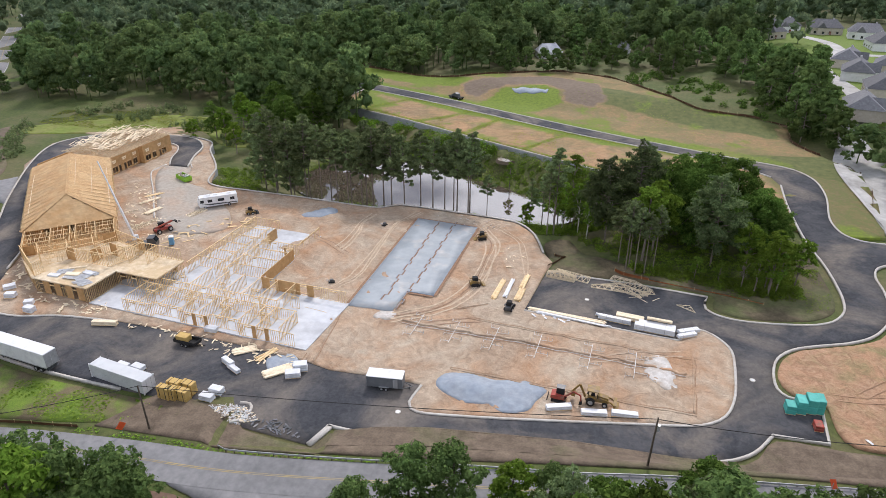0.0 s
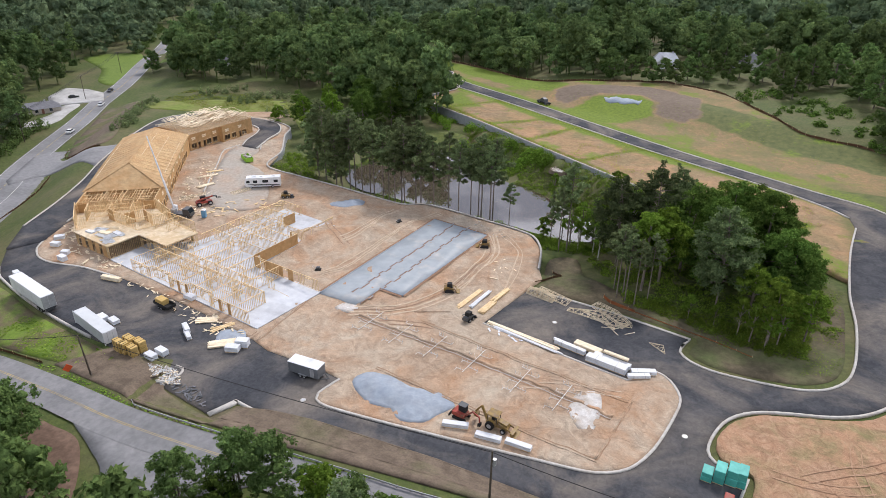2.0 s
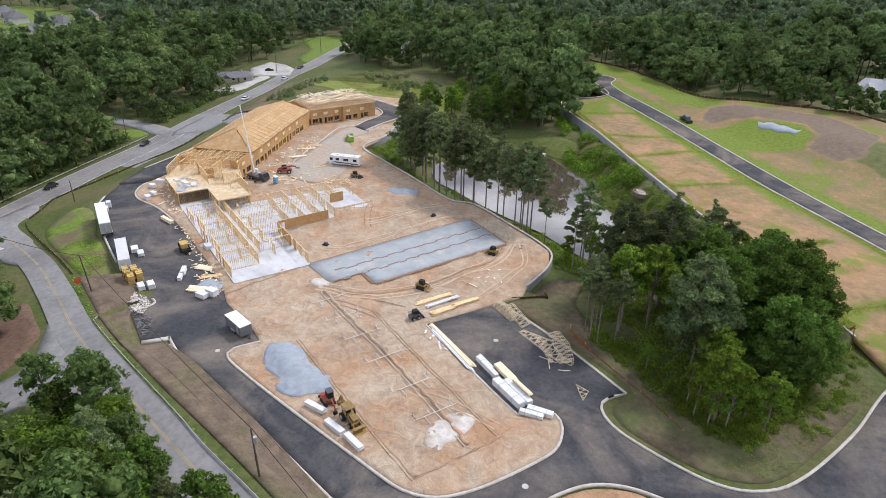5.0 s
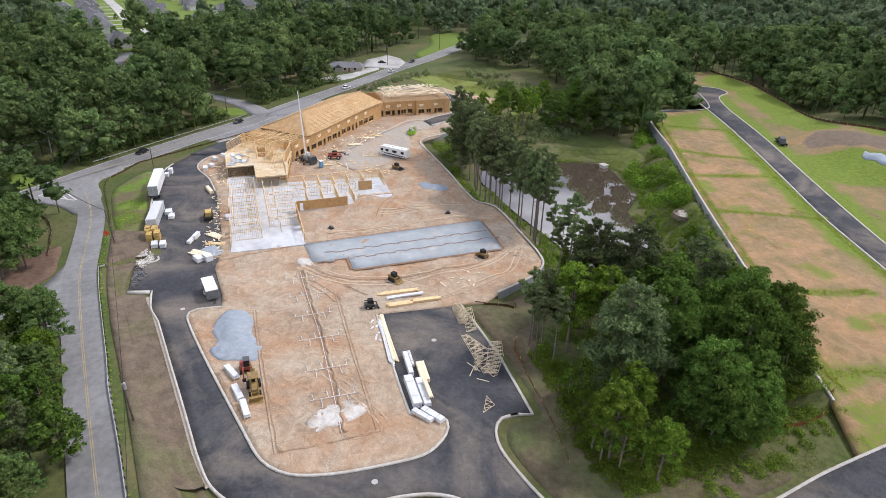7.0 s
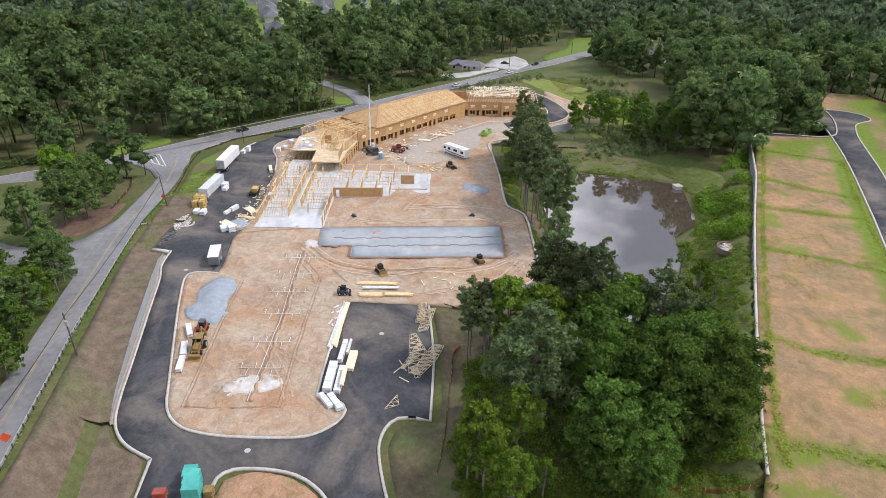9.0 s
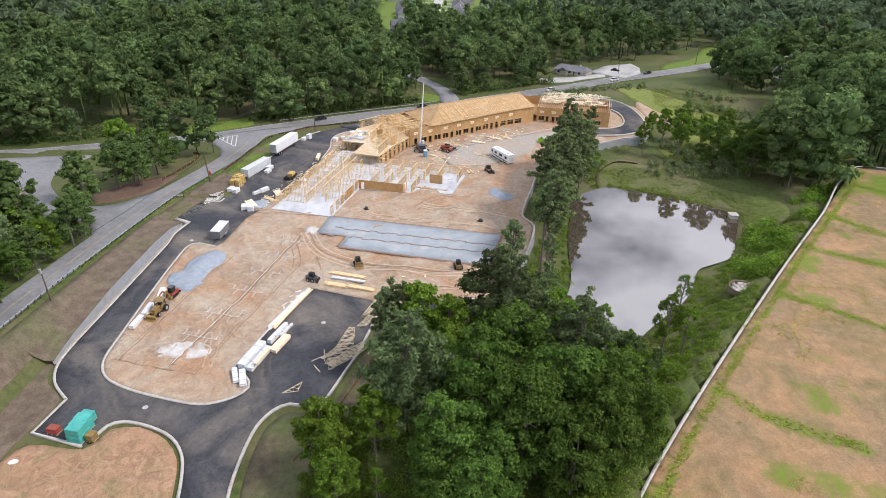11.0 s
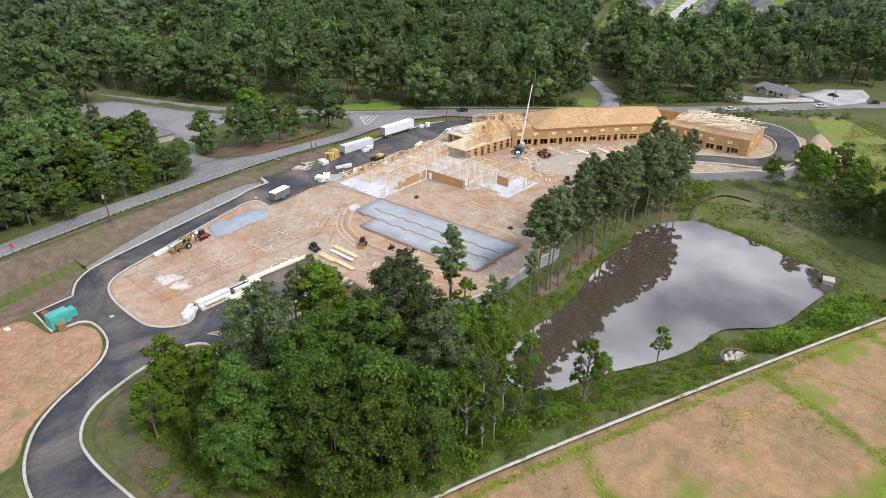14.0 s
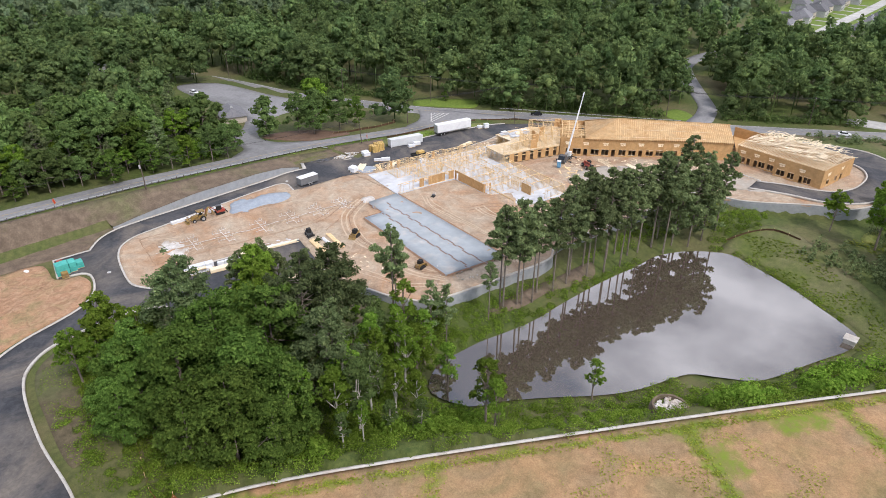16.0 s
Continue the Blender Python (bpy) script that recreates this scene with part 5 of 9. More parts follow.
MID_KINDS = [far_kind(s, h, w, n, k, p, 1.25) for s, h, w, n, k, p in ((51, 17, 7.6, 165, 7, False), (52, 20, 8.2, 175, 7, False), (53, 15, 7.4, 155, 6, False), (54, 22, 5.4, 120, 7, True), (55, 19, 7.0, 160, 7, False), (56, 23, 8.8, 190, 7, False))]
FAR_KINDS = [far_kind(s, h, w, 54, 5, p, 2.4) for s, h, w, p in ((57, 18, 10.5, False), (58, 21, 11.0, False), (59, 23, 8.0, True))]
SEEN = plan((-900, 900), (360, 900), (165, 260), (120, 190), (76, 110), (60, 60), (40, -60), (0, -400), (-700, -320), (-900, 200))
for name, gap, lo, hi, kinds, label in (("woodland", 9.4, 0, 235 * K, NEAR_KINDS, "dense dark green mixed woodland round the site"), ("distant_woodland", 15.0, 235 * K, 470 * K, MID_KINDS, "dark wooded hills in the distance"), ("horizon_woodland", 26.0, 470 * K, 800 * K, FAR_KINDS, "woods towards the horizon, leaves tinted with haze")):
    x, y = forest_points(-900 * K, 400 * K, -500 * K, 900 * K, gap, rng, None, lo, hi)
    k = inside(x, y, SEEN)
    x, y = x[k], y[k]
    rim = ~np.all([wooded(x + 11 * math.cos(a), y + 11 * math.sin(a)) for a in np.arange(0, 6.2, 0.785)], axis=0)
    # all woods past the near ring take the leaves with haze painted in
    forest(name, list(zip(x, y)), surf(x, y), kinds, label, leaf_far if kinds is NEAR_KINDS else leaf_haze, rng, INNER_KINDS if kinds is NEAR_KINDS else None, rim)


# ---- undergrowth ----
def scrub(name, pts, size, n, label, leaf, height=0.8, spray=0.24):
    """Low domed bushes of small sprays."""
    r = np.random.default_rng(len(pts))
    m = len(pts) * n
    d = ball_points(m, r)
    d[:, 2] = np.abs(d[:, 2])
    big = np.repeat(size * r.uniform(0.55, 1.35, len(pts)), n)[:, None]
    c = d * big * r.uniform(0.55, 1.1, (m, 1)) * (1, 1, height) + np.repeat(np.c_[np.array(pts), np.zeros(len(pts))], n, 0)
    c[:, 2] += surf(c[:, 0], c[:, 1])
    v, f = cards(c, spray, d + (0, 0, 0.4), r)
    tagged(new(name, np_mesh(name, v, f, [leaf])), label, "bushes", kind="stuff")


def tufts(name, pts, size, label, leaf):
    """Grass seen as many small upturned tufts."""
    r = np.random.default_rng(len(pts) + 5)
    p = np.array(pts)
    c = np.c_[p, surf(p[:, 0], p[:, 1]) + np.where(inside(p[:, 0], p[:, 1], FIELD), 0.14, 0.12)]
    v, f = cards(c, size, np.tile((0, 0, 1.0), (len(p), 1)), r, 0.10)
    tagged(new(name, np_mesh(name, v, f, [leaf])), label, "grass", kind="stuff")


def grid_points(outline, gap, r, keep):
    xs, ys = [p[0] for p in outline], [p[1] for p in outline]
    x, y = np.meshgrid(np.arange(min(xs), max(xs), gap), np.arange(min(ys), max(ys), gap))
    x, y = x.ravel() + r.uniform(-0.5, 0.5, x.size) * gap, y.ravel() + r.uniform(-0.5, 0.5, y.size) * gap
    k = inside(x, y, outline) & keep(x, y)
    return list(zip(x[k], y[k]))


SHORE = plan((8, 112), (6, 120), (1.5, 125.5), (-14, 129.8), (-25, 132), (-48, 134), (-62, 137), (-74, 142), (-76, 152), (-62, 163), (-50, 182), (-62, 214), (-31, 191), (-6, 172.4), (25, 149.7), (43, 137.5), (54, 130), (55, 110), (50, 99), (38, 99), (28, 104))
DAM = plan((-57, 150), (-66, 151), (-72, 158), (-58, 176), (-46, 190), (-36, 188), (-33, 182), (-38, 179.5), (-44, 181), (-54, 166), (-59, 153))
APRON = plan((6, 103), (22, 102), (20.5, 109), (17, 116.5), (12.5, 121.5), (8.5, 122.5), (5, 121))
off_water = lambda x, y: (signed(x, y, POND) < -0.6) & ~inside(x, y, APRON)
dry = lambda x, y: off_water(x, y) & ~inside(x, y, DAM) & ~inside(x, y, STAND) & (relief_at(x, y, 1.0, 7.0) > -0.30) & ((y / K < 176) | (x / K > -36)) & (line_distance(x, y, FIELD_WALL)[0] > 0.8)
scrub("undergrowth", grid_points(SHORE, 2.0, rng, dry), 1.35, 175, "green brambles and shrubs round the pond and under the wood", leaf_verge, 0.9, 0.135)
FRONT = plan((22, 105), (30, 103), (38, 100.6), (43, 98), (47, 98.4), (50, 102), (50.6, 110), (50.6, 120), (50, 131), (45, 134), (46, 112), (42, 104), (30, 106.5), (23, 108))
scrub("brambles", grid_points(FRONT, 1.5, rng, lambda x, y: x < 1e9), 1.1, 230, "thick green brambles in front of the wood", leaf_verge, 1.0, 0.115)
thick = lambda x, y: off_water(x, y) & (line_distance(x, y, FIELD_WALL)[0] > 1.3) & (relief_at(x, y, 1.0, 9.0) > -0.12)
scrub("wall_bushes", grid_points(plan((-4, 169), (-31, 189), (-58, 211), (-52, 200), (-38, 185), (-33, 178), (-22, 173), (-12, 164)), 2.6, rng, thick), 2.1, 150, "tall green bushes between the pond and the long wall", leaf_bright, 1.25, 0.30)
scrub("shore_bushes", grid_points(plan((47, 132), (30, 144), (14, 150), (12, 142), (20, 141), (34, 138)), 2.6, rng, thick), 2.0, 150, "tall green bushes below the long wall", leaf_bright, 1.3, 0.28)
scrub("pond_bushes", grid_points(plan((14.8, 132), (16.6, 139), (15, 146), (21, 145.5), (27, 141), (33, 139), (30, 134), (22, 129), (14, 123), (8, 122.5), (3, 126.5), (1, 131), (7, 130.5)), 2.1, rng, lambda x, y: off_water(x, y) & (relief_at(x, y, 1.0, 8.0) > -0.22)), 1.6, 190, "tall bright green bushes at the end of the pond", leaf_bright, 1.35, 0.17)
NW_GREEN = plan((-150, 198), (-122, 190), (-100, 184), (-86, 176), (-76, 160), (-62, 164), (-58, 184), (-86, 198), (-108, 208), (-134, 214))
scrub("young_pines", grid_points(NW_GREEN, 2.9, rng, lambda x, y: relief_at(x, y, 1.0, 14) > -0.2), 1.1, 64, "clumps of young pines in rough grass", leaf_pine, 2.6, 0.32)
scrub("bank_scrub", grid_points(plan((36, 250), (49, 227), (72, 205), (84, 190), (92, 200), (80, 226), (64, 252), (44, 262)), 4.2, rng, lambda x, y: relief_at(x, y, 1.0, 11) > -0.05), 1.6, 70, "bushes on the rough ground above the bank", leaf_oak, 1.3, 0.4)
scrub("thicket", grid_points(plan((7, 38), (-0.9, 41.4), (-6.6, 43.6), (-9.5, 40.5), (-10.9, 33), (-4.6, 30), (6, 33)), 1.9, rng, lambda x, y: x < 1e9), 1.5, 150, "tall bright green thicket beside the side road", leaf_bright, 3.0, 0.26)
belt = []
for (ax, ay), (bx, by) in zip(MAIN_SOFT, MAIN_SOFT[1:]):
    d_ = math.hypot(bx - ax, by - ay)
    for k_ in range(2):
        o_ = rng.uniform(11.5, 16)
        belt.append((ax + (bx - ax) * k_ / 2 + (by - ay) / d_ * -o_ * -1, ay + (by - ay) * k_ / 2 - (bx - ax) / d_ * -o_ * -1))
b_ = np.array(belt)
b_ = b_[(line_distance(b_[:, 0], b_[:, 1], MAIN_ROAD)[1] < 0) & wooded(b_[:, 0], b_[:, 1]) & (b_[:, 1] < 330 * K) & (b_[:, 1] > -40 * K)]
scrub("wood_edge", [tuple(q) for q in b_], 2.6, 110, "dense green shrubs along the edge of the woods", leaf_park, 1.5, 0.42)
scrub("verge_scrub", grid_points(plan((-131, 141), (-139, 150), (-152, 173), (-158, 186), (-150, 182), (-140, 164), (-130, 152)), 3.4, rng, lambda x, y: x < 1e9), 1.3, 70, "dark shrubs on the verge west of the building", leaf_pine, 1.6, 0.34)

# ---- grass on the lots ----
spots = []
for pts, w in SWALES:
    l = np.array(smooth(plan(*pts), 0.8))
    for q in range(14):
        spots += [tuple(a) for a in l + rng.normal(0, w * 0.42, l.shape) + rng.normal(0, 0.5, l.shape)]
lot = np.array(grid_points(plan((48, 138), (-6, 175), (-60, 215), (-58, 236), (-38, 223), (14, 186), (58, 158), (58, 140)), 0.5, rng, lambda x, y: relief_at(x, y, 1.0, 8.0) + relief_at(x, y, 0.35, 1.9) > 0.42))
spots += [tuple(a) for a in lot]
tufts("grass_tufts", spots, 0.17, "patchy bright grass in the shallow swales of the lots", leaf_grass)
back = grid_points(plan((66, 165), (28, 188), (0, 207), (-55, 246), (-80, 268), (-70, 274), (-24, 248), (14, 254), (44, 222), (76, 190)), 1.3, rng, lambda x, y: relief_at(x, y, 1.0, 12.0) + relief_at(x, y, 0.6, 2.4) > 0.30)
tufts("meadow_tufts", back, 0.24, "rough tufts of grass behind the far road", leaf_meadow)
EAST_VERGE = plan((48, 94.4), (52, 96), (54, 100), (55, 108), (56, 118), (58, 130), (52, 134), (51.6, 120), (50, 103))
tufts("verge_tufts", grid_points(EAST_VERGE, 0.42, rng, lambda x, y: relief_at(x, y, 1.0, 4.0) > -0.2), 0.15, "green grass between the wood and the road", leaf_verge)
tufts("lush_tufts", grid_points(plan((-66, 58), (-50, 57.2), (-43, 58.6), (-45, 61), (-58, 63.4), (-66, 64)), 0.5, rng, lambda x, y: relief_at(x, y, 1.0, 4.5) > -0.08), 0.26, "lush green grass beside the kerb", leaf_verge)
tufts("roadside_tufts", grid_points(plan((-52, 55.0), (-31, 51.4), (0, 50.7), (30, 50.5), (80, 50.3), (80, 51.4), (30, 51.7), (0, 52.0), (-31, 53.2), (-52, 56.4)), 0.5, rng, lambda x, y: relief_at(x, y, 1.0, 3.0) > -0.3), 0.26, "dark green grass between the guard rail and the road", leaf_bright)
lawn = surface("mown_lawn", (0.10, 0.16, 0.02), (0.17, 0.235, 0.04), 1.0, relief=0.05, bump=0.3)
drape("lawn", smooth(plan((-86, 33), (-89.5, 38), (-94, 44.5), (-99, 49), (-106, 44), (-99, 35), (-91.5, 28.5)), 2, True), ground_z, lawn, "bright mown lawn beside the public road", "lawn", 3.0, 0.12, 0.3)
drape("lawn", smooth(plan((-137.5, 101.5), (-141.5, 107), (-147, 104), (-149, 98), (-142, 96)), 2, True), ground_z, lawn, "bright mown lawn at the mouth of a lane", "lawn", 2.5, 0.12, 0.3)
drape("bare_verge", smooth(plan((-133.5, 130), (-124.5, 133), (-128, 142), (-145, 162), (-158, 182), (-166, 175), (-152, 151), (-143, 138)), 2, True), ground_z, bank_earth, "bare olive-brown verge beside the public road", "earth", 2.5, 0.14, 0.3)
mulch = surface("mulch", (0.10, 0.062, 0.042), (0.18, 0.115, 0.08), 1.0, relief=0.08)
drape("mulch_bed", smooth(plan((-24.6, 35.6), (-26.5, 40), (-32.5, 45.6), (-38, 46.6), (-46, 47), (-41, 40), (-33.4, 35.6), (-28, 34.6)), 1.5, True), ground_z, mulch, "brown mulch bed under trees beside the lane", "bed", 2.0, 0.30, 0.5)
drape("meadow", smooth(plan((-146, 172), (-151, 181), (-138, 191), (-124, 197), (-106, 202), (-93, 197), (-84, 184), (-76, 172), (-84, 172), (-98, 186), (-108, 184), (-119, 177), (-133, 174)), 2, True), ground_z, swale_grass, "bright yellow-green meadow behind the building", "grass", 2.5, 0.10, 0.3)
for outline_ in (((-252, 240), (-238, 258), (-222, 247), (-207, 230), (-193, 202), (-204, 204), (-222, 222)), ((-204, 236), (-226, 274), (-212, 266), (-197, 237))):
    drape("lawn", smooth(plan(*outline_), 3, True), ground_z, lawn, "open lawn beside the public road", "lawn", 4.0, 0.12, 0.3)
tufts("north_meadow", grid_points(plan((-152, 186), (-128, 181), (-104, 189), (-92, 186), (-84, 176), (-74, 168), (-70, 178), (-84, 190), (-100, 200), (-128, 206), (-154, 202)), 0.9, rng, lambda x, y: relief_at(x, y, 1.0, 6.0) > -0.25), 0.5, "yellow-green meadow behind the building", leaf_meadow)
drape("dam_grass", smooth(DAM, 2, True), ground_z, surface("dam_turf", (0.075, 0.105, 0.022), (0.14, 0.165, 0.04), 0.7, patch=(0.16, 0.15, 0.075), patch_scale=0.07, patch_at=0.55, relief=0.1, bump=0.5), "mown green turf on the dam of the pond", "grass", 2.0, 0.10, 0.3)
tufts("dam_tufts", grid_points(plan((-66, 150), (-56, 160), (-46, 174), (-38, 182), (-44, 188), (-56, 176), (-66, 162)), 0.7, rng, lambda x, y: off_water(x, y) & (relief_at(x, y, 1.0, 6.0) > -0.3)), 0.4, "green grass on the dam of the pond", leaf_verge)
for x, y, k, q in ((-77, 165, 4, 0.8), (-83, 172, 3, 0.8), (-89, 179, 2, 0.75), (-74, 174, 3, 0.9), (-68, 181, 0, 0.8), (-62, 189, 1, 0.75), (-80, 182, 4, 0.95), (-92, 171, 4, 0.7), (-71, 190, 2, 0.85), (-63, 198, 3, 0.9), (-85, 190, 3, 0.8), (-55, 196, 4, 0.8), (-76, 197, 1, 0.8), (-58, 205, 2, 0.7)):
    plant("broadleaf_tree", OAKS[k], x * K, y * K, q, x * 1.3, "leafy green tree beyond the dam of the pond", "tree", "trees beyond the dam")
# a dead tree at the wood's edge
bm = bmesh.new()
dead_line = [(0, 0, -0.5), (0.3, 0.1, 5), (-0.2, 0.4, 10), (0.4, 0.2, 15)]
for i in range(3):
    rod(bm, dead_line[i], dead_line[i + 1], 0.32 - 0.08 * i, 7, 0.24 - 0.08 * i)
snag = thing("dead_tree", "bare bleached dead tree at the edge of the woods", "tree", pose(-108.3 * K, 47.1 * K, zat(-108.3 * K, 47.1 * K)))
part("trunk", bm, pale_bark, snag)
for z_, a_, l_ in ((6, 0.5, 3.6), (8, 2.6, 3.0), (9.5, 4.4, 2.6), (11.5, 1.2, 2.2), (13, 3.4, 1.6)):
    part("branch", rod(bmesh.new(), (0, 0.2, z_), (l_ * math.cos(a_), l_ * math.sin(a_), z_ + 1.8), 0.09, 5, 0.03), pale_bark, snag)


# ---- the framed building ----
LM = pose(-28.6 * K, 74.5 * K, 0.22, 0, 0, -12)      # the low wing's own axes: x along it, y away from the drive
STUD = {}
LOOSE = [0]


def stud_mesh(h):
    key = round(h, 2)
    if key not in STUD:
        bm = bmesh.new()
        box(bm, -0.025, -0.05, 0, 0.025, 0.05, key)
        me = bpy.data.meshes.new("stud")
        bm.to_mesh(me); bm.free()
        me.materials.append(lumber)
        STUD[key] = me
    return STUD[key]


def stud_wall(parent, m, a, b, z0=0.0, h=2.75, gaps=(), pieces=False, sheet=()):
    """An open timber wall from a to b: plates, studs, headers over the gaps, and boards on the stretches in sheet."""
    a, b = Vector((*a, z0)), Vector((*b, z0))
    d = b - a
    length = d.length
    x = d.normalized()
    t = m @ Matrix.Translation(a) @ Matrix(((x.x, -x.y, 0, 0), (x.y, x.x, 0, 0), (0, 0, 1, 0), (0, 0, 0, 1)))
    wall = thing("stud_wall", "", "", t)
    wall.parent = parent
    part("sill_plate", box(bmesh.new(), 0, -0.05, 0, length, 0.05, 0.05), lumber, wall)
    part("top_plate", box(bmesh.new(), 0, -0.07, h - 0.10, length, 0.07, h), lumber, wall)
    for g0, g1 in gaps:
        part("header", box(bmesh.new(), g0, -0.049, 2.1, g1, 0.049, 2.32), lumber, wall)
    n = max(1, round(length / 0.45))
    many = bmesh.new()
    for i in range(n + 1):
        s = min(max(i * length / n, 0.03), length - 0.03)
        if any(g0 + 0.05 < s < g1 - 0.05 for g0, g1 in gaps):
            continue
        if pieces and LOOSE[0] < 300:
            o = new("stud", stud_mesh(h - 0.14))
            o.parent = wall
            o.matrix_basis = pose(s, 0, 0.05)
            LOOSE[0] += 1
        else:
            box(many, s - 0.025, -0.05, 0.05, s + 0.025, 0.05, h - 0.09)
    if len(many.verts):
        o = part("studs", many, lumber, wall)
        tagged(o, kind="stuff")
    else:
        many.free()
    for s0, s1 in sheet:
        bm = bmesh.new()
        box(bm, s0, -0.075, 0.0, s1, -0.052, h)
        part("sheathing_board", bm, osb, wall, "orange-brown sheathing board")
    return wall


def slab(name, outline, m, label, z0=-0.35, z1=0.0, mat=slab_grey):
    bm = prism(bmesh.new(), outline, z0, z1)
    ob = mesh_object(name, bm, mat)
    ob.matrix_basis = m
    return tagged(ob, label, "slab", kind="structure")


slab("floor_slab", [(0, 0), (0.3, 17.6), (-20.4, 17.9), (-21.0, 45), (-40, 45.5), (-42.5, 18), (-51.5, 10.5), (-51, 0.3)], LM, "pale wet concrete floor slab under the framing", -0.4, 0.10)
low_wing = thing("framed_wing", "single-storey wing of bare yellow timber framing on a slab", "building", pose(0, 0, 0))
FM = LM @ pose(0, 0, 0.10)
ext = [((-42, 0.4), (-35, 0.4)), ((-35, 1.3), (-28, 1.3)), ((-28, 0.3), (-21.5, 0.3)), ((-21.5, 1.2), (-14.5, 1.2)), ((-14.5, 0.3), (-2.5, 0.3))]
for i, (a, b) in enumerate(ext):
    stud_wall(low_wing, FM, a, b, gaps=((1.4, 3.0), (4.2, 5.6)), pieces=True, sheet=((3.0, 3.9), (5.8, 6.6)) if i in (2, 4) else ())
for xx, y0, y1 in ((-35, 0.4, 1.3), (-28, 0.3, 1.3), (-21.5, 0.3, 1.2), (-14.5, 0.3, 1.2)):
    stud_wall(low_wing, FM, (xx, y0), (xx, y1), pieces=True)
stud_wall(low_wing, FM, (-42, 7.6), (-6, 7.6), gaps=((3, 4), (8, 9), (15, 16), (22, 23), (29, 30)), pieces=True)
stud_wall(low_wing, FM, (-42, 9.9), (-12, 9.9), gaps=((5, 6), (12, 13), (19, 20), (25, 26)), pieces=True)
for i, xx in enumerate((-42, -37.8, -33.4, -28.2, -24.0, -19.6, -15.0, -10.6, -6.2)):
    stud_wall(low_wing, FM, (xx, 0.5 if i % 2 else 1.3), (xx, 7.6), pieces=i > 4, gaps=((4.6, 5.5),) if i % 2 else ())
for i, xx in enumerate((-33.0, -28.6, -24.4, -20.4, -16.2, -12.0)):
    stud_wall(low_wing, FM, (xx, 9.9), (xx, 17.4), gaps=((1.2, 2.2),) if i % 2 else ())
for xx in (-37.8, -28.2, -19.6, -10.6):
    stud_wall(low_wing, FM, (xx - 2.3, 5.0), (xx - 0.1, 5.0), gaps=((0.5, 1.3),))
    stud_wall(low_wing, FM, (xx - 2.3, 5.0), (xx - 2.3, 7.5))
    stud_wall(low_wing, FM, (xx + 0.1, 12.4), (xx + 2.2, 12.4), gaps=((0.5, 1.3),))
stud_wall(low_wing, FM, (-12, 17.4), (-0.3, 17.4), gaps=((1.0, 2.6), (4.2, 5.8), (8.0, 9.6)), sheet=((0, 1.0), (2.6, 4.2)))
stud_wall(low_wing, FM, (-20.4, 17.4), (-12, 17.4), gaps=((2.0, 3.4),), sheet=((0.1, 2.0), (3.4, 8.4)))
# the wing that turns away from the drive
east = stud_wall(low_wing, FM, (-20.6, 17.6), (-20.9, 31.5), gaps=((0.8, 1.8),), sheet=())
bm = bmesh.new()
box(bm, 0.06, -0.09, 0, 0.9, -0.055, 2.75); box(bm, 1.8, -0.09, 0, 13.8, -0.055, 2.75); box(bm, 0.9, -0.09, 2.1, 1.8, -0.055, 2.75)
part("sheathing_board", bm, osb, east, "brown sheathing boards on the courtyard wall")
stud_wall(low_wing, FM, (-20.9, 31.5), (-23.4, 31.5), gaps=((0.5, 1.9),), sheet=((0.0, 0.5), (1.9, 2.5)))
stud_wall(low_wing, FM, (-21.2, 34), (-21.2, 44.6), h=2.6, gaps=((0.3, 2.6), (2.9, 5.1), (5.4, 7.6), (7.9, 10.3)))
stud_wall(low_wing, FM, (-40, 17.8), (-40, 45), gaps=((3, 4.5), (9, 10.5), (15, 16.5), (21, 22.5)))
stud_wall(low_wing, FM, (-32.6, 17.8), (-32.6, 40), gaps=((4, 5), (11, 12), (17, 18)))
stud_wall(low_wing, FM, (-30.2, 17.8), (-30.2, 36), gaps=((2, 3), (8, 9), (14, 15)))
for i, yy in enumerate((21.6, 25.8, 30.0, 34.2, 38.6, 44.6)):
    stud_wall(low_wing, FM, (-40, yy), (-32.6, yy), gaps=((5.5, 6.4),) if i % 2 else ())
    if i < 4:
        stud_wall(low_wing, FM, (-30.2, yy - 0.6), (-21.2, yy - 0.6), gaps=((2.5, 3.4),) if i % 2 else ())
stud_wall(low_wing, FM, (-31, 36.5), (-31, 40.5), h=2.75, sheet=((0.0, 4.0),))
bm = bmesh.new()
for s in range(9):
    a = rng.uniform(-38, -4), rng.uniform(2, 16)
    beam(bm, (a[0], a[1], 2.78), (a[0] + rng.uniform(3, 6), a[1] + rng.uniform(-0.6, 0.6), 2.80), 0.09, 0.04)
br = part("brace", bm, lumber, low_wing); br.matrix_basis = FM

# ---- two-storey part: first floor boarded, second floor still open ----
mid = thing("framed_block", "two-storey timber block with a boarded floor and open upper walls", "building")
GROUND_WALLS = [((-65, 0.5), (-51, 0.5)), ((-51, 0.5), (-51, 8.6)), ((-51, 8.6), (-40.3, 8.6)), ((-40.3, 8.6), (-40.3, 17)), ((-75.5, 6.7), (-65, 0.5)), ((-40.3, 17), (-61.3, 20.6))]
for i, (a, b) in enumerate(GROUND_WALLS):
    L = math.dist(a, b)
    stud_wall(mid, FM, a, b, 0.0, 3.1, gaps=[(s, s + 1.3) for s in np.arange(1.0, L - 1.6, 3.0)] if i in (0, 2, 5) else (), sheet=[(s + 1.3, min(s + 3.0, L)) for s in np.arange(1.0, L - 1.6, 3.0)] if i in (0, 4, 5) else ())
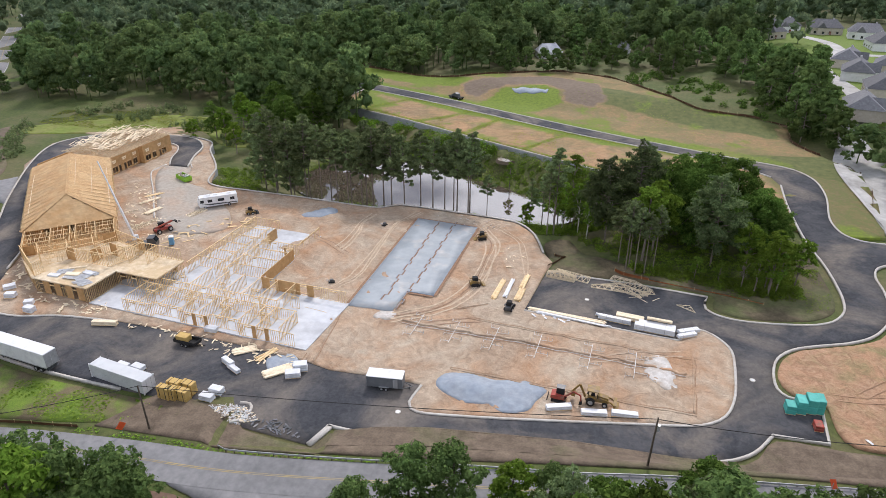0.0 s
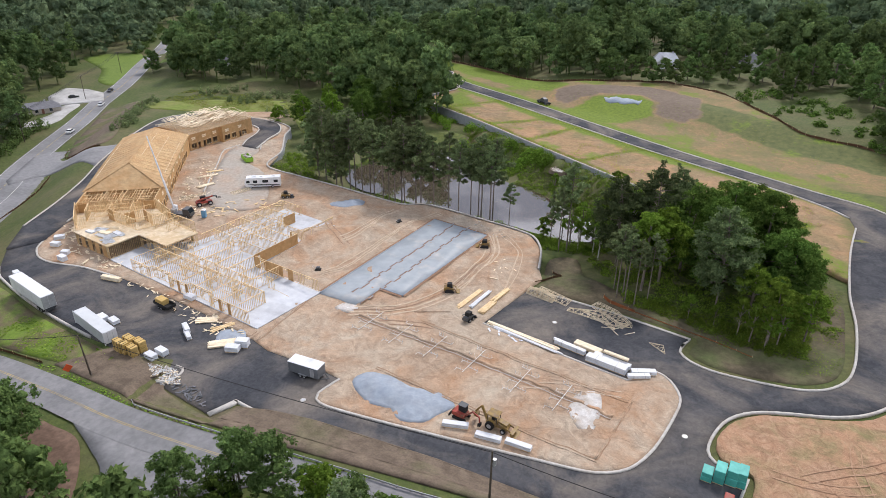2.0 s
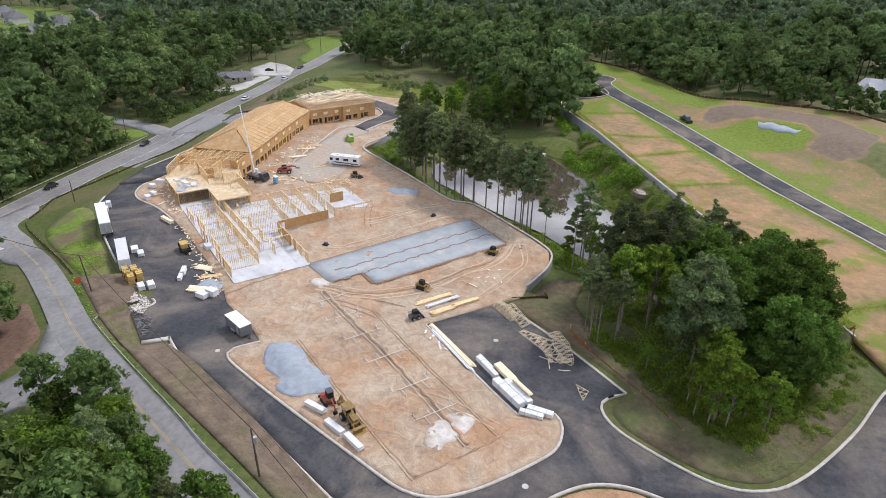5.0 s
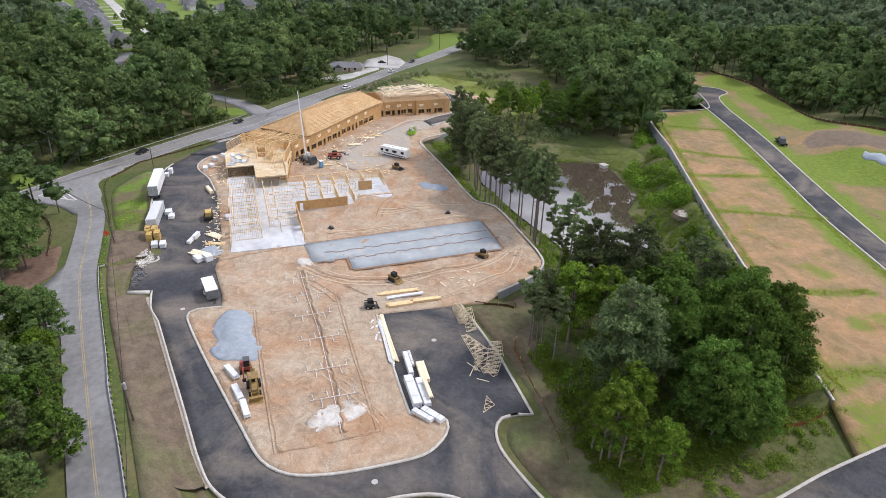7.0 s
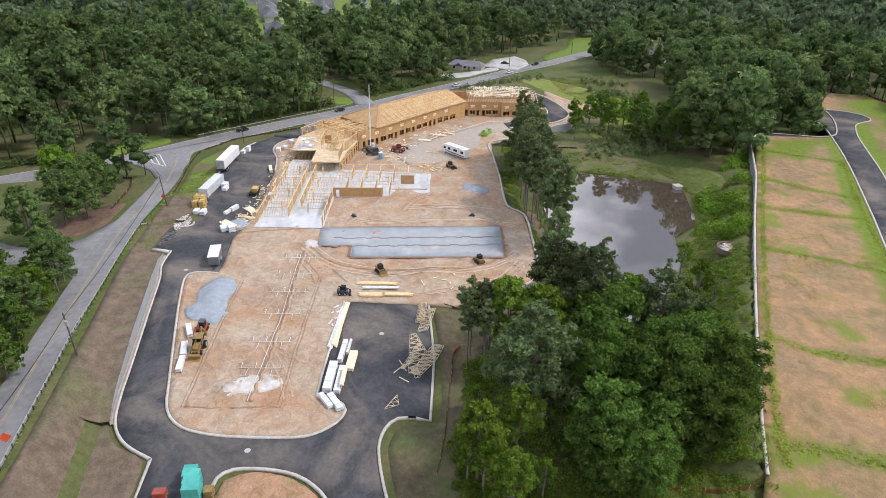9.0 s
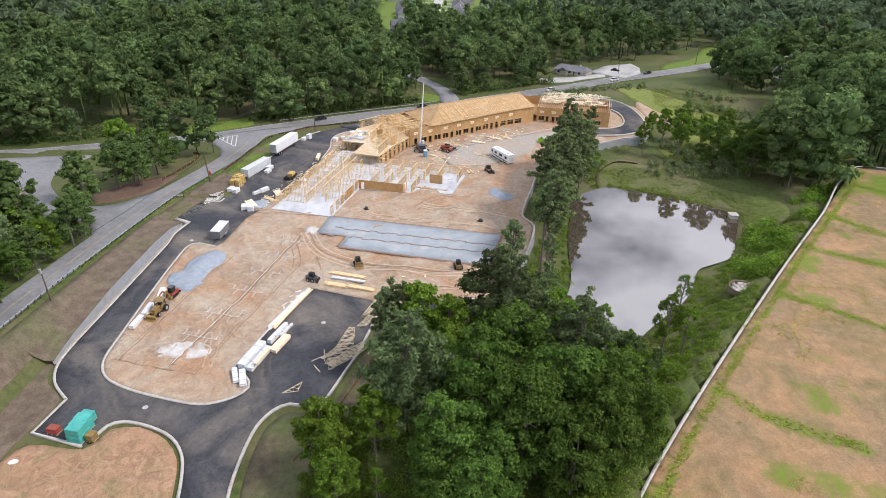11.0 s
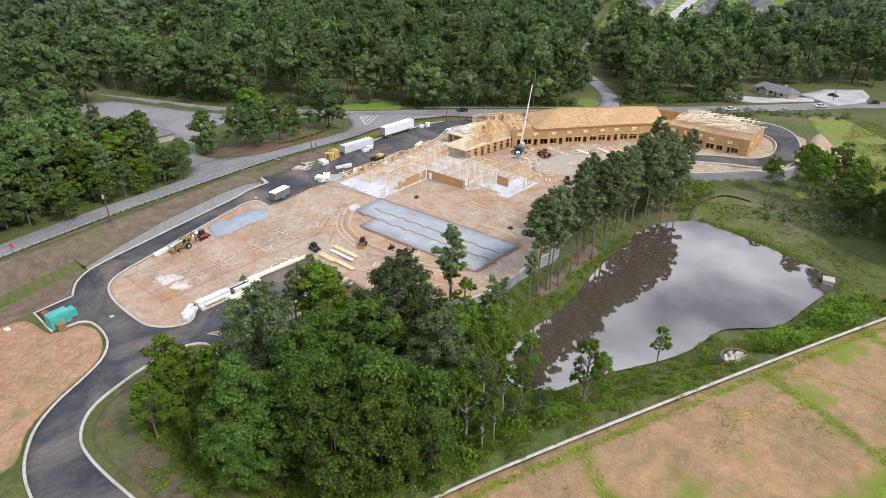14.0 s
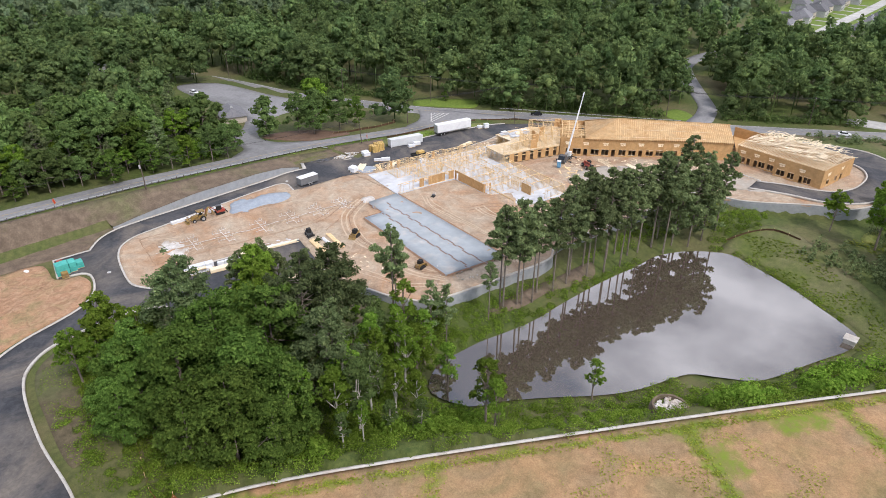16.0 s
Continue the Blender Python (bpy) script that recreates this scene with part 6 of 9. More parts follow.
stud_wall(mid, FM, (-58, 0.8), (-58, 8.0), 0, 3.1); stud_wall(mid, FM, (-46, 8.8), (-46, 16.6), 0, 3.1)
bm = bmesh.new()
prism(bm, [(-65.4, 0.2), (-50.7, 0.2), (-50.7, 8.3), (-40.0, 8.3), (-40.0, 17.3), (-51, 18.4), (-61.3, 20.8), (-75.6, 6.6)], 3.12, 3.40)
dk = part("floor_deck", bm, surface("deck_board", (0.55, 0.41, 0.24), (0.68, 0.53, 0.34), 0.8, rough=0.8, patch=(0.72, 0.62, 0.46), patch_scale=0.2, patch_at=0.56, bump=0.1), mid, "golden plywood floor deck"); dk.matrix_basis = FM
UPPER = [((-75.4, 6.8), (-65.2, 0.9)), ((-65, 9.5), (-53.5, 9.5)), ((-53.5, 9.5), (-51, 17.8)), ((-51, 17.8), (-61.2, 20.4)), ((-65.2, 0.9), (-65, 3.2)), ((-70, 7.5), (-62.5, 16)), ((-67.5, 6.0), (-60, 14.5)),
         ((-72.5, 8.8), (-68, 5.2)), ((-68, 12.6), (-64.5, 9.5)), ((-64.5, 16.5), (-60, 12.5)), ((-60, 12.5), (-58.5, 17.5)), ((-58.5, 10), (-57.5, 14.5)), ((-57.5, 14.5), (-52.5, 13.5)), ((-50.8, 16.9), (-40.3, 16.9)), ((-50.8, 12.5), (-50.8, 16.9)), ((-46.5, 13.2), (-46.5, 16.9))]
for i, (a, b) in enumerate(UPPER):
    stud_wall(mid, FM, a, b, 3.4, 3.0, gaps=((1.2, 2.1),) if i % 3 == 0 else (), sheet=((0.0, 2.4),) if i in (0, 1, 3, 11, 12) else ())
for s in range(12):
    x0 = -72 + s * 1.6
    bm = bmesh.new()
    beam(bm, (x0, 8.5 + (s % 5) * 0.6, 6.46), (x0 + 4.5, 5.5 + (s % 4) * 2.0, 6.50), 0.1, 0.05)
    part("loose_joist", bm, lumber, mid).matrix_basis = FM

# white sheets and bundles lying on the deck
for x, y, l, w, a in ((-56.5, 3.4, 5.2, 2.6, 6), (-53.4, 2.0, 3.6, 2.4, -12), (-60.6, 4.6, 3.4, 2.2, 24), (-55.0, 5.8, 4.2, 1.6, -4)):
    bm = bmesh.new()
    rows_q = [[bm.verts.new((l * (i / 8 - 0.5) + rng.uniform(-0.2, 0.2), w * (j / 4 - 0.5) + rng.uniform(-0.2, 0.2), 0.03 + rng.uniform(0, 0.22))) for j in range(5)] for i in range(9)]
    for i in range(8):
        for j in range(4):
            bm.faces.new((rows_q[i][j], rows_q[i + 1][j], rows_q[i + 1][j + 1], rows_q[i][j + 1]))
    bmesh.ops.solidify(bm, geom=bm.faces[:], thickness=0.02)
    e = thing("plastic_sheet", "crumpled white plastic sheet lying on the floor deck", "sheet", FM @ pose(x, y, 3.42, 0, 0, a), "sheets on the deck")
    part("sheet", bm, wrap, e)
for x, y, l, w, h, a in ((-58, 4.0, 3.2, 1.3, 0.35, 12), (-55.3, 5.6, 2.6, 1.2, 0.25, -8), (-61.5, 2.4, 2.5, 1.1, 0.3, 4), (-59.5, 6.8, 3.6, 0.5, 0.2, 30)):
    e = thing("board_stack", "pale bundle of boards lying on the floor deck", "boards", FM @ pose(x, y, 3.41, 0, 0, a), "bundles on the deck")
    for k in range(4):
        bm = bmesh.new()
        box(bm, -l / 2, -w / 2, k * h / 4, l / 2, w / 2, (k + 1) * h / 4 - 0.003, pose(0.03 * (k % 2), 0.02 * k, 0, 0, 0, k * 1.5))
        part("board", bm, wrap if l < 3 else pale_lumber, e)


# ---- the long sheathed wing with its roof ----


def side_frame(a, b, z=0.0):
    """Axes of a wall: x from a to b, y to its left."""
    a, b = Vector(a), Vector(b)
    ang = math.atan2(b.y - a.y, b.x - a.x)
    return Matrix.Translation((a.x, a.y, z)) @ Matrix.Rotation(ang, 4, "Z"), (b - a).length


def boarded_wall(parent, a, b, z0, z1, holes, upper=True):
    m, L = side_frame(a, b)
    w = thing("sheathed_wall", "", "", m)
    w.parent = parent
    level = z1 if callable(z1) else lambda d: z1
    cut = sorted({0.0, L, *[q for h in holes for q in h[:2]], *[q for q in np.arange(2.44, L - 1, 2.44) if not any(h[0] - 0.3 < q < h[1] + 0.3 for h in holes)]})
    for x0, x1 in zip(cut, cut[1:]):
        inn = [h for h in holes if h[0] < (x0 + x1) / 2 < h[1]]
        top_ = level((x0 + x1) / 2)
        for a0, a1 in ([(z0, inn[0][2]), (inn[0][3], top_)] if inn else [(z0, top_)]):
            if x1 - x0 > 0.02 and a1 - a0 > 0.02:
                part("sheathing_board", box(bmesh.new(), x0 + 0.004, 0, a0, x1 - 0.004, 0.16, a1), osb, w)
    for x0, x1, h0, h1 in holes:
        part("window_sill", box(bmesh.new(), x0 - 0.06, -0.03, h0 - 0.08, x1 + 0.06, 0.02, h0), pale_lumber, w)
        part("window_head", box(bmesh.new(), x0 - 0.06, -0.03, h1, x1 + 0.06, 0.02, h1 + 0.08), pale_lumber, w)
        if x1 - x0 > 1.5:
            f = bmesh.new()
            box(f, (x0 + x1) / 2 - 0.05, 0.02, h0, (x0 + x1) / 2 + 0.05, 0.1, h1)
            part("mullion", f, lumber, w)
    if upper:
        for x0, x1, h0, h1 in holes[::2]:
            c = (x0 + x1) / 2
            for q0, q1, q2, q3 in ((0.9, 0.9, 1.75, 1.35), (0.7, 0.2, 2.35, 1.85), (-0.3, 0.8, 2.25, 1.8)):
                part("pale_patch", box(bmesh.new(), c - q0, -0.02, level(c) - q2, c + q1, 0.0, level(c) - q3), pale_lumber, w, "pale strip where an upper window will be")
    return w


A0, A1 = Vector((-72.5 * K, 100.5 * K)), Vector((-95.7 * K, 136.2 * K))
ad = (A1 - A0).normalized()
an = Vector((ad.y, -ad.x))            # towards the courtyard
DEPTH = 15.3 * K
WA, WB = A0 - an * DEPTH, A1 - an * DEPTH
LA = (A1 - A0).length
long_wing = thing("sheathed_wing", "long two-storey wing boarded in orange-brown sheathing with an unfinished roof", "building")
ZE = 7.9
eave = lambda d: ZE - 1.5 * (1 - float(sstep(0.0, 0.9, d / LA)))   # the eaves drop towards the open end
zs = lambda s: 0.35 + 1.25 * float(sstep(0.1, 0.75, s / LA))
holes = []
s = 2.0
for w_ in (1.0, 2.2, 1.0, 2.2, 1.9, 1.0, 1.9, 1.9, 1.0, 1.9, 1.9, 1.0, 1.0, 2.0, 2.2, 2.6):
    base = zs(s)
    holes.append((s, s + w_ * 1.15, base + (0.1 if w_ == 1.0 else 0.65), base + 2.5))
    s += w_ * 1.15 + (0.95 if w_ != 1.0 else 1.2)
boarded_wall(long_wing, A0, A1, -0.4, eave, [h for h in holes if h[1] < LA - 0.3])
boarded_wall(long_wing, WB, WA, -0.6, lambda d: eave(LA - d), [(3 + 4.2 * i, 4.8 + 4.2 * i, 2.3, 3.8) for i in range(11)], False)
m, L = side_frame(WA, A0)
bm = bmesh.new(); box(bm, 0, 0, -0.3, L, 0.16, 3.4); box(bm, L - 3.0, 0, 3.4, L, 0.16, 6.0); box(bm, 0, 0, 3.4, 2.5, 0.16, 6.0)
part("sheathed_wall", bm, osb, long_wing).matrix_basis = m
m, L = side_frame(A1, WB)
bm = bmesh.new(); box(bm, 0, 0, -0.3, L, 0.16, ZE)
part("sheathed_wall", bm, osb, long_wing).matrix_basis = m
RM, _ = side_frame(A0, A1)            # x along the wing, -y towards the courtyard, +y away
ZR, MID = 10.9, DEPTH / 2
bm = bmesh.new()
box(bm, 0.2, 0.2, 3.2, LA - 0.2, DEPTH - 0.2, 3.4)
part("upper_floor", bm, osb, long_wing).matrix_basis = RM
HIP0, HIP = 8.6, MID                  # where the roof begins, and how far its hipped end reaches
rise = math.hypot(ZR - ZE, MID + 0.5)


def roof_base(side_, d):
    """Axes of the roof plane over the place d along the wing: x along the eaves, y up the slope."""
    lean_ = Matrix.Rotation(math.atan2(ZR - eave(d), MID + 0.5), 4, "X") @ Matrix.Diagonal((1, math.hypot(ZR - eave(d), MID + 0.5) / rise, 1, 1))
    if side_ == 0:
        return Matrix.Translation((d, -0.5, eave(d) - 0.05)) @ lean_
    return Matrix.Translation((d, DEPTH + 0.5, eave(d) - 0.05)) @ Matrix.Rotation(math.pi, 4, "Z") @ lean_


for side_ in (0, 1):
    roof = thing("roof_deck", "", "", RM)
    roof.parent = long_wing
    rows_n, cols_n = round(rise / 1.22), round(LA / 2.44)
    wide_ = LA / cols_n
    share = bpy.data.meshes.new("roof_board")
    sheet = box(bmesh.new(), -wide_ / 2 + 0.006, 0.006, 0, wide_ / 2 - 0.006, rise / rows_n * 1.012, 0.03)
    sheet.to_mesh(share); sheet.free()
    share.materials.append(osb_roof)
    for r_ in range(rows_n):
        for c_ in range(cols_n):
            d_ = (c_ + 0.5) * wide_
            y0_, y1_ = r_ * rise / rows_n, (r_ + 1) * rise / rows_n
            reach = lambda y_: HIP0 - 0.5 + (HIP + 0.5) * y_ / rise - d_      # where the hip cuts this row, from the board's middle
            if reach(y0_) > wide_ / 2 - 0.1:
                continue
            if reach(y1_) > -wide_ / 2:
                lo_, hi_ = max(reach(y0_), -wide_ / 2), min(reach(y1_), wide_ / 2)
                top_y = y1_ if reach(y1_) <= wide_ / 2 else y0_ + (y1_ - y0_) * (wide_ / 2 - reach(y0_)) / (reach(y1_) - reach(y0_))
                ring_ = [(lo_, y0_), (wide_ / 2 - 0.01, y0_), (wide_ / 2 - 0.01, top_y)]
                if reach(y1_) < wide_ / 2 - 0.05:
                    ring_.append((reach(y1_), y1_))
                if reach(y0_) < -wide_ / 2:
                    ring_.append((-wide_ / 2, y0_ + (y1_ - y0_) * (-wide_ / 2 - reach(y0_)) / (reach(y1_) - reach(y0_))))
                if side_:
                    ring_ = [(-q, w) for q, w in ring_[::-1]]
                part("roof_board", prism(bmesh.new(), ring_, 0.0, 0.03), osb_roof, roof).matrix_basis = roof_base(side_, d_)
                continue
            o = new("roof_board", share)
            o.parent = roof
            o.matrix_basis = roof_base(side_, d_) @ pose(0, r_ * rise / rows_n, 0.002 * ((c_ + r_) % 2))
    bm = bmesh.new()
    for i in range(int(LA / 0.61)):
        d_ = i * 0.61 + 0.3
        top_ = min(rise, (d_ - HIP0) / HIP * rise)
        if top_ > 0.4:
            box(bm, -0.025, -0.35, -0.16, 0.025, top_, 0.05 if side_ == 0 and d_ > LA * 0.3 else -0.005, roof_base(side_, d_))
    o = part("rafter", bm, lumber, roof); tagged(o, kind="stuff")
    for i in range(3 if side_ == 0 else 1):
        bm = bmesh.new()
        y_ = rise * (0.12 + 0.36 * i)
        d0_, d1_ = LA * (0.30 + 0.09 * (i % 3)), LA * (0.84 + 0.03 * (i % 4))
        for k_ in range(8):
            p_, q_ = (roof_base(side_, d0_ + (d1_ - d0_) * (k_ + e_) / 8) @ Vector((0, y_, 0.075)) for e_ in (0, 1))
            beam(bm, p_, q_, 0.09, 0.04)
        part("batten", bm, pale_lumber, roof)

for y_ in (-0.5, DEPTH + 0.5):
    bm = bmesh.new()
    beam(bm, (HIP0 - 0.5, y_, eave(HIP0) + 0.02), (HIP0 + HIP, MID, ZR + 0.02), 0.7, 0.06)
    part("hip_cap", bm, osb_roof, long_wing).matrix_basis = RM
bm = bmesh.new()
beam(bm, (HIP0 + HIP - 0.2, MID, ZR + 0.03), (LA + 0.2, MID, ZR + 0.03), 0.5, 0.05)
part("ridge_cap", bm, osb_roof, long_wing).matrix_basis = RM
# hipped end of the roof, and open walls in front that reach up to it
hip_end = thing("hip_deck", "", "", RM)
hip_end.parent = long_wing
ZH = eave(HIP0) - 0.15
hip_run = math.hypot(HIP + 0.5, ZR - ZH)
hip_base = Matrix.Translation((HIP0 - 0.5, 0, ZH)) @ Matrix.Rotation(-math.atan2(ZR - ZH, HIP + 0.5), 4, "Y")
hip_rows = round(hip_run / 1.22)
for r_ in range(hip_rows):
    x0_, x1_ = r_ * hip_run / hip_rows, (r_ + 1) * hip_run / hip_rows - 0.012
    half0, half1 = (MID + 0.5) * (1 - x0_ / hip_run), (MID + 0.5) * (1 - x1_ / hip_run)
    cuts = np.arange(-math.ceil(half0 / 2.44) * 2.44 + 1.22 * (r_ % 2), half0 + 2.4, 2.44)
    for c0, c1 in zip(cuts, cuts[1:]):
        edge_ = [(x0_, max(c0, -half0)), (x0_, min(c1, half0) - 0.012), (x1_, max(min(c1, half1) - 0.012, -half1)), (x1_, min(max(c0, -half1), half1))]
        if edge_[1][1] - edge_[0][1] < 0.25:
            continue
        if edge_[2][1] - edge_[3][1] < 0.05:
            edge_ = edge_[:3]
        part("roof_board", prism(bmesh.new(), [(q, w + MID) for q, w in edge_], 0.0, 0.03), osb_roof, hip_end).matrix_basis = hip_base
for y0_, y1_ in ((0.0, 4.2), (5.4, 8.8), (10.4, 14.2), (15.4, DEPTH)):
    part("sheathing_board", box(bmesh.new(), HIP0 + 0.6, y0_, 3.4, HIP0 + 0.72, y1_, ZH - 0.1), osb, long_wing).matrix_basis = RM
for k_, (xx, y0_, y1_, h_) in enumerate(((8.2, 0.4, DEPTH - 0.4, 3.0), (6.8, 0.4, 8.2, 3.0), (5.6, 9.4, DEPTH - 0.4, 3.0), (4.6, 0.3, 6.8, 3.0), (2.8, 8.0, DEPTH - 0.3, 3.1), (2.4, 1.0, 7.2, 2.9), (0.5, 1.2, 9.0, 3.1), (0.4, 10.6, DEPTH - 0.6, 3.1))):
    stud_wall(mid, RM, (xx, y0_), (xx, y1_), 3.4, h_, gaps=((2.0, 3.0),) if k_ % 2 else ())
for k_, yy in enumerate((0.35, 4.4, 8.6, 9.8, 13.8, DEPTH - 0.35)):
    stud_wall(mid, RM, (-0.6 - 0.5 * (k_ % 2), yy), (8.4, yy), 3.4, 2.9 + 0.1 * (k_ % 3), sheet=((1.2, 8.4),) if k_ in (0, 5) else ((3.0, 5.0),) if k_ == 3 else ())
bm = bmesh.new()
for k_ in range(26):
    y_ = 0.5 + k_ * (DEPTH - 1) / 25
    beam(bm, (rng.uniform(-0.5, 2.0), y_, 6.35 + rng.uniform(-0.1, 0.1)), (rng.uniform(3.2, 8.6), y_ + rng.uniform(-0.5, 0.5), 6.5), 0.05, 0.14)
tagged(part("joist", bm, lumber, mid), kind="stuff").matrix_basis = RM

# ---- the end wing: boarded walls under bare trusses ----
B = [Vector(p) for p in plan((-96.4, 137.2), (-95.0, 147.4), (-93.6, 147.2), (-92.0, 158.2), (-106.5, 160.8), (-110.3, 131))]
end_wing = thing("sheathed_wing", "end wing boarded in orange-brown sheathing under rows of pale bare trusses", "building")
ZB = 7.4


def window_row(L, kinds, z):
    out, s = [], 0.9
    for w_, gap in kinds:
        if s + w_ > L - 0.4:
            break
        out.append((s, s + w_, z + (0.1 if w_ < 1.1 else 0.65), z + 2.5))
        s += w_ + gap
    return out


boarded_wall(end_wing, B[0], B[1], 0.6, ZB, window_row((B[1] - B[0]).length, ((2.0, 0.7), (1.0, 1.3), (1.0, 0.5), (1.9, 0.9), (1.8, 0.5), (0.9, 0.5)), 1.6))
boarded_wall(end_wing, B[1], B[2], 0.6, ZB, [], False)
boarded_wall(end_wing, B[2], B[3], 0.6, ZB, window_row((B[3] - B[2]).length, ((2.4, 1.0), (1.8, 1.6), (0.9, 0.5), (2.0, 1.0)), 1.6))
boarded_wall(end_wing, B[3], B[4], 0.6, ZB, [(3.0, 4.6, 2.4, 3.9), (8, 9.6, 2.4, 3.9), (11.5, 12.5, 1.7, 3.8)])
boarded_wall(end_wing, B[4], B[5], 0.4, ZB, [(3 + 4 * i, 4.8 + 4 * i, 2.4, 3.9) for i in range(7)], False)
bm = bmesh.new()
prism(bm, [tuple(p) for p in (B[0], B[1], B[2], B[3], B[4], B[5])], 3.9, 4.1)
part("upper_floor", bm, osb, end_wing)
TM, TL = side_frame(B[0], B[3])
width = 14.6 * K
for i in range(int(TL / 0.66)):
    bm = bmesh.new()
    s = 0.3 + i * 0.66 + rng.uniform(-0.06, 0.06)
    lo = -0.9 if s < TL * 0.48 else -0.6
    pk = ZB + (1.45 if i % 9 else 1.8) + rng.uniform(-0.12, 0.12)
    w = width - 0.4 * (i % 3)
    beam(bm, (s, lo, ZB + 0.08), (s, w, ZB + 0.08), 0.05, 0.14)
    for k in range(6):
        y0, y1 = lo + (w - lo) * k / 6, lo + (w - lo) * (k + 1) / 6
        zt = lambda y: ZB + 0.3 + (pk - ZB - 0.3) * min(1.0, 2.6 * min((y - lo), (w - y)) / (w - lo))
        beam(bm, (s, y0, zt(y0)), (s, y1, zt(y1)), 0.05, 0.12)
        beam(bm, (s, y0, ZB + 0.1), (s, (y0 + y1) / 2, zt((y0 + y1) / 2)), 0.05, 0.09)
        beam(bm, (s, (y0 + y1) / 2, zt((y0 + y1) / 2)), (s, y1, ZB + 0.1), 0.05, 0.09)
    part("roof_truss", bm, pale_lumber, end_wing).matrix_basis = TM
bm = bmesh.new()
for i in range(260):
    x, y = rng.uniform(0.5, TL - 3), rng.uniform(0, width - 2)
    a = rng.choice((0.05, 1.5, 0.4)) + rng.normal(0, 0.08)
    l = rng.uniform(2.0, 4.5)
    z = ZB + 1.9 + rng.uniform(0.1, 0.35) * (1 - abs(y / width - 0.5))
    beam(bm, (x, y, z), (x + l * math.cos(a), min(y + l * math.sin(a), width), z + 0.02), 0.24, 0.05)
part("brace", bm, pale_lumber, end_wing, "pale temporary braces across the trusses").matrix_basis = TM
bm = bmesh.new()
beam(bm, (TL + 0.2, -0.5, ZB + 0.2), (TL + 0.2, width * 0.5, ZB + 2.3), 0.08, 0.2); beam(bm, (TL + 0.2, width * 0.5, ZB + 2.3), (TL + 0.2, width, ZB + 0.2), 0.08, 0.2)
part("gable_rafter", bm, pale_lumber, end_wing).matrix_basis = TM

# ---- bare pad with its plastic sheet, and the plumbing of the next wing ----
PAD = plan((-25.6, 87.6), (-19.6, 123.5), (-6.9, 120.4), (-12.3, 92.2), (-16.9, 93.1), (-18.2, 86.6))
pad = drape("pad", PAD, lambda x, y: 0 * x + 0.30, barrier, "level building pad under a grey vapour sheet with stone", "pad", 3.0, 0.0, 0.5)
V1, V2 = Vector(PAD[0]), Vector(PAD[1])
pu = (V2 - V1).normalized()
pv = Vector((pu.y, -pu.x))


def on_pad(s, t):
    q = V1 + pu * s * K + pv * t * K
    return q.x, q.y


for t0, s0, s1 in ((4.6, 3, 36), (8.0, 1, 36)):
    pts, s, k = [], s0, 0
    while s < s1:
        j_ = 0.35 * (k % 2) + rng.uniform(-0.12, 0.12)
        g_ = rng.uniform(1.0, 2.4)
        pts += [on_pad(s, t0 + j_), on_pad(s + g_, t0 + j_)]
        s, k = s + g_ + 0.1, k + 1
    strip("footing_trench", pts, -0.16, 0.16, lambda x, y: 0 * x + 0.30, trench_earth, "narrow brown stepped trench across the pad", "trench", 0.02)
    strip("trench_berm", pts, 0.17, 0.3, lambda x, y: 0 * x + 0.30, crushed, "low ridge of stone beside the trench", "trench", -0.1, 0.16)
for a, b in zip(PAD, PAD[1:]):
    if b != PAD[5] and a != PAD[4]:
        l = smooth([a, b], 2)
        strip("edge_trench", l, 0.05, 0.75, lambda x, y: 0 * x + 0.2, trench_earth, "brown footing trench round the pad", "trench", 0.08)
        strip("edge_form", l, -0.1, 0.06, lambda x, y: 0 * x + 0.2, crushed, "edge of the pad's stone bed", "trench", 0.0, 0.2)
for pts in (((-28.2, 73.9), (-28.9, 70.4)), ((-26.5, 72.0), (-26.0, 88.0)), ((27.2, 79.2), (10, 82.9), (-6.2, 86.6)), ((24.7, 67.2), (8, 70.2), (-7.3, 73.3)), ((24.7, 67.2), (27.2, 79.2)), ((-8.4, 88.4), (-3, 90.6))):
    l = smooth(plan(*pts), 1.5)
    strip("footing_trench", [(x + rng.uniform(-0.12, 0.12), y + rng.uniform(-0.12, 0.12)) for x, y in l], -0.10, 0.10, dirt_z, dug_clay, "narrow dark footing trench in the clay", "trench", 0.05)
    strip("spoil_ridge", l, 0.25, 0.6, dirt_z, clay, "low ridge of dug clay beside a trench", "earth", -0.02, 0.09)
l = smooth(plan((-16, 83.5), (-7.7, 81.9), (4.9, 79.7), (12.3, 78.0), (18.4, 76.6), (25, 75.0)), 1.5)
strip("pipe_trench", [(x + rng.uniform(-0.2, 0.2), y + rng.uniform(-0.2, 0.2)) for x, y in l], -0.42, 0.30, dirt_z, dug_clay, "brown pipe trench across the clay", "trench", 0.04)
strip("spoil_ridge", [(x + rng.uniform(-0.35, 0.35), y + rng.uniform(-0.35, 0.35)) for x, y in l], 0.45, 1.1, dirt_z, clay, "low ridge of dug clay beside a trench", "earth", 0.0, 0.18)


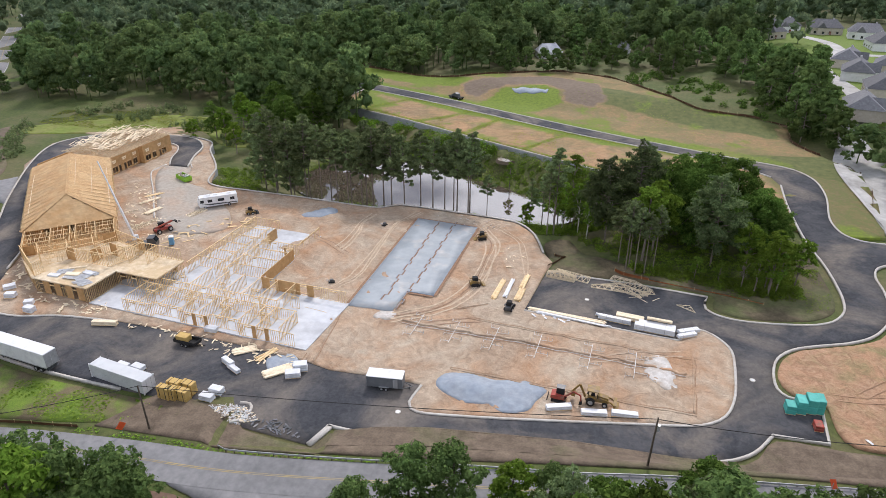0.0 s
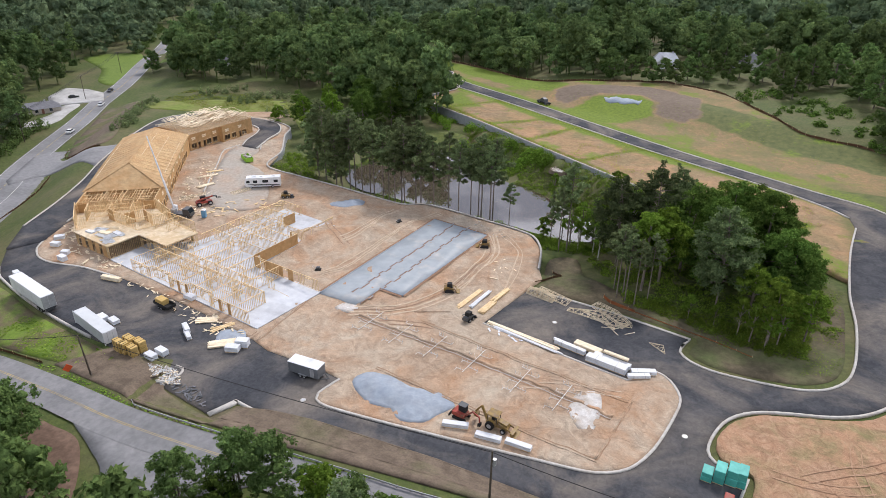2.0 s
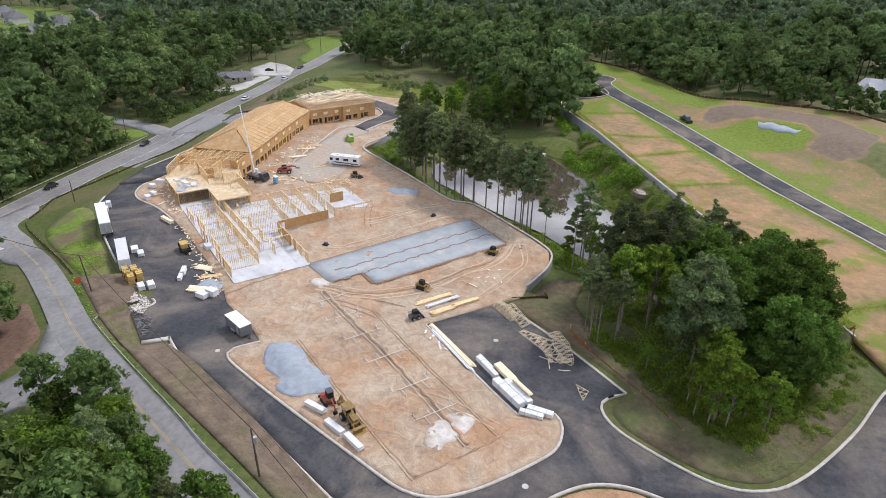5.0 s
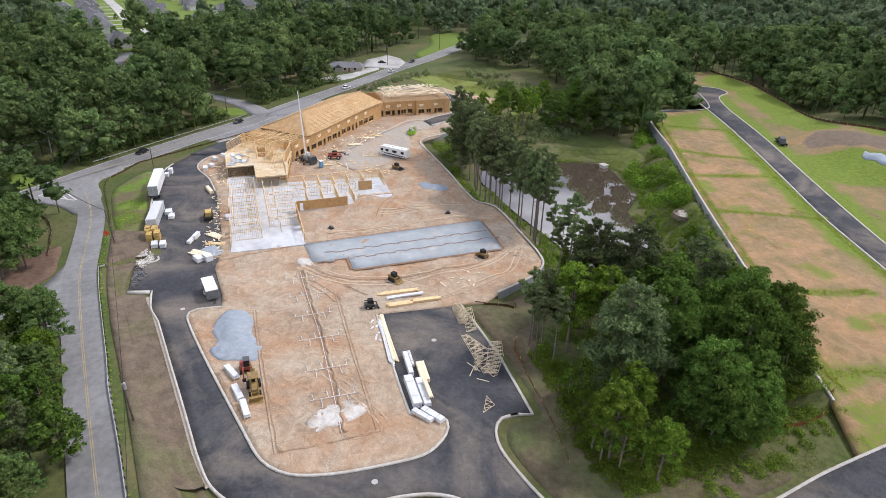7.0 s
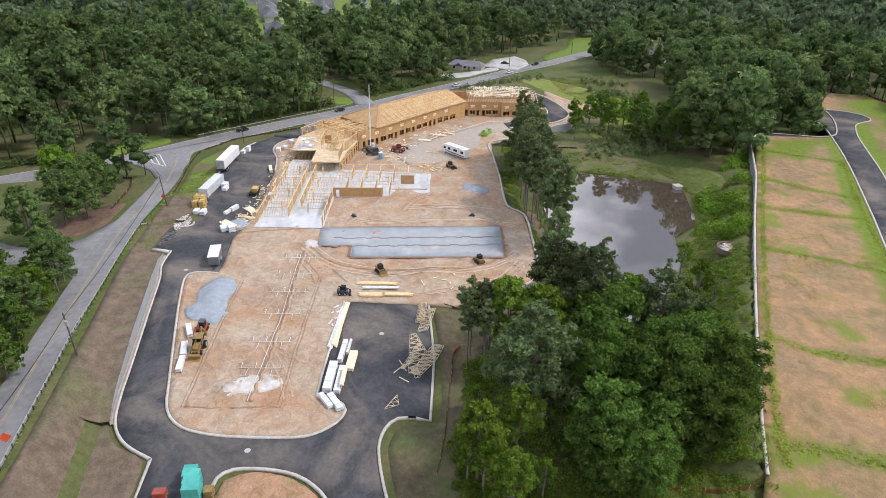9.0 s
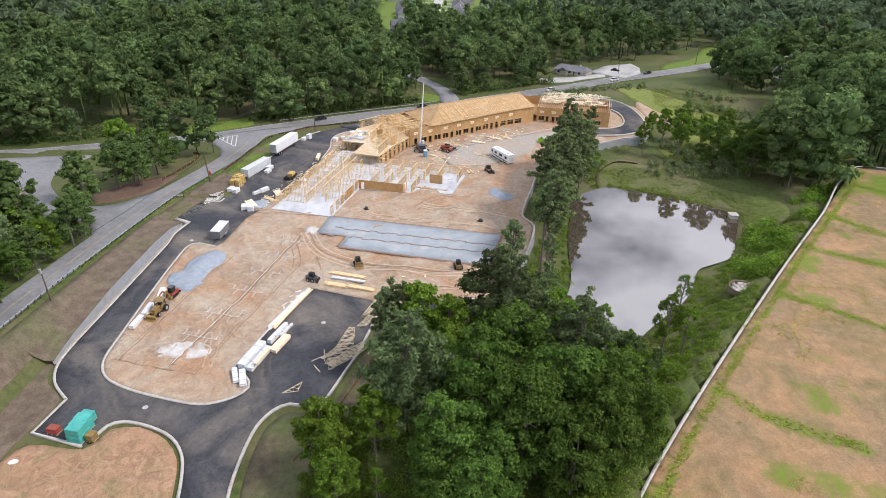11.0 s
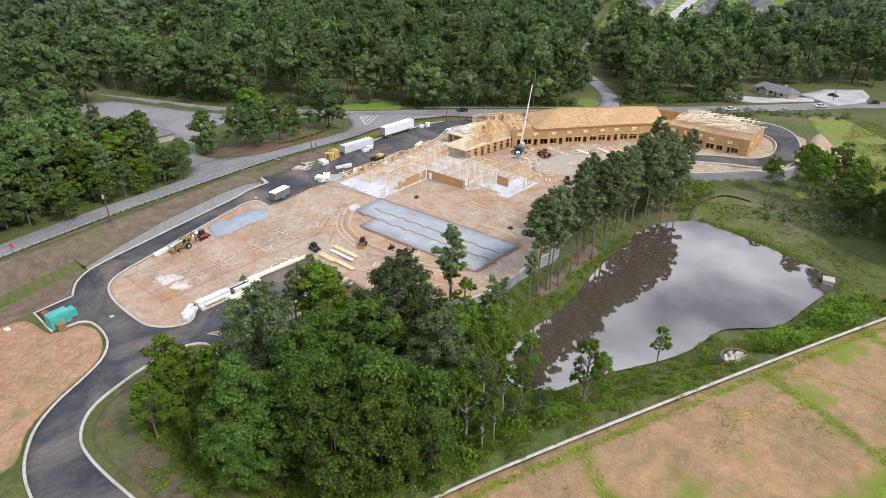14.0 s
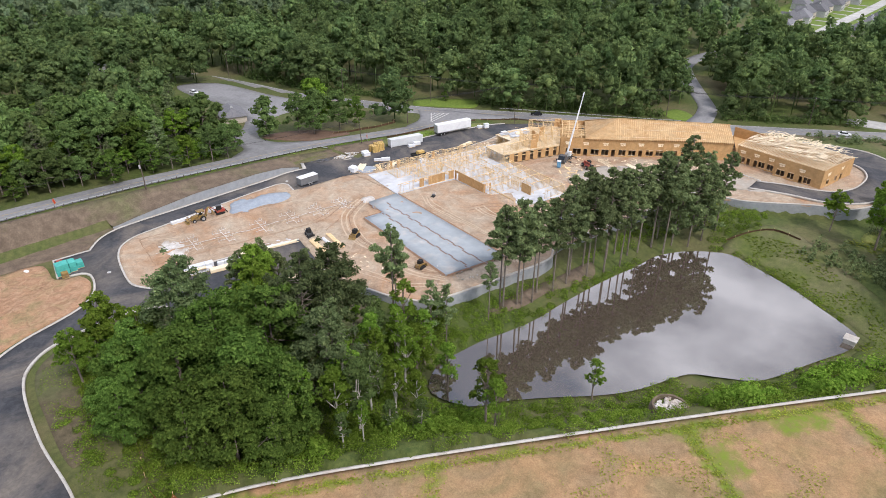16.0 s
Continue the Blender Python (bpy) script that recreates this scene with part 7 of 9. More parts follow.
def plumbing(x, y, turn):
    e = thing("drain_pipes", "white plastic drain pipes and upright stubs in the clay", "pipes", pose(x, y, float(dirt_z(np.array([x]), np.array([y]))[0]) + 0.22, 0, 0, turn), "rows of drain pipes")
    bm = bmesh.new()
    rod(bm, (0, -4.0, 0), (0, 4.0, 0), 0.065, 6)
    part("main_pipe", bm, pvc, e)
    for s in (-1, 1):
        for k, (yy, l) in enumerate(((0.9, 1.7), (2.1, 2.2), (3.4, 1.5))):
            bm = bmesh.new()
            rod(bm, (0, s * yy, 0), (l * (1 if k % 2 else -1), s * yy + 0.1 * s, 0), 0.055, 6)
            rod(bm, (l * (1 if k % 2 else -1), s * yy + 0.1 * s, 0), (l * (1 if k % 2 else -1), s * yy + 0.8 * s, 0), 0.055, 6)
            part("branch_pipe", bm, pvc, e)
            for q in range(3):
                bm = bmesh.new()
                rod(bm, (l * (1 if k % 2 else -1) * (0.4 + 0.3 * q), s * yy + 0.3 * s, 0), (l * (1 if k % 2 else -1) * (0.4 + 0.3 * q), s * yy + 0.3 * s, 0.7), 0.035, 6)
                part("riser", bm, steel if (q + k) % 2 else pvc, e)
    return e


for x, y in plan((-13.6, 83.2), (-7.7, 81.9), (-1.6, 80.8), (4.9, 79.7), (12.3, 78.0), (18.4, 76.6)):
    plumbing(x, y, -12)
bm = bmesh.new()
for a, b in zip(l, l[1:]):
    za, zb = (float(dirt_z(np.array([q[0]]), np.array([q[1]]))[0]) + 0.14 for q in (a, b))
    rod(bm, (*a, za - 0.06), (*b, zb - 0.04), 0.06, 6)
ob = tagged(mesh_object("sewer_pipe", bm, pvc), "long white plastic sewer pipe laid in its trench", "pipe")

# heaps of stone
def heap(outline, h, material, label, seed):
    pts = smooth(plan(*outline), 1.0, True)
    d = lambda x, y: dirt_z(x, y) + h * sstep(0, 3.4, signed(x, y, pts)) * (0.75 + relief_at(x + seed, y, 0.45, 2.4)) + relief_at(x, y + seed, 0.10, 0.9)
    return tagged(drape("gravel_heap", pts, d, material, "", "", 0.8, 0.02, 0.3), label, "heap", kind="stuff")


heap(((-8.8, 68.8), (-8.0, 71.6), (-4.6, 72.2), (-1, 71.0), (3.0, 71.4), (5.9, 69.6), (4.4, 67.2), (3.4, 65.3), (0.4, 64.5), (-1.8, 66.0), (-5, 66.0)), 0.8, crushed, "low heap of blue-grey crushed stone on the clay", 3)
heap(((-44.8, 122.2), (-42.5, 125.8), (-38.6, 127.2), (-37.4, 124), (-40, 121.6)), 1.2, crushed, "heap of blue-grey crushed stone by the wall", 9)
heap(((21.5, 71.5), (19.5, 75.2), (20.5, 79), (22.8, 79.4), (23.6, 76), (23.2, 72)), 0.25, rock, "thin spill of pale stone on the clay", 5)
heap(((-31.5, 68.6), (-33.5, 72), (-30.5, 73.6), (-28.6, 71.0)), 0.15, crushed, "spread of grey stone beside the slab", 6)
heap(((-21, 84.6), (-18.2, 84.0), (-17.4, 86.2), (-20, 87.0)), 0.4, rock, "small heap of pale stone at the pad's end", 8)

# patches of other ground
drape("earth_bank", smooth(plan((-50, 56.5), (-31.5, 54.0), (-10, 53.0), (10, 53.0), (30, 52.6), (50, 52.4), (56, 60), (44, 62.5), (41.5, 62.6), (33.2, 63.6), (30, 60.2), (26.5, 58.6), (10, 58.2), (-11, 58.3), (-16, 58.0), (-20.6, 58.4), (-22.4, 55.9), (-31.4, 57.9), (-33.7, 60.5), (-36, 61.4), (-45, 62.8), (-47, 60)), 2), lambda x, y: ground_z(x, y) + relief_at(x, y, 0.10, 1.6), bank_earth, "brown eroded bank below the road", "earth", 1.2, 0.16, 0.3)
drape("red_earth", smooth(plan((42.2, 63.6), (41.6, 71.4), (38.2, 73.0), (37.6, 76.5), (39.6, 80.6), (42.4, 83), (46, 84.2), (51.2, 85.6), (56, 87.8), (60, 91.6), (64, 90), (68, 80), (66, 70), (56, 64)), 2, True), lambda x, y: 0.02 + relief_at(x, y, 0.12, 3.0) + relief_at(x, y, 0.10, 0.9), red_clay, "orange clay scored by vehicle tracks", "earth", 0.8, 0.12, 0.5)
drape("dry_verge", smooth(plan((8.6, 107), (7.4, 103.9), (20.8, 101.9), (34.2, 98.6), (33.4, 94.2), (37, 91.8), (47, 92), (52, 94.8), (54, 99), (55, 105), (56, 118), (50.5, 112), (49, 101.5), (44, 99.4), (37.5, 101.2), (30, 104.8), (20.5, 108.6), (14.5, 113.5), (11.5, 120), (7, 118), (7.4, 111)), 2, True), ground_z, dry_grass, "brown matted verge between the parking and the wood", "earth", 1.8, 0.10, 0.3)
drape("bare_patch", smooth(plan((-129, 175.5), (-118, 179.5), (-104, 188), (-99, 187), (-105, 176), (-117, 173)), 2, True), ground_z, clay, "bare tan earth behind the building", "earth", 2.5, 0.12, 0.3)
drape("pine_floor", smooth(plan((-6, 130.5), (-14, 130.8), (-25, 132.6), (-34, 134.2), (-30, 137), (-20, 134.0), (-12, 133.2)), 2, True), ground_z, bank_earth, "brown needle floor under the pines", "earth", 1.8, 0.12, 0.2)
drape("green_verge", smooth(plan((-78, 59), (-60, 57.2), (-46, 57.5), (-43, 60.8), (-64, 64.8), (-78, 68.5), (-84, 66)), 2, True), ground_z, surface("bright_grass", (0.105, 0.180, 0.020), (0.180, 0.260, 0.036), 0.8, patch=(0.155, 0.125, 0.07), patch_scale=0.13, patch_at=0.50, patch_soft=0.08, relief=0.12, bump=0.6), "bright green grass between the road and the drive", "grass", 2.0, 0.10, 0.3)

# wheel tracks pressed into the clay
pale_track = surface("pale_track", (0.40, 0.29, 0.20), (0.54, 0.42, 0.31), 0.8, relief=0.1, bump=0.6)
red_track = surface("red_track", (0.33, 0.195, 0.115), (0.46, 0.295, 0.185), 0.8, relief=0.1, bump=0.6)
dark_track = surface("dark_track", (0.25, 0.155, 0.10), (0.36, 0.245, 0.165), 0.8, relief=0.1, bump=0.6)
red_z = lambda x, y: 0.17 + relief_at(x, y, 0.12, 3.0) + relief_at(x, y, 0.10, 0.9)
for i in range(44):
    a = rng.uniform(0, 6.28)
    if i < 12 or i > 30:
        x, y, zf = rng.uniform(42, 60), rng.uniform(66, 82), red_z
        l = rng.uniform(6, 12)
        outline_ = plan((42.6, 64.2), (42.2, 71.4), (39.2, 74), (40.6, 80), (46, 83.4), (55, 86.5), (60, 90), (66, 80), (64, 70), (55, 65))
    else:
        x, y, zf = rng.uniform(-46, 26), rng.uniform(66, 122), dirt_z
        l = rng.uniform(8, 18)
        outline_ = DIRT
    bend = rng.uniform(-0.09, 0.09)
    pts = [(x * K + l * math.cos(a) * s, y * K + l * math.sin(a) * s) for s in (0,)]
    for k in range(10):
        a += bend + rng.normal(0, 0.04)
        pts.append((pts[-1][0] + l / 7 * math.cos(a), pts[-1][1] + l / 7 * math.sin(a)))
    p = np.array(pts)
    good = (signed(p[:, 0], p[:, 1], outline_) > 1.6) & (signed(p[:, 0], p[:, 1], PAD) < -1.6) & ~inside(p[:, 0], p[:, 1], plan((-92, 70), (-26, 70), (-22, 90), (-30, 104), (-60, 130), (-92, 170), (-130, 170)))
    if not good.all():
        continue
    line_ = smooth(pts, 0.7)
    for off in (-0.75, 0.75):
        w_ = rng.uniform(0.12, 0.2) if 11 < i < 31 else rng.uniform(0.07, 0.13)
        strip("wheel_track", line_, off - w_, off + w_, zf, red_track if i < 12 or i > 30 else pale_track if i % 3 else dark_track, "pale wheel track pressed into the clay" if i % 3 else "dark damp wheel track in the clay", "track", 0.03 + 0.0015 * i)

sand_track = surface("sand_track", (0.46, 0.345, 0.235), (0.60, 0.485, 0.36), 0.9, relief=0.1, bump=0.6)
for i, route in enumerate((((-24.5, 69.1), (-21.9, 77.7), (-17.7, 82.9), (-10.8, 86.4), (-6.5, 90), (-3.4, 96)), ((-24, 71), (-20.4, 79.6), (-18, 85.5), (-20.4, 89.6)), ((-18, 84.5), (-10.3, 88.6), (-6, 95.6), (-3.6, 104.3), (-3.1, 113.2), (-6.4, 121)),
                           ((-29.4, 93.4), (-27.0, 98.2), (-25.4, 108.2), (-24, 120), (-20, 127)), ((-32.7, 106.7), (-31.4, 113.2), (-31.6, 120.5), (-29.5, 125)), ((3.4, 100.5), (2.8, 108.2), (1.0, 116.5), (-4.5, 123)), ((-18.8, 66.6), (-12.2, 67), (-9.9, 70.7), (-2.6, 74.6), (9, 71.6)))):
    for j in range(5 if i < 3 else 3):
        o_ = (j - 1.5) * 0.85 + rng.uniform(-0.3, 0.3)
        line_ = smooth(plan(*[(x + rng.uniform(-0.35, 0.35), y + rng.uniform(-0.35, 0.35)) for x, y in route]), 0.7)
        p = np.array(line_)
        if (signed(p[:, 0], p[:, 1], DIRT) < 1.8 + abs(o_)).any():
            continue
        w_ = rng.uniform(0.10, 0.24)
        strip("wheel_track", line_, o_ - w_, o_ + w_, dirt_z, dark_track if j == 3 else sand_track, "dark damp wheel track in the clay" if j == 3 else "sandy wheel track sweeping across the clay", "track", 0.04 + 0.004 * (i * 5 + j) / 2)

strip("wall_foot", smooth(plan((-19.4, 58.95), (-15.4, 58.62), (-11, 58.9), (0, 58.85), (13, 58.75), (21, 58.7), (26, 59.05)), 1.5), -0.42, 0.36, lambda x, y: 0 * x, gravel, "narrow strip of grey stone between the wall and the kerb", "gravel", 0.07)

wall_top = lambda x, y: np.interp(x / K, (-20, -15, -8, 8, 16, 24, 30), (0.3, 1.5, 2.05, 1.95, 1.3, 0.6, 0.3)) * K
def bank_z(x, y):
    t_ = sstep(52.6, 58.1, y / K)
    return south_road_z(x) + (wall_top(x, y) - south_road_z(x)) * t_ + relief_at(x, y, 0.06, 1.2)


BANK_LINE = smooth(plan((-20.0, 58.5), (-16, 58.35), (-11, 58.5), (0, 58.45), (13, 58.35), (21, 58.3), (26, 58.7)), 1.5)
for a_, b_ in ((-1.4, -0.05), (-2.8, -1.4), (-4.2, -2.8)):
    strip("bank_top", BANK_LINE, a_, b_, bank_z, bank_earth, "brown earth filled up behind the retaining wall", "earth", 0.05)


# ---- vehicles and plant ----
def wheels(parent, spots, r, w, rim=0.55):
    for x, y in spots:
        t = part("wheel", wheel(bmesh.new(), x, y, r, r, w), black, parent)
        part("rim", wheel(bmesh.new(), x, y + (0.02 if y > 0 else -0.02), r, r * rim, w), steel, t)


def semi_trailer(m):
    e = thing("semi_trailer", "long white box trailer parked along the kerb", "trailer", m)
    part("body", box(bmesh.new(), -7.3, -1.28, 1.25, 7.3, 1.28, 4.05, None, 0.05), white_paint, e)
    part("roof", box(bmesh.new(), -7.25, -1.24, 4.05, 7.25, 1.24, 4.09), white_paint, e)
    for s in (-1, 1):
        part("side_rail", box(bmesh.new(), -7.3, s * 1.29 - 0.02, 1.15, 7.3, s * 1.29 + 0.02, 1.32), steel, e)
        part("rear_door", box(bmesh.new(), 7.29, s * 0.63 - 0.6, 1.35, 7.34, s * 0.63 + 0.6, 3.95), steel, e)
        part("landing_leg", box(bmesh.new(), -4.6, s * 0.8 - 0.08, 0.0, -4.4, s * 0.8 + 0.08, 1.25), grey_paint, e)
    part("chassis", box(bmesh.new(), 2.6, -0.9, 0.75, 7.1, 0.9, 1.2), grey_paint, e)
    part("bumper", box(bmesh.new(), 7.1, -1.1, 0.55, 7.2, 1.1, 0.7), grey_paint, e)
    wheels(e, [(x, y) for x in (4.4, 5.7) for y in (-1.05, 1.05)], 0.5, 0.5)
    return e


pale_steel = surface("pale_steel", (0.55, 0.57, 0.58), (0.66, 0.68, 0.69), 0.8, rough=0.45, bump=0.03, patch=(0.50, 0.50, 0.50), patch_scale=0.4, patch_at=0.62)


def container(m):
    e = thing("storage_container", "long pale grey storage container beside the kerb", "container", m)
    bm = box(bmesh.new(), -6.1, -1.2, 0.15, 6.1, 1.2, 2.7)
    part("body", bm, pale_steel, e)
    for s in (-1, 1):
        bm = bmesh.new()
        for i in range(40):
            box(bm, -6.0 + i * 0.3, s * 1.2 - 0.03, 0.3, -5.85 + i * 0.3, s * 1.2 + 0.03, 2.55)
        tagged(part("corrugation", bm, pale_steel, e), kind="stuff")
    for x in (-6.1, 6.1):
        for s in (-1, 1):
            part("corner_post", box(bmesh.new(), x - 0.08, s * 1.2 - 0.08, 0, x + 0.08, s * 1.2 + 0.08, 2.78), white_paint, e)
    for s in (-1, 1):
        d = part("door", box(bmesh.new(), 6.1, s * 0.57 - 0.55, 0.25, 6.15, s * 0.57 + 0.55, 2.6), white_paint, e)
        part("lock_bar", rod(bmesh.new(), (6.18, s * 0.5, 0.3), (6.18, s * 0.5, 2.55), 0.025, 6), steel, d)
    return e


def cargo_trailer(m):
    e = thing("cargo_trailer", "enclosed trailer with dark grey sides and a white roof", "trailer", m)
    part("body", box(bmesh.new(), -3.1, -1.2, 0.55, 3.1, 1.2, 2.6, None, 0.06), surface("slate_paint", (0.13, 0.14, 0.15), (0.18, 0.19, 0.20), 1.0, rough=0.4, bump=0.05, spec=0.5), e)
    part("roof", box(bmesh.new(), -3.14, -1.24, 2.6, 3.14, 1.24, 2.72, None, 0.04), white_paint, e, "flat white roof")
    part("rear_door", box(bmesh.new(), -3.14, -1.05, 0.6, -3.1, 1.05, 2.45), grey_paint, e)
    part("side_door", box(bmesh.new(), 1.5, -1.24, 0.7, 2.3, -1.2, 2.4), steel, e)
    bm = bmesh.new(); beam(bm, (3.1, 0.9, 0.5), (4.6, 0, 0.5), 0.1, 0.12); beam(bm, (3.1, -0.9, 0.5), (4.6, 0, 0.5), 0.1, 0.12); rod(bm, (4.1, 0, 0), (4.1, 0, 0.9), 0.05)
    part("drawbar", bm, grey_paint, e)
    for s in (-1, 1):
        part("mudguard", box(bmesh.new(), -0.95, s * 1.3 - 0.12, 0.7, 0.75, s * 1.3 + 0.12, 0.78), steel, e)
    wheels(e, [(x, y) for x in (-0.5, 0.3) for y in (-1.28, 1.28)], 0.34, 0.2)
    return e


def motorhome(m):
    e = thing("motorhome", "white and grey motorhome parked on the courtyard drive", "motorhome", m)
    bm = profile(bmesh.new(), [(-5.2, 0.6), (5.0, 0.6), (5.35, 1.3), (5.3, 2.2), (4.9, 3.2), (4.5, 3.35), (-5.2, 3.35)], -1.25, 1.25)
    part("body", bm, white_paint, e)
    part("windscreen", profile(bmesh.new(), [(5.33, 1.55), (5.36, 1.55), (5.02, 3.0), (4.98, 3.0)], -1.1, 1.1), glass, e)
    for s in (-1, 1):
        for x0, x1 in ((-4.4, -3.2), (-1.6, 0.1), (1.6, 2.8), (3.8, 4.8)):
            part("window", box(bmesh.new(), x0, s * 1.262 - 0.01, 1.8, x1, s * 1.262 + 0.01, 2.6), glass, e)
        part("swoosh", profile(bmesh.new(), [(-5.0, 0.9), (2.4, 1.0), (4.6, 1.45), (1.0, 1.35), (-5.0, 1.15)], s * 1.262 - 0.008, s * 1.262 + 0.008), grey_paint, e, "dark grey sweeping stripe")
    for x in (-3.2, 0.4, 2.4):
        part("roof_unit", box(bmesh.new(), x - 0.5, -0.4, 3.35, x + 0.5, 0.4, 3.62, None, 0.08), white_paint, e)
    wheels(e, [(x, y) for x in (-2.8, 3.6) for y in (-1.1, 1.1)], 0.48, 0.3)
    return e


def tractor_backhoe(m):
    e = thing("backhoe_loader", "muddy yellow backhoe loader with its arm folded", "digger", m)
    part("chassis", box(bmesh.new(), -1.6, -0.55, 0.55, 2.2, 0.55, 1.1, None, 0.05), yellow_paint, e)
    part("bonnet", profile(bmesh.new(), [(0.4, 1.0), (2.1, 1.0), (2.1, 1.6), (0.4, 1.85)], -0.45, 0.45), yellow_paint, e)
    cab = part("cab", box(bmesh.new(), -1.2, -0.75, 1.1, 0.4, 0.75, 1.5), yellow_paint, e)
    bm = bmesh.new()
    for x in (-1.15, 0.35):
        for y in (-0.7, 0.7):
            box(bm, x - 0.05, y - 0.05, 1.5, x + 0.05, y + 0.05, 2.65)
    part("post", bm, black, cab)
    part("roof", box(bmesh.new(), -1.4, -0.9, 2.65, 0.6, 0.9, 2.8, None, 0.06), yellow_paint, cab, "faded yellow canopy")
    part("seat", box(bmesh.new(), -0.7, -0.3, 1.5, -0.1, 0.3, 2.1), black, cab)
    bm = bmesh.new()
    for s in (-1, 1):
        beam(bm, (0.6, s * 0.62, 1.5), (2.6, s * 0.62, 0.95), 0.14, 0.25); beam(bm, (2.6, s * 0.62, 0.95), (3.1, s * 0.62, 0.5), 0.14, 0.22)
    part("loader_arm", bm, yellow_paint, e)
    part("front_bucket", profile(bmesh.new(), [(3.0, 0.1), (3.9, 0.05), (3.2, 0.2), (3.1, 0.8), (3.5, 0.95), (2.95, 1.0)], -1.1, 1.1), yellow_paint, e)
    bm = bmesh.new(); beam(bm, (-1.6, 0, 0.9), (-2.6, 0, 3.2), 0.28, 0.35)
    boom = part("boom", bm, yellow_paint, e)
    bm = bmesh.new(); beam(bm, (-2.6, 0, 3.2), (-3.7, 0.1, 1.6), 0.22, 0.28)
    part("dipper", bm, yellow_paint, boom)
    part("bucket", profile(bmesh.new(), [(-3.9, 0.8), (-3.3, 0.7), (-3.2, 1.4), (-3.6, 1.7), (-4.0, 1.3)], -0.3, 0.5), yellow_paint, boom)
    wheels(e, [(-0.7, -0.95), (-0.7, 0.95)], 0.72, 0.45)
    wheels(e, [(1.6, -0.85), (1.6, 0.85)], 0.45, 0.3)
    return e


def mini_digger(m):
    e = thing("mini_excavator", "small red tracked excavator with a black cab", "digger", m)
    for s in (-1, 1):
        part("track", profile(bmesh.new(), [(-1.2, 0.1), (-1.0, 0.0), (1.0, 0.0), (1.2, 0.1), (1.2, 0.4), (1.0, 0.5), (-1.0, 0.5), (-1.2, 0.4)], s * 0.75 - 0.2, s * 0.75 + 0.2), black, e)
    body = part("body", profile(bmesh.new(), [(-1.3, 0.65), (0.9, 0.65), (0.9, 1.2), (-0.6, 1.4), (-1.3, 1.25)], -0.85, 0.85), red_paint, e)
    part("cab", box(bmesh.new(), -0.5, -0.2, 1.2, 0.8, 0.8, 2.45, None, 0.08), black, body, "black glazed cab")
    part("cab_roof", box(bmesh.new(), -0.55, -0.25, 2.45, 0.85, 0.85, 2.52), grey_paint, body)
    bm = bmesh.new(); beam(bm, (0.9, -0.3, 1.0), (2.3, -0.3, 2.4), 0.2, 0.26)
    boom = part("boom", bm, red_paint, e)
    bm = bmesh.new(); beam(bm, (2.3, -0.3, 2.4), (3.5, -0.3, 1.9), 0.18, 0.22); beam(bm, (3.5, -0.3, 1.9), (3.6, -0.3, 0.8), 0.16, 0.2)
    part("dipper", bm, red_paint, boom)
    part("bucket", profile(bmesh.new(), [(3.3, 0.2), (3.8, 0.3), (3.8, 0.9), (3.4, 0.8)], -0.6, 0.0), black, boom)
    part("blade", box(bmesh.new(), -1.9, -0.9, 0.05, -1.8, 0.9, 0.5), black, e)
    return e


def skid_steer(m, paint, label, tracked=False):
    e = thing("skid_steer_loader", label, "loader", m, "small loaders on the site")
    part("body", profile(bmesh.new(), [(-1.3, 0.4), (0.8, 0.4), (0.8, 0.9), (-0.2, 1.1), (-1.3, 1.15)], -0.6, 0.6), paint, e)
    part("cab", profile(bmesh.new(), [(-0.6, 1.0), (0.6, 0.9), (0.5, 2.0), (-0.55, 2.0)], -0.5, 0.5), black, e, "black caged cab")
    bm = bmesh.new()
    for s in (-1, 1):
        beam(bm, (-1.2, s * 0.7, 1.5), (1.1, s * 0.7, 0.9), 0.12, 0.18); beam(bm, (1.1, s * 0.7, 0.9), (1.4, s * 0.7, 0.35), 0.12, 0.15)
    part("lift_arm", bm, paint, e)
    part("bucket", profile(bmesh.new(), [(1.3, 0.05), (2.2, 0.05), (1.5, 0.2), (1.4, 0.75), (1.3, 0.75)], -0.95, 0.95), paint if tracked else black, e)
    if tracked:
        for s in (-1, 1):
            part("track", profile(bmesh.new(), [(-1.1, 0.15), (-0.8, 0), (0.8, 0), (1.0, 0.15), (0.4, 0.7), (-0.9, 0.7)], s * 0.78 - 0.18, s * 0.78 + 0.18), black, e)
    else:
        wheels(e, [(x, y) for x in (-0.7, 0.45) for y in (-0.72, 0.72)], 0.4, 0.28)
    return e


def telehandler(m):
    e = thing("telehandler", "red telescopic handler beside the framing", "forklift", m)
    part("chassis", box(bmesh.new(), -2.2, -0.7, 0.6, 2.2, 0.7, 1.2, None, 0.08), red_paint, e)
    part("cab", box(bmesh.new(), -0.8, 0.1, 1.2, 0.7, 0.95, 2.4, None, 0.06), black, e)
    bm = bmesh.new(); beam(bm, (-2.0, -0.3, 1.6), (2.6, -0.3, 2.3), 0.35, 0.4)
    boom = part("boom", bm, red_paint, e)
    bm = bmesh.new(); beam(bm, (2.6, -0.3, 2.3), (3.6, -0.3, 2.0), 0.28, 0.3)
    part("inner_boom", bm, grey_paint, boom)
    bm = bmesh.new(); box(bm, 3.5, -0.9, 1.5, 3.6, 0.4, 2.2); box(bm, 3.6, -0.7, 1.5, 4.8, -0.55, 1.58); box(bm, 3.6, 0.0, 1.5, 4.8, 0.15, 1.58)
    part("fork", bm, black, boom)
    wheels(e, [(x, y) for x in (-1.5, 1.5) for y in (-1.0, 1.0)], 0.62, 0.42)
    return e


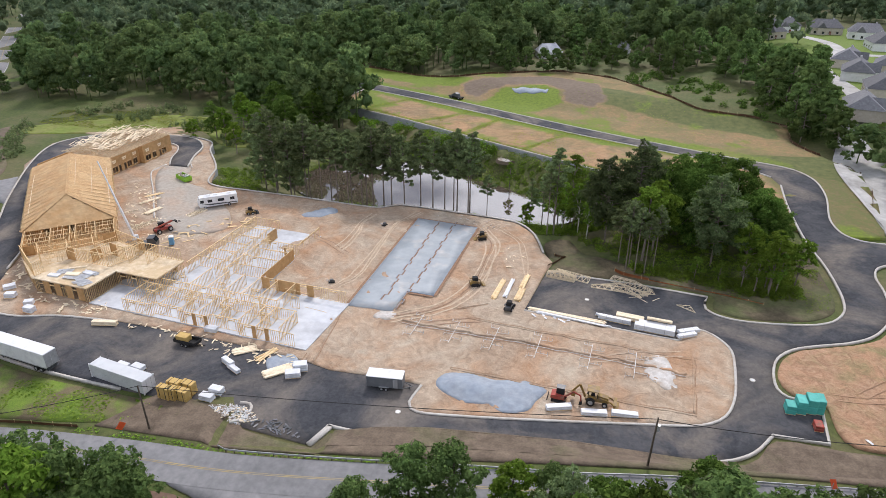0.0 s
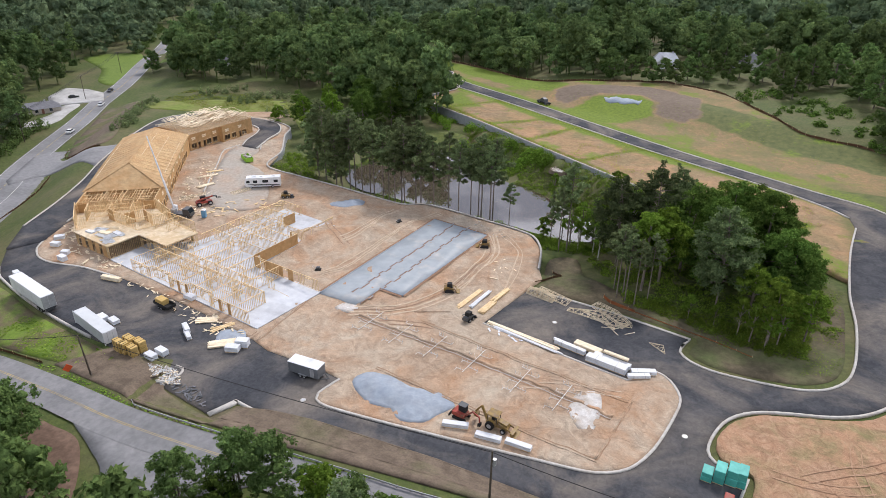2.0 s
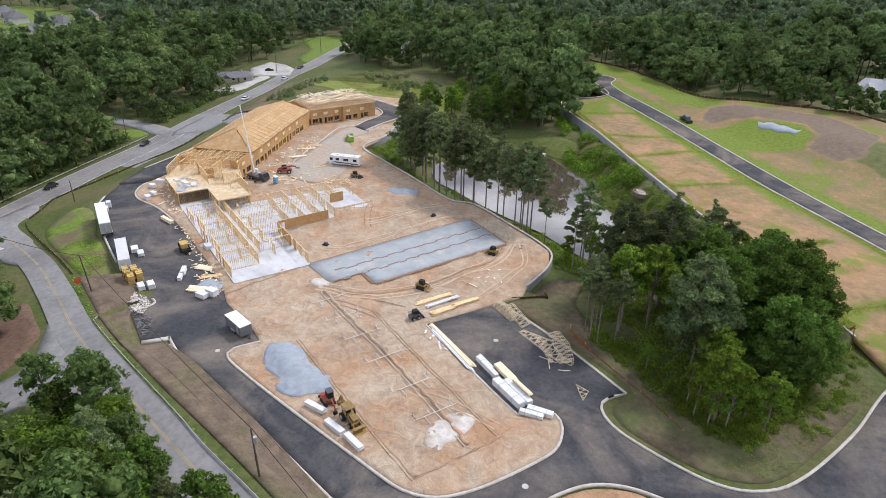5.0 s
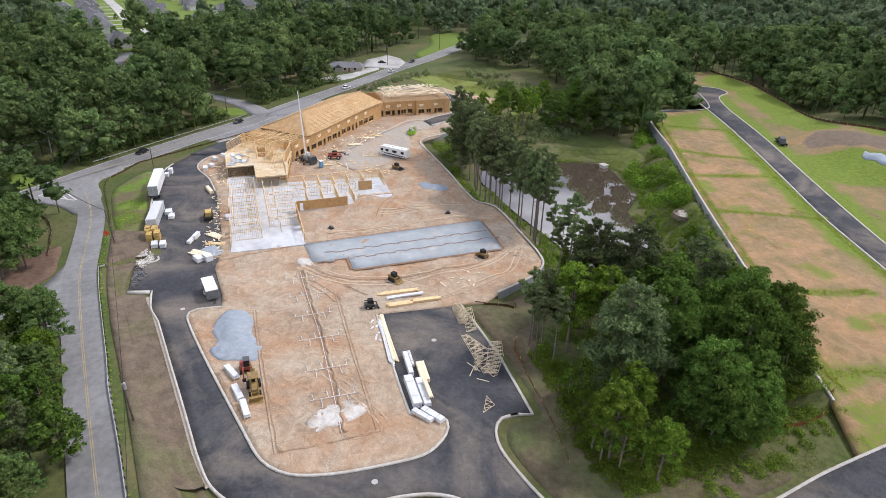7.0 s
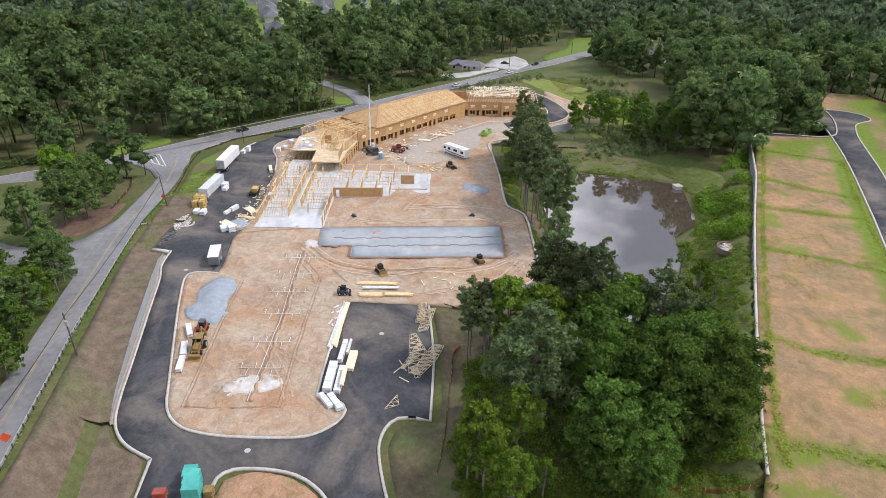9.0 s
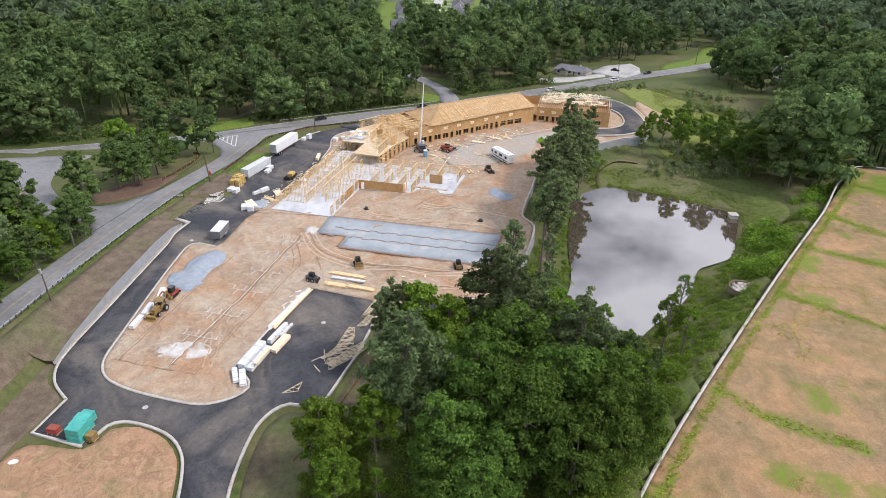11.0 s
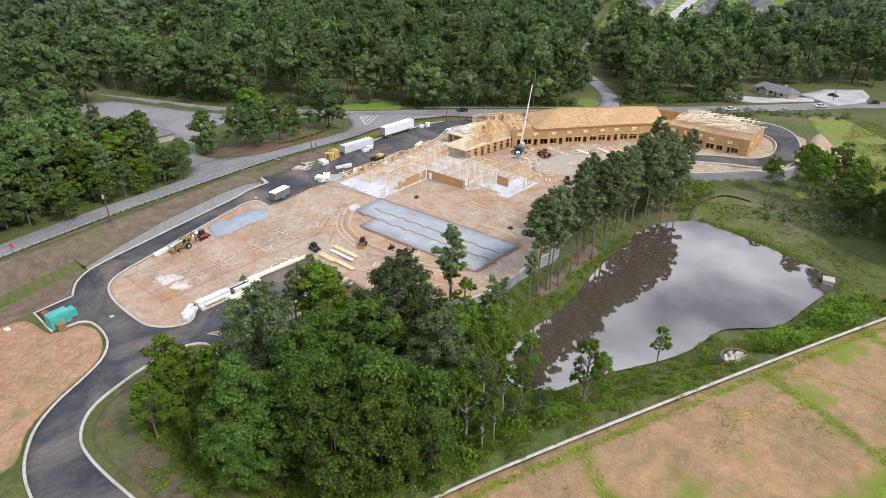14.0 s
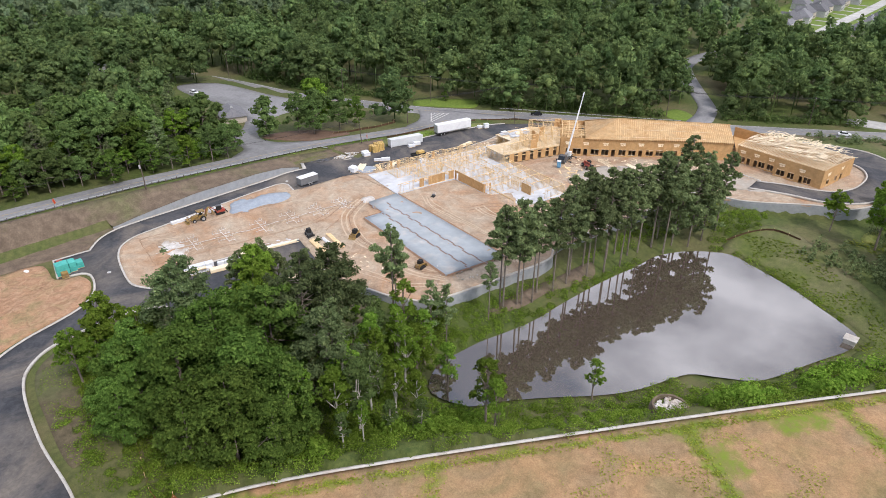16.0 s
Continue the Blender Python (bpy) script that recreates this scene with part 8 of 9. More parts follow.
def boom_truck(m, tip):
    e = thing("crane_truck", "grey crane truck with a long pale lattice-thin boom raised", "crane", m)
    part("bed", box(bmesh.new(), -3.6, -1.15, 0.9, 2.0, 1.15, 1.25), grey_paint, e)
    part("cab", profile(bmesh.new(), [(2.1, 0.6), (4.2, 0.6), (4.2, 1.6), (3.6, 2.7), (2.1, 2.7)], -1.15, 1.15), grey_paint, e)
    part("windscreen", profile(bmesh.new(), [(4.21, 1.65), (4.24, 1.65), (3.66, 2.6), (3.62, 2.6)], -1.0, 1.0), glass, e)
    tur = part("turret", rod(bmesh.new(), (-1.0, 0, 1.2), (-1.0, 0, 2.2), 0.75, 12), steel, e)
    part("operator_cab", box(bmesh.new(), -1.7, 0.5, 1.5, -0.5, 1.3, 2.9, None, 0.06), white_paint, e)
    for x in (-3.2, 1.6):
        bm = bmesh.new(); beam(bm, (x, -2.4, 0.6), (x, 2.4, 0.6), 0.2, 0.2); box(bm, x - 0.25, -2.6, 0, x + 0.25, -2.2, 0.55); box(bm, x - 0.25, 2.2, 0, x + 0.25, 2.6, 0.55)
        part("outrigger", bm, grey_paint, e)
    wheels(e, [(x, y) for x in (-2.6, -1.4, 3.0) for y in (-1.0, 1.0)], 0.5, 0.35)
    a, b = Vector((-1.0, 0, 2.2)), m.inverted() @ Vector(tip)
    for i, (s0, s1, w) in enumerate(((0, 0.4, 0.42), (0.35, 0.7, 0.32), (0.65, 1.0, 0.22))):
        bm = bmesh.new(); beam(bm, a.lerp(b, s0), a.lerp(b, s1), w, w * 1.1)
        part("boom_section", bm, white_paint, e)
    return e


def car(m, paint, label):
    e = thing("car", label, "car", m, "cars on the public road")
    part("body", profile(bmesh.new(), [(-2.3, 0.35), (2.3, 0.35), (2.35, 0.75), (1.2, 0.95), (-1.9, 1.0), (-2.35, 0.85)], -0.9, 0.9), paint, e)
    cabin = part("cabin", profile(bmesh.new(), [(-1.8, 0.98), (1.1, 0.95), (0.35, 1.5), (-1.3, 1.52)], -0.78, 0.78), glass, e, "dark glazed cabin")
    part("roof", profile(bmesh.new(), [(-1.3, 1.5), (0.35, 1.48), (0.3, 1.56), (-1.25, 1.58)], -0.74, 0.74), paint, cabin)
    wheels(e, [(x, y) for x in (-1.4, 1.4) for y in (-0.85, 0.85)], 0.34, 0.22)
    for s in (-1, 1):
        part("headlight", box(bmesh.new(), 2.3, s * 0.65 - 0.15, 0.6, 2.36, s * 0.65 + 0.15, 0.72), wrap, e)
    return e


def roll_off(m):
    e = thing("roll_off_skip", "lime green open skip full of pale rubbish", "skip", m)
    bm = bmesh.new()
    box(bm, -2.6, -1.15, 0.2, 2.6, 1.15, 0.3)
    for s in (-1, 1):
        box(bm, -2.6, s * 1.15 - 0.05, 0.3, 2.6, s * 1.15 + 0.05, 1.6); box(bm, s * 2.6 - 0.05, -1.15, 0.3, s * 2.6 + 0.05, 1.15, 1.6)
    part("body", bm, lime_paint, e)
    bm = bmesh.new()
    for i in range(8):
        for s in (-1, 1):
            box(bm, -2.5 + i * 0.68, s * 1.22 - 0.04, 0.2, -2.4 + i * 0.68, s * 1.22 + 0.04, 1.6)
    part("rib", bm, lime_paint, e)
    bm = bmesh.new()
    for i in range(26):
        box(bm, -0.4, -0.3, -0.05, 0.4, 0.3, 0.05, pose(rng.uniform(-2.1, 2.1), rng.uniform(-0.8, 0.8), 1.35 + rng.uniform(0, 0.4), rng.uniform(-40, 40), rng.uniform(-40, 40), rng.uniform(0, 180)))
    part("rubbish", bm, rock, e, "pale rubbish inside")
    return e


def at(x, y, turn=0.0, z=None):
    x, y = x * K, y * K
    if z is None:
        if inside(np.array([x]), np.array([y]), DIRT)[0]:
            z = float(dirt_z(np.array([x]), np.array([y]))[0])
        elif inside(np.array([x]), np.array([y]), ASPHALT)[0]:
            z = float(pave_z(np.array([x]), np.array([y]))[0]) + 0.01
        else:
            z = zat(x, y)
    return pose(x, y, z, 0, 0, turn)


semi_trailer(at(-67.3, 67.4, -15, 0.02))
container(at(-50.9, 64.7, -17, 0.02))
cargo_trailer(at(-15.5, 68.1, -2))
motorhome(at(-64.6, 125.6, 211))
tractor_backhoe(at(12.0, 67.9, -10))
mini_digger(at(7.4, 67.9, -12))
skid_steer(at(-55.7, 121.8, 30), yellow_paint, "muddy yellow skid steer loader on the clay")
skid_steer(at(-5.6, 115.2, 190), yellow_paint, "dusty loader with forks beside the pad", True)
skid_steer(at(0.4, 89.8, 75), grey_paint, "dark grey skid steer loader by the parking")
skid_steer(at(-5.6, 96.9, 20), yellow_paint, "yellow and black compact loader on the clay", True)
telehandler(at(-69.6, 110.8, 55))
boom_truck(at(-70.5, 103.8, 12), (-75.5 * K, 104.2 * K, 17.0 * K))
roll_off(at(-78.6, 138.0, -35))


def road_car(x, paint, label, lane=-2.1, on=None):
    l = np.array(on or MAIN_SOFT)
    i = int(np.argmin(np.abs(l[:, 1] - x * K)))
    d = l[i] - l[i - 1]
    d = d / np.linalg.norm(d)
    p = l[i] + np.array([-d[1], d[0]]) * lane
    return car(pose(p[0], p[1], float(main_road_z(p[1])) + 0.23, 0, 0, math.degrees(math.atan2(d[1], d[0])) + (180 if lane > 0 else 0)), paint, label)


road_car(100, car_dark, "black car driving on the public road")
road_car(70, car_dark, "black saloon on the public road")
road_car(148, white_paint, "white car on the public road", 2.1)
road_car(174, white_paint, "white van on the public road", 2.1)
road_car(192, car_dark, "dark car far along the public road")
car(pose(-34.6 * K, -20 * K, zat(-34.6 * K, -20 * K) + 0.3, 0, 0, 100), white_paint, "white van parked beside the trees of the lot")
car(at(-190, 180, 60), car_dark, "dark car parked on the pale forecourt")


# ---- materials lying about ----
def pallet(bm_mat, m, l, w, h, label, name="pallet_stack", layers=3, group="wrapped pallets on the asphalt", strap=None):
    e = thing(name, label, "pallet", m, group)
    for y in (-w / 2 + 0.08, 0, w / 2 - 0.08):
        part("bearer", box(bmesh.new(), -l / 2, y - 0.05, 0, l / 2, y + 0.05, 0.1), lumber, e)
    for k in range(layers):
        q = 0.015 * ((k * 2) % 3)
        part("pack", box(bmesh.new(), -l / 2 + q, -w / 2 + q, 0.1 + k * h / layers, l / 2 - q, w / 2 - q, 0.1 + (k + 1) * h / layers - 0.02, None, 0.05), bm_mat, e)
    if strap:
        for x in (-l * 0.25, l * 0.25):
            part("strap", box(bmesh.new(), x - 0.05, -w / 2 - 0.012, 0.1, x + 0.05, w / 2 + 0.012, h + 0.1), strap, e)
    return e


for x, y, l, w, h, a in ((7.3, 66.05, 4.2, 1.1, 0.7, 12), (11.7, 65.75, 4.2, 1.15, 0.7, 2), (15.5, 65.75, 4.2, 1.1, 0.7, -4)):
    pallet(wrap, at(x, y, a), l, w, h, "long white plastic-wrapped pack on the clay by the kerb", "wrapped_pack", 2, "white packs by the kerb")
for x, y, l, w, h, a, n in ((-43.6, 62.3, 2.4, 1.3, 2.3, -15, 3), (-42.4, 62.2, 1.4, 1.4, 2.3, -14, 3), (-41.1, 62.2, 2.2, 1.4, 2.0, -14, 3), (-42.8, 63.5, 2.4, 1.4, 2.4, -14, 3), (-41.0, 63.6, 2.4, 1.4, 2.2, -14, 3)):
    pallet(surface("yellow_wrap", (0.50, 0.33, 0.10), (0.62, 0.43, 0.16), 1.2, rough=0.6, bump=0.2) if "yellow_wrap" not in bpy.data.materials else bpy.data.materials["yellow_wrap"], at(x, y, a), l, w, h, "tall stack wrapped in golden paper beside the kerb", "wrapped_stack", n, "golden stacks by the kerb", black)
for x, y, l, w, h, a in ((-38.1, 62.6, 2.4, 1.4, 1.0, -12), (-37.4, 64.0, 2.4, 1.4, 1.1, -12), (-52.6, 67.4, 2.4, 1.6, 1.0, -17), (-50.4, 67.6, 2.4, 1.4, 0.8, -17), (-44.4, 77.8, 2.6, 1.5, 0.9, -8), (-75.6, 79.6, 2.2, 1.4, 1.2, -10),
                         (-77.0, 81.4, 1.8, 1.4, 1.0, 20), (-84.0, 86.0, 2.4, 1.6, 0.8, 40), (-81.6, 83.2, 2.2, 1.4, 1.0, 10), (-28.0, 70.2, 2.4, 1.6, 1.4, 15), (-28.6, 68.7, 2.6, 1.6, 1.0, 15), (-77.2, 71.8, 1.8, 1.2, 1.6, -20), (-75.6, 70.6, 1.8, 1.2, 1.0, -20),
                         (-38.5, 70.2, 2.9, 1.0, 1.0, -35), (-37.2, 69.0, 3.2, 0.9, 0.7, -35)):
    pallet(wrap, at(x, y, a), l, w, h, "white plastic-wrapped pallet on the asphalt drive")
pallet(pale_lumber, at(-61.6, 77.6, 4), 5.0, 1.0, 0.8, "long pale timber bundle beside the kerb", "timber_bundle", 3)
# big white stacks by the far parking
for x, y, l, w, h, a, n in ((22.6, 86.0, 7.6, 1.5, 1.15, -14, 4), (23.2, 87.2, 7.0, 1.2, 0.8, -14, 3), (27.7, 86.2, 4.4, 1.2, 0.7, 20, 2), (27.2, 85.0, 4.0, 1.0, 0.6, 22, 2), (16.9, 88.2, 6.4, 0.9, 0.9, -16, 3), (15.8, 89.2, 4.4, 0.5, 0.5, -16, 2)):
    pallet(wrap, at(x, y, a), l, w, h, "long white wrapped stack along the parking kerb", "wrapped_stack", n, "white stacks by the parking", steel)
pallet(pale_lumber, at(19.4, 89.2, -16), 5.4, 1.5, 0.7, "sheets of pale board stacked on the asphalt", "board_stack", 4, "board stacks")
pallet(pale_lumber, at(23.6, 87.7, -14, 1.2), 4.8, 0.8, 0.25, "pale boards lying on the wrapped stack", "board_stack", 2, "board stacks")
# teal and red stacks on the bin pad
for x, y, l, w, h, a, mt, lb in ((36.6, 69.4, 1.5, 2.0, 1.5, -8, teal_paint, "teal plastic-wrapped pallet"), (37.9, 69.7, 1.5, 2.4, 2.3, -8, teal_paint, "tall teal plastic-wrapped stack"), (39.2, 69.9, 1.5, 2.4, 2.6, -8, teal_paint, "tall teal plastic-wrapped stack"), (40.2, 69.9, 1.3, 2.4, 2.6, -8, teal_paint, "tall teal plastic-wrapped stack"),
                                (38.9, 66.4, 1.3, 1.8, 1.0, -8, red_paint, "low red covered pallet"), (39.9, 71.6, 1.4, 1.3, 1.3, -8, yellow_paint, "yellow covered pallet")):
    pallet(mt, at(x, y, a, 0.01), l, w, h, lb + " on the asphalt bay", "wrapped_stack", 2, "stacks in the asphalt bay")


def timber_stack(m, l, w, rows, label, mess=0.0, mat=lumber, name="timber_stack"):
    e = thing(name, label, "timber", m, "timber stacks on the site")
    share = None
    for k in range(rows):
        for j in range(max(2, int(w / 0.28))):
            y = -w / 2 + (j + 0.5) * 0.28
            if share is None:
                bm = box(bmesh.new(), -l / 2, -0.13, -0.05, l / 2, 0.13, 0.05)
                o = part("board", bm, mat, e)
                share = o.data
            else:
                o = new("board", share)
                o.parent = e
            o.matrix_basis = pose(rng.uniform(-0.06, 0.06) * l, y, 0.12 + k * 0.11, 0, 0, math.degrees(rng.normal(0, mess)))
    for x in (-l * 0.3, l * 0.3):
        part("bearer", box(bmesh.new(), x - 0.06, -w / 2, 0, x + 0.06, w / 2, 0.06), lumber, e)
    return e


for x, y, l, w, r_, a, mt in ((-1.6, 95.6, 8.4, 1.3, 3, 77, lumber), (0.2, 96.2, 7.6, 1.0, 3, 78, wrap), (2.0, 94.2, 5.0, 1.6, 4, 77, lumber), (2.8, 98.6, 6.0, 1.3, 4, 76, lumber), (9.6, 88.6, 15.0, 0.9, 4, -15, pale_lumber), (10.4, 87.7, 14.0, 0.5, 3, -15, wrap),
                              (-31.0, 69.4, 5.0, 2.4, 3, 35, pale_lumber), (-34.0, 73.0, 4.6, 1.4, 2, 60, lumber), (-37.5, 73.6, 4.2, 2.0, 2, 30, pale_lumber), (-79.5, 124.0, 6.0, 1.2, 2, 60, pale_lumber), (-80.5, 127.5, 5.0, 1.4, 2, 48, lumber), (-76.5, 119.5, 5.0, 1.8, 2, 70, pale_lumber)):
    timber_stack(at(x, y, a), l, w, r_, "stack of pale sawn timber lying on the ground" if mt is not wrap else "long white wrapped bundle of timber", 0.015 if r_ > 2 else 0.09, mt)


def lattice(m, length, height, lean, label, n=1, gap=0.12, name="roof_truss", bays=8, pitch=0.0):
    """Bundle of roof trusses lying or leaning: chords and web members."""
    e = thing(name, label, "trusses", m, "trusses on the parking")
    for k in range(n):
        bm = bmesh.new()
        off = k * gap
        t = lambda s, h: Vector((s, off + h * math.cos(lean), 0.06 + h * math.sin(lean)))
        top = lambda s: height * (1 - pitch * abs(s / length - 0.5) * 2)
        beam(bm, t(0, 0), t(length, 0), 0.05, 0.12)
        chord = part("truss", bm, pale_lumber, e)
        webs = [(t(0, 0), t(0, top(0))), (t(length, 0), t(length, top(length)))]
        for i in range(bays):
            a, b = length * i / bays, length * (i + 1) / bays
            c = (a + b) / 2
            bm = bmesh.new()
            beam(bm, t(a, top(a)), t(b, top(b)), 0.05, 0.12)
            part("top_chord", bm, pale_lumber, chord)
            webs += [(t(a, 0), t(c, top(c))), (t(c, top(c)), t(b, 0))]
        for a, b in webs:
            bm = bmesh.new()
            beam(bm, a, b, 0.05, 0.09)
            part("web_member", bm, pale_lumber, chord)
    return e


lattice(at(6.6, 101.4, -17), 6.4, 1.6, radians(55), "leaning bundle of pale roof trusses on the asphalt", 5, 0.26, pitch=0.3, bays=6)
lattice(at(8.0, 102.4, -24), 8.0, 1.8, radians(22), "pale roof trusses lying along the parking kerb", 2, 0.35, bays=6)
for x, y, l_, a_ in ((21.5, 96.2, 3.4, 12), (22.3, 95.4, 2.6, -48), (24.6, 95.8, 2.2, 40), (20.4, 97.6, 3.0, -30)):
    e = thing("timber", "loose pale timber lying on the asphalt", "timber", at(x, y, a_), "loose timbers")
    part("board", box(bmesh.new(), -l_ / 2, -0.06, 0.0, l_ / 2, 0.06, 0.06), pale_lumber, e)
lattice(at(14.2, 98.6, -12), 12.0, 3.0, radians(6), "pale roof trusses lying flat on the asphalt", 2, 0.3, pitch=0.7)
lattice(at(17.5, 101.5, -38), 9.5, 2.2, radians(15), "pale roof trusses spilled over the kerb", 3, 0.4, pitch=0.3)
lattice(at(16.2, 99.6, -32), 9.0, 1.6, radians(8), "pale roof truss lying on the asphalt", 2, 0.3, pitch=0.9)
lattice(at(22.2, 97.2, 5), 3.2, 1.2, radians(4), "short pale truss on the asphalt", 1, pitch=0.2, bays=3)
lattice(at(27.6, 94.4, -40), 4.2, 1.6, radians(4), "small triangular truss lying on the asphalt", 1, pitch=1.0, bays=4)
lattice(at(-75.2, 110.0, 62), 7.5, 1.6, radians(5), "pale truss frames lying in the courtyard", 2, 0.5)
lattice(at(-67.5, 118.0, 65), 6.0, 1.6, radians(5), "pale truss frames lying in the courtyard", 2, 0.5)


def litter(name, outline, n, size, label, mat, r, thick=0.04, long=1.0):
    pts = scatter(plan(*outline), 0.15, n, r)
    bm = bmesh.new()
    for x, y in pts:
        z = max(zat(x, y), -9)
        if inside(np.array([x]), np.array([y]), DIRT)[0]:
            z = float(dirt_z(np.array([x]), np.array([y]))[0])
        elif inside(np.array([x]), np.array([y]), ASPHALT)[0]:
            z = float(pave_z(np.array([x]), np.array([y]))[0])
        l, a = size * long * r.uniform(0.4, 1.2), r.uniform(0, 180)
        box(bm, -l / 2, -size * 0.12 * r.uniform(0.6, 1.6), 0, l / 2, size * 0.12, thick, pose(x, y, z + 0.02 + r.uniform(0, 0.15), r.uniform(-12, 12), r.uniform(-10, 10), a))
    return tagged(mesh_object(name, bm, mat), label, "debris", kind="stuff")


litter("board_offcuts", ((-62, 79.5), (-40, 76), (-28.5, 72.5), (-27, 69.5), (-35, 71), (-52, 75.5), (-66, 79.6), (-72, 82), (-66, 86)), 110, 1.0, "scattered timber offcuts along the framing", pale_lumber, rng, 0.05, 1.3)
litter("board_offcuts", ((-72, 100), (-66, 106), (-73, 118), (-84, 134), (-90, 136), (-82, 118)), 110, 1.1, "scattered timber offcuts in the courtyard", pale_lumber, rng, 0.05, 1.3)
litter("board_offcuts", ((-66, 104), (-52, 118), (-58, 122), (-70, 110)), 34, 1.7, "loose boards north of the framing", lumber, rng, 0.06, 1.4)
litter("board_offcuts", ((-78, 82), (-70, 80), (-66, 84), (-80, 90), (-90, 98), (-88, 90)), 60, 1.5, "timber scraps west of the framing", pale_lumber, rng)
litter("board_offcuts", ((3, 88), (12, 86.2), (12.4, 87.4), (4, 89.4)), 7, 1.5, "timber scraps along the kerb", wrap, rng)
RUBBLE = ((-37.2, 61.2), (-34.5, 62.0), (-32.6, 61.6), (-31.0, 60.6), (-30.2, 59.4), (-32.4, 58.6), (-34.2, 59.0))
litter("pale_rubble", RUBBLE, 190, 0.6, "heap of broken pale plaster and plastic on the bank", pale_steel, rng, 0.12, 0.9)
litter("stone_rubble", RUBBLE, 130, 0.5, "grey broken concrete in the rubbish heap", gravel, rng, 0.16, 0.8)
litter("board_rubble", RUBBLE, 60, 0.9, "splintered boards in the rubbish heap", pale_lumber, rng, 0.06, 1.2)
litter("grey_rubble", ((-31.0, 59.8), (-28, 60.2), (-24.5, 57.8), (-23.6, 56.9), (-30.5, 58.2)), 26, 0.9, "broken dark scrap and planks on the asphalt bay", shingle, rng, 0.08, 1.3)
litter("dark_rubble", ((-31.0, 59.8), (-28, 60.2), (-24.5, 57.8), (-23.6, 56.9), (-30.5, 58.2)), 24, 0.9, "black scrap on the asphalt bay", grey_paint, rng, 0.1, 1.2)
litter("concrete_crumbs", ((-5, 100), (2, 103), (3, 110), (-4, 112)), 9, 0.9, "pale sticks and crumbs on the clay", pale_lumber, rng, 0.05, 1.2)
litter("field_stones", ((-8, 117), (0, 121), (-6, 126), (-18, 128)), 25, 0.5, "pale stones beside the pad", rock, rng, 0.15)
for x, y, a in ((-30.4, 94.8, 20), (-26.0, 119.5, 60), (-55, 123, 0)):
    e = thing("plate_compactor", "small dark compactor standing on the clay", "compactor", at(x, y, a), "small machines")
    part("base_plate", box(bmesh.new(), -0.7, -0.5, 0, 0.7, 0.5, 0.15), black, e)
    part("engine", box(bmesh.new(), -0.4, -0.35, 0.15, 0.45, 0.35, 0.75, None, 0.08), grey_paint, e)
    bm = bmesh.new(); rod(bm, (-0.4, -0.3, 0.3), (-1.2, -0.3, 0.9), 0.03); rod(bm, (-0.4, 0.3, 0.3), (-1.2, 0.3, 0.9), 0.03); rod(bm, (-1.2, -0.3, 0.9), (-1.2, 0.3, 0.9), 0.03)
    part("handle", bm, steel, e)
e = thing("dump_trailer", "black dump trailer with golden boards on top", "trailer", at(-46.4, 74.2, -12))
bm = bmesh.new()
box(bm, -2.4, -1.0, 0.6, 2.4, 1.0, 0.7)
for s in (-1, 1):
    box(bm, -2.4, s * 1.0 - 0.04, 0.7, 2.4, s * 1.0 + 0.04, 1.25); box(bm, s * 2.4 - 0.04, -1.0, 0.7, s * 2.4 + 0.04, 1.0, 1.25)
part("body", bm, black, e)
part("load", box(bmesh.new(), -2.0, -0.8, 0.71, 0.4, 0.8, 1.9, None, 0.05), bpy.data.materials["yellow_wrap"], e, "golden wrapped load")
bm = bmesh.new(); beam(bm, (2.4, 0, 0.5), (3.8, 0, 0.5), 0.12, 0.12)
part("drawbar", bm, black, e)
wheels(e, [(x, y) for x in (-0.5, 0.4) for y in (-1.1, 1.1)], 0.36, 0.24)
e = thing("portable_toilet", "blue portable toilet with a white roof", "toilet", at(-65.0, 105.4, 20))
part("cabin", box(bmesh.new(), -0.55, -0.55, 0.1, 0.55, 0.55, 2.1, None, 0.05), blue_paint, e)
part("door", box(bmesh.new(), -0.4, -0.585, 0.15, 0.4, -0.555, 2.0), blue_paint, e)
part("roof", profile(bmesh.new(), [(-0.6, 2.1), (0.6, 2.1), (0.3, 2.35), (-0.3, 2.35)], -0.58, 0.58), white_paint, e)
for x, y in ((33.9, 75.4), (-13.0, 63.2), (13.2, 94.4), (52, 97.3)):
    bm = rod(bmesh.new(), (0, 0, 0.0), (0, 0, 0.045), 0.48, 18)
    e = thing("manhole_cover", "pale concrete manhole ring in the asphalt", "manhole", at(x, y, 0))
    part("ring", bm, concrete, e)
    part("lid", rod(bmesh.new(), (0, 0, 0.045), (0, 0, 0.06), 0.33, 16), steel, e)

# ---- by the pond ----
e = thing("riser_box", "pale concrete outlet box standing in the pond", "outlet", pose(-41.6 * K, 178.3 * K, -5.6))
part("body", box(bmesh.new(), -1.1, -1.1, 0, 1.1, 1.1, 1.5), concrete, e)
part("lid", box(bmesh.new(), -1.3, -1.3, 1.5, 1.3, 1.3, 1.68, None, 0.04), concrete, e)
ox, oy = -2.3 * K, 165.3 * K
oz = zat(ox, oy)
e = thing("drain_inlet", "round concrete inlet filled with pale stone below the wall", "drain", pose(ox, oy, oz))
bm = bmesh.new()
loops = [[bm.verts.new((q * math.cos(i / 28 * 6.283), q * math.sin(i / 28 * 6.283), z + 0.05 * math.sin(i * 2.1))) for i in range(28)] for q, z in ((2.7, 0.0), (2.75, 0.75), (3.1, 0.8), (3.5, -0.2))]
for a, b in zip(loops, loops[1:]):
    for i in range(28):
        bm.faces.new((a[i], a[(i + 1) % 28], b[(i + 1) % 28], b[i]))
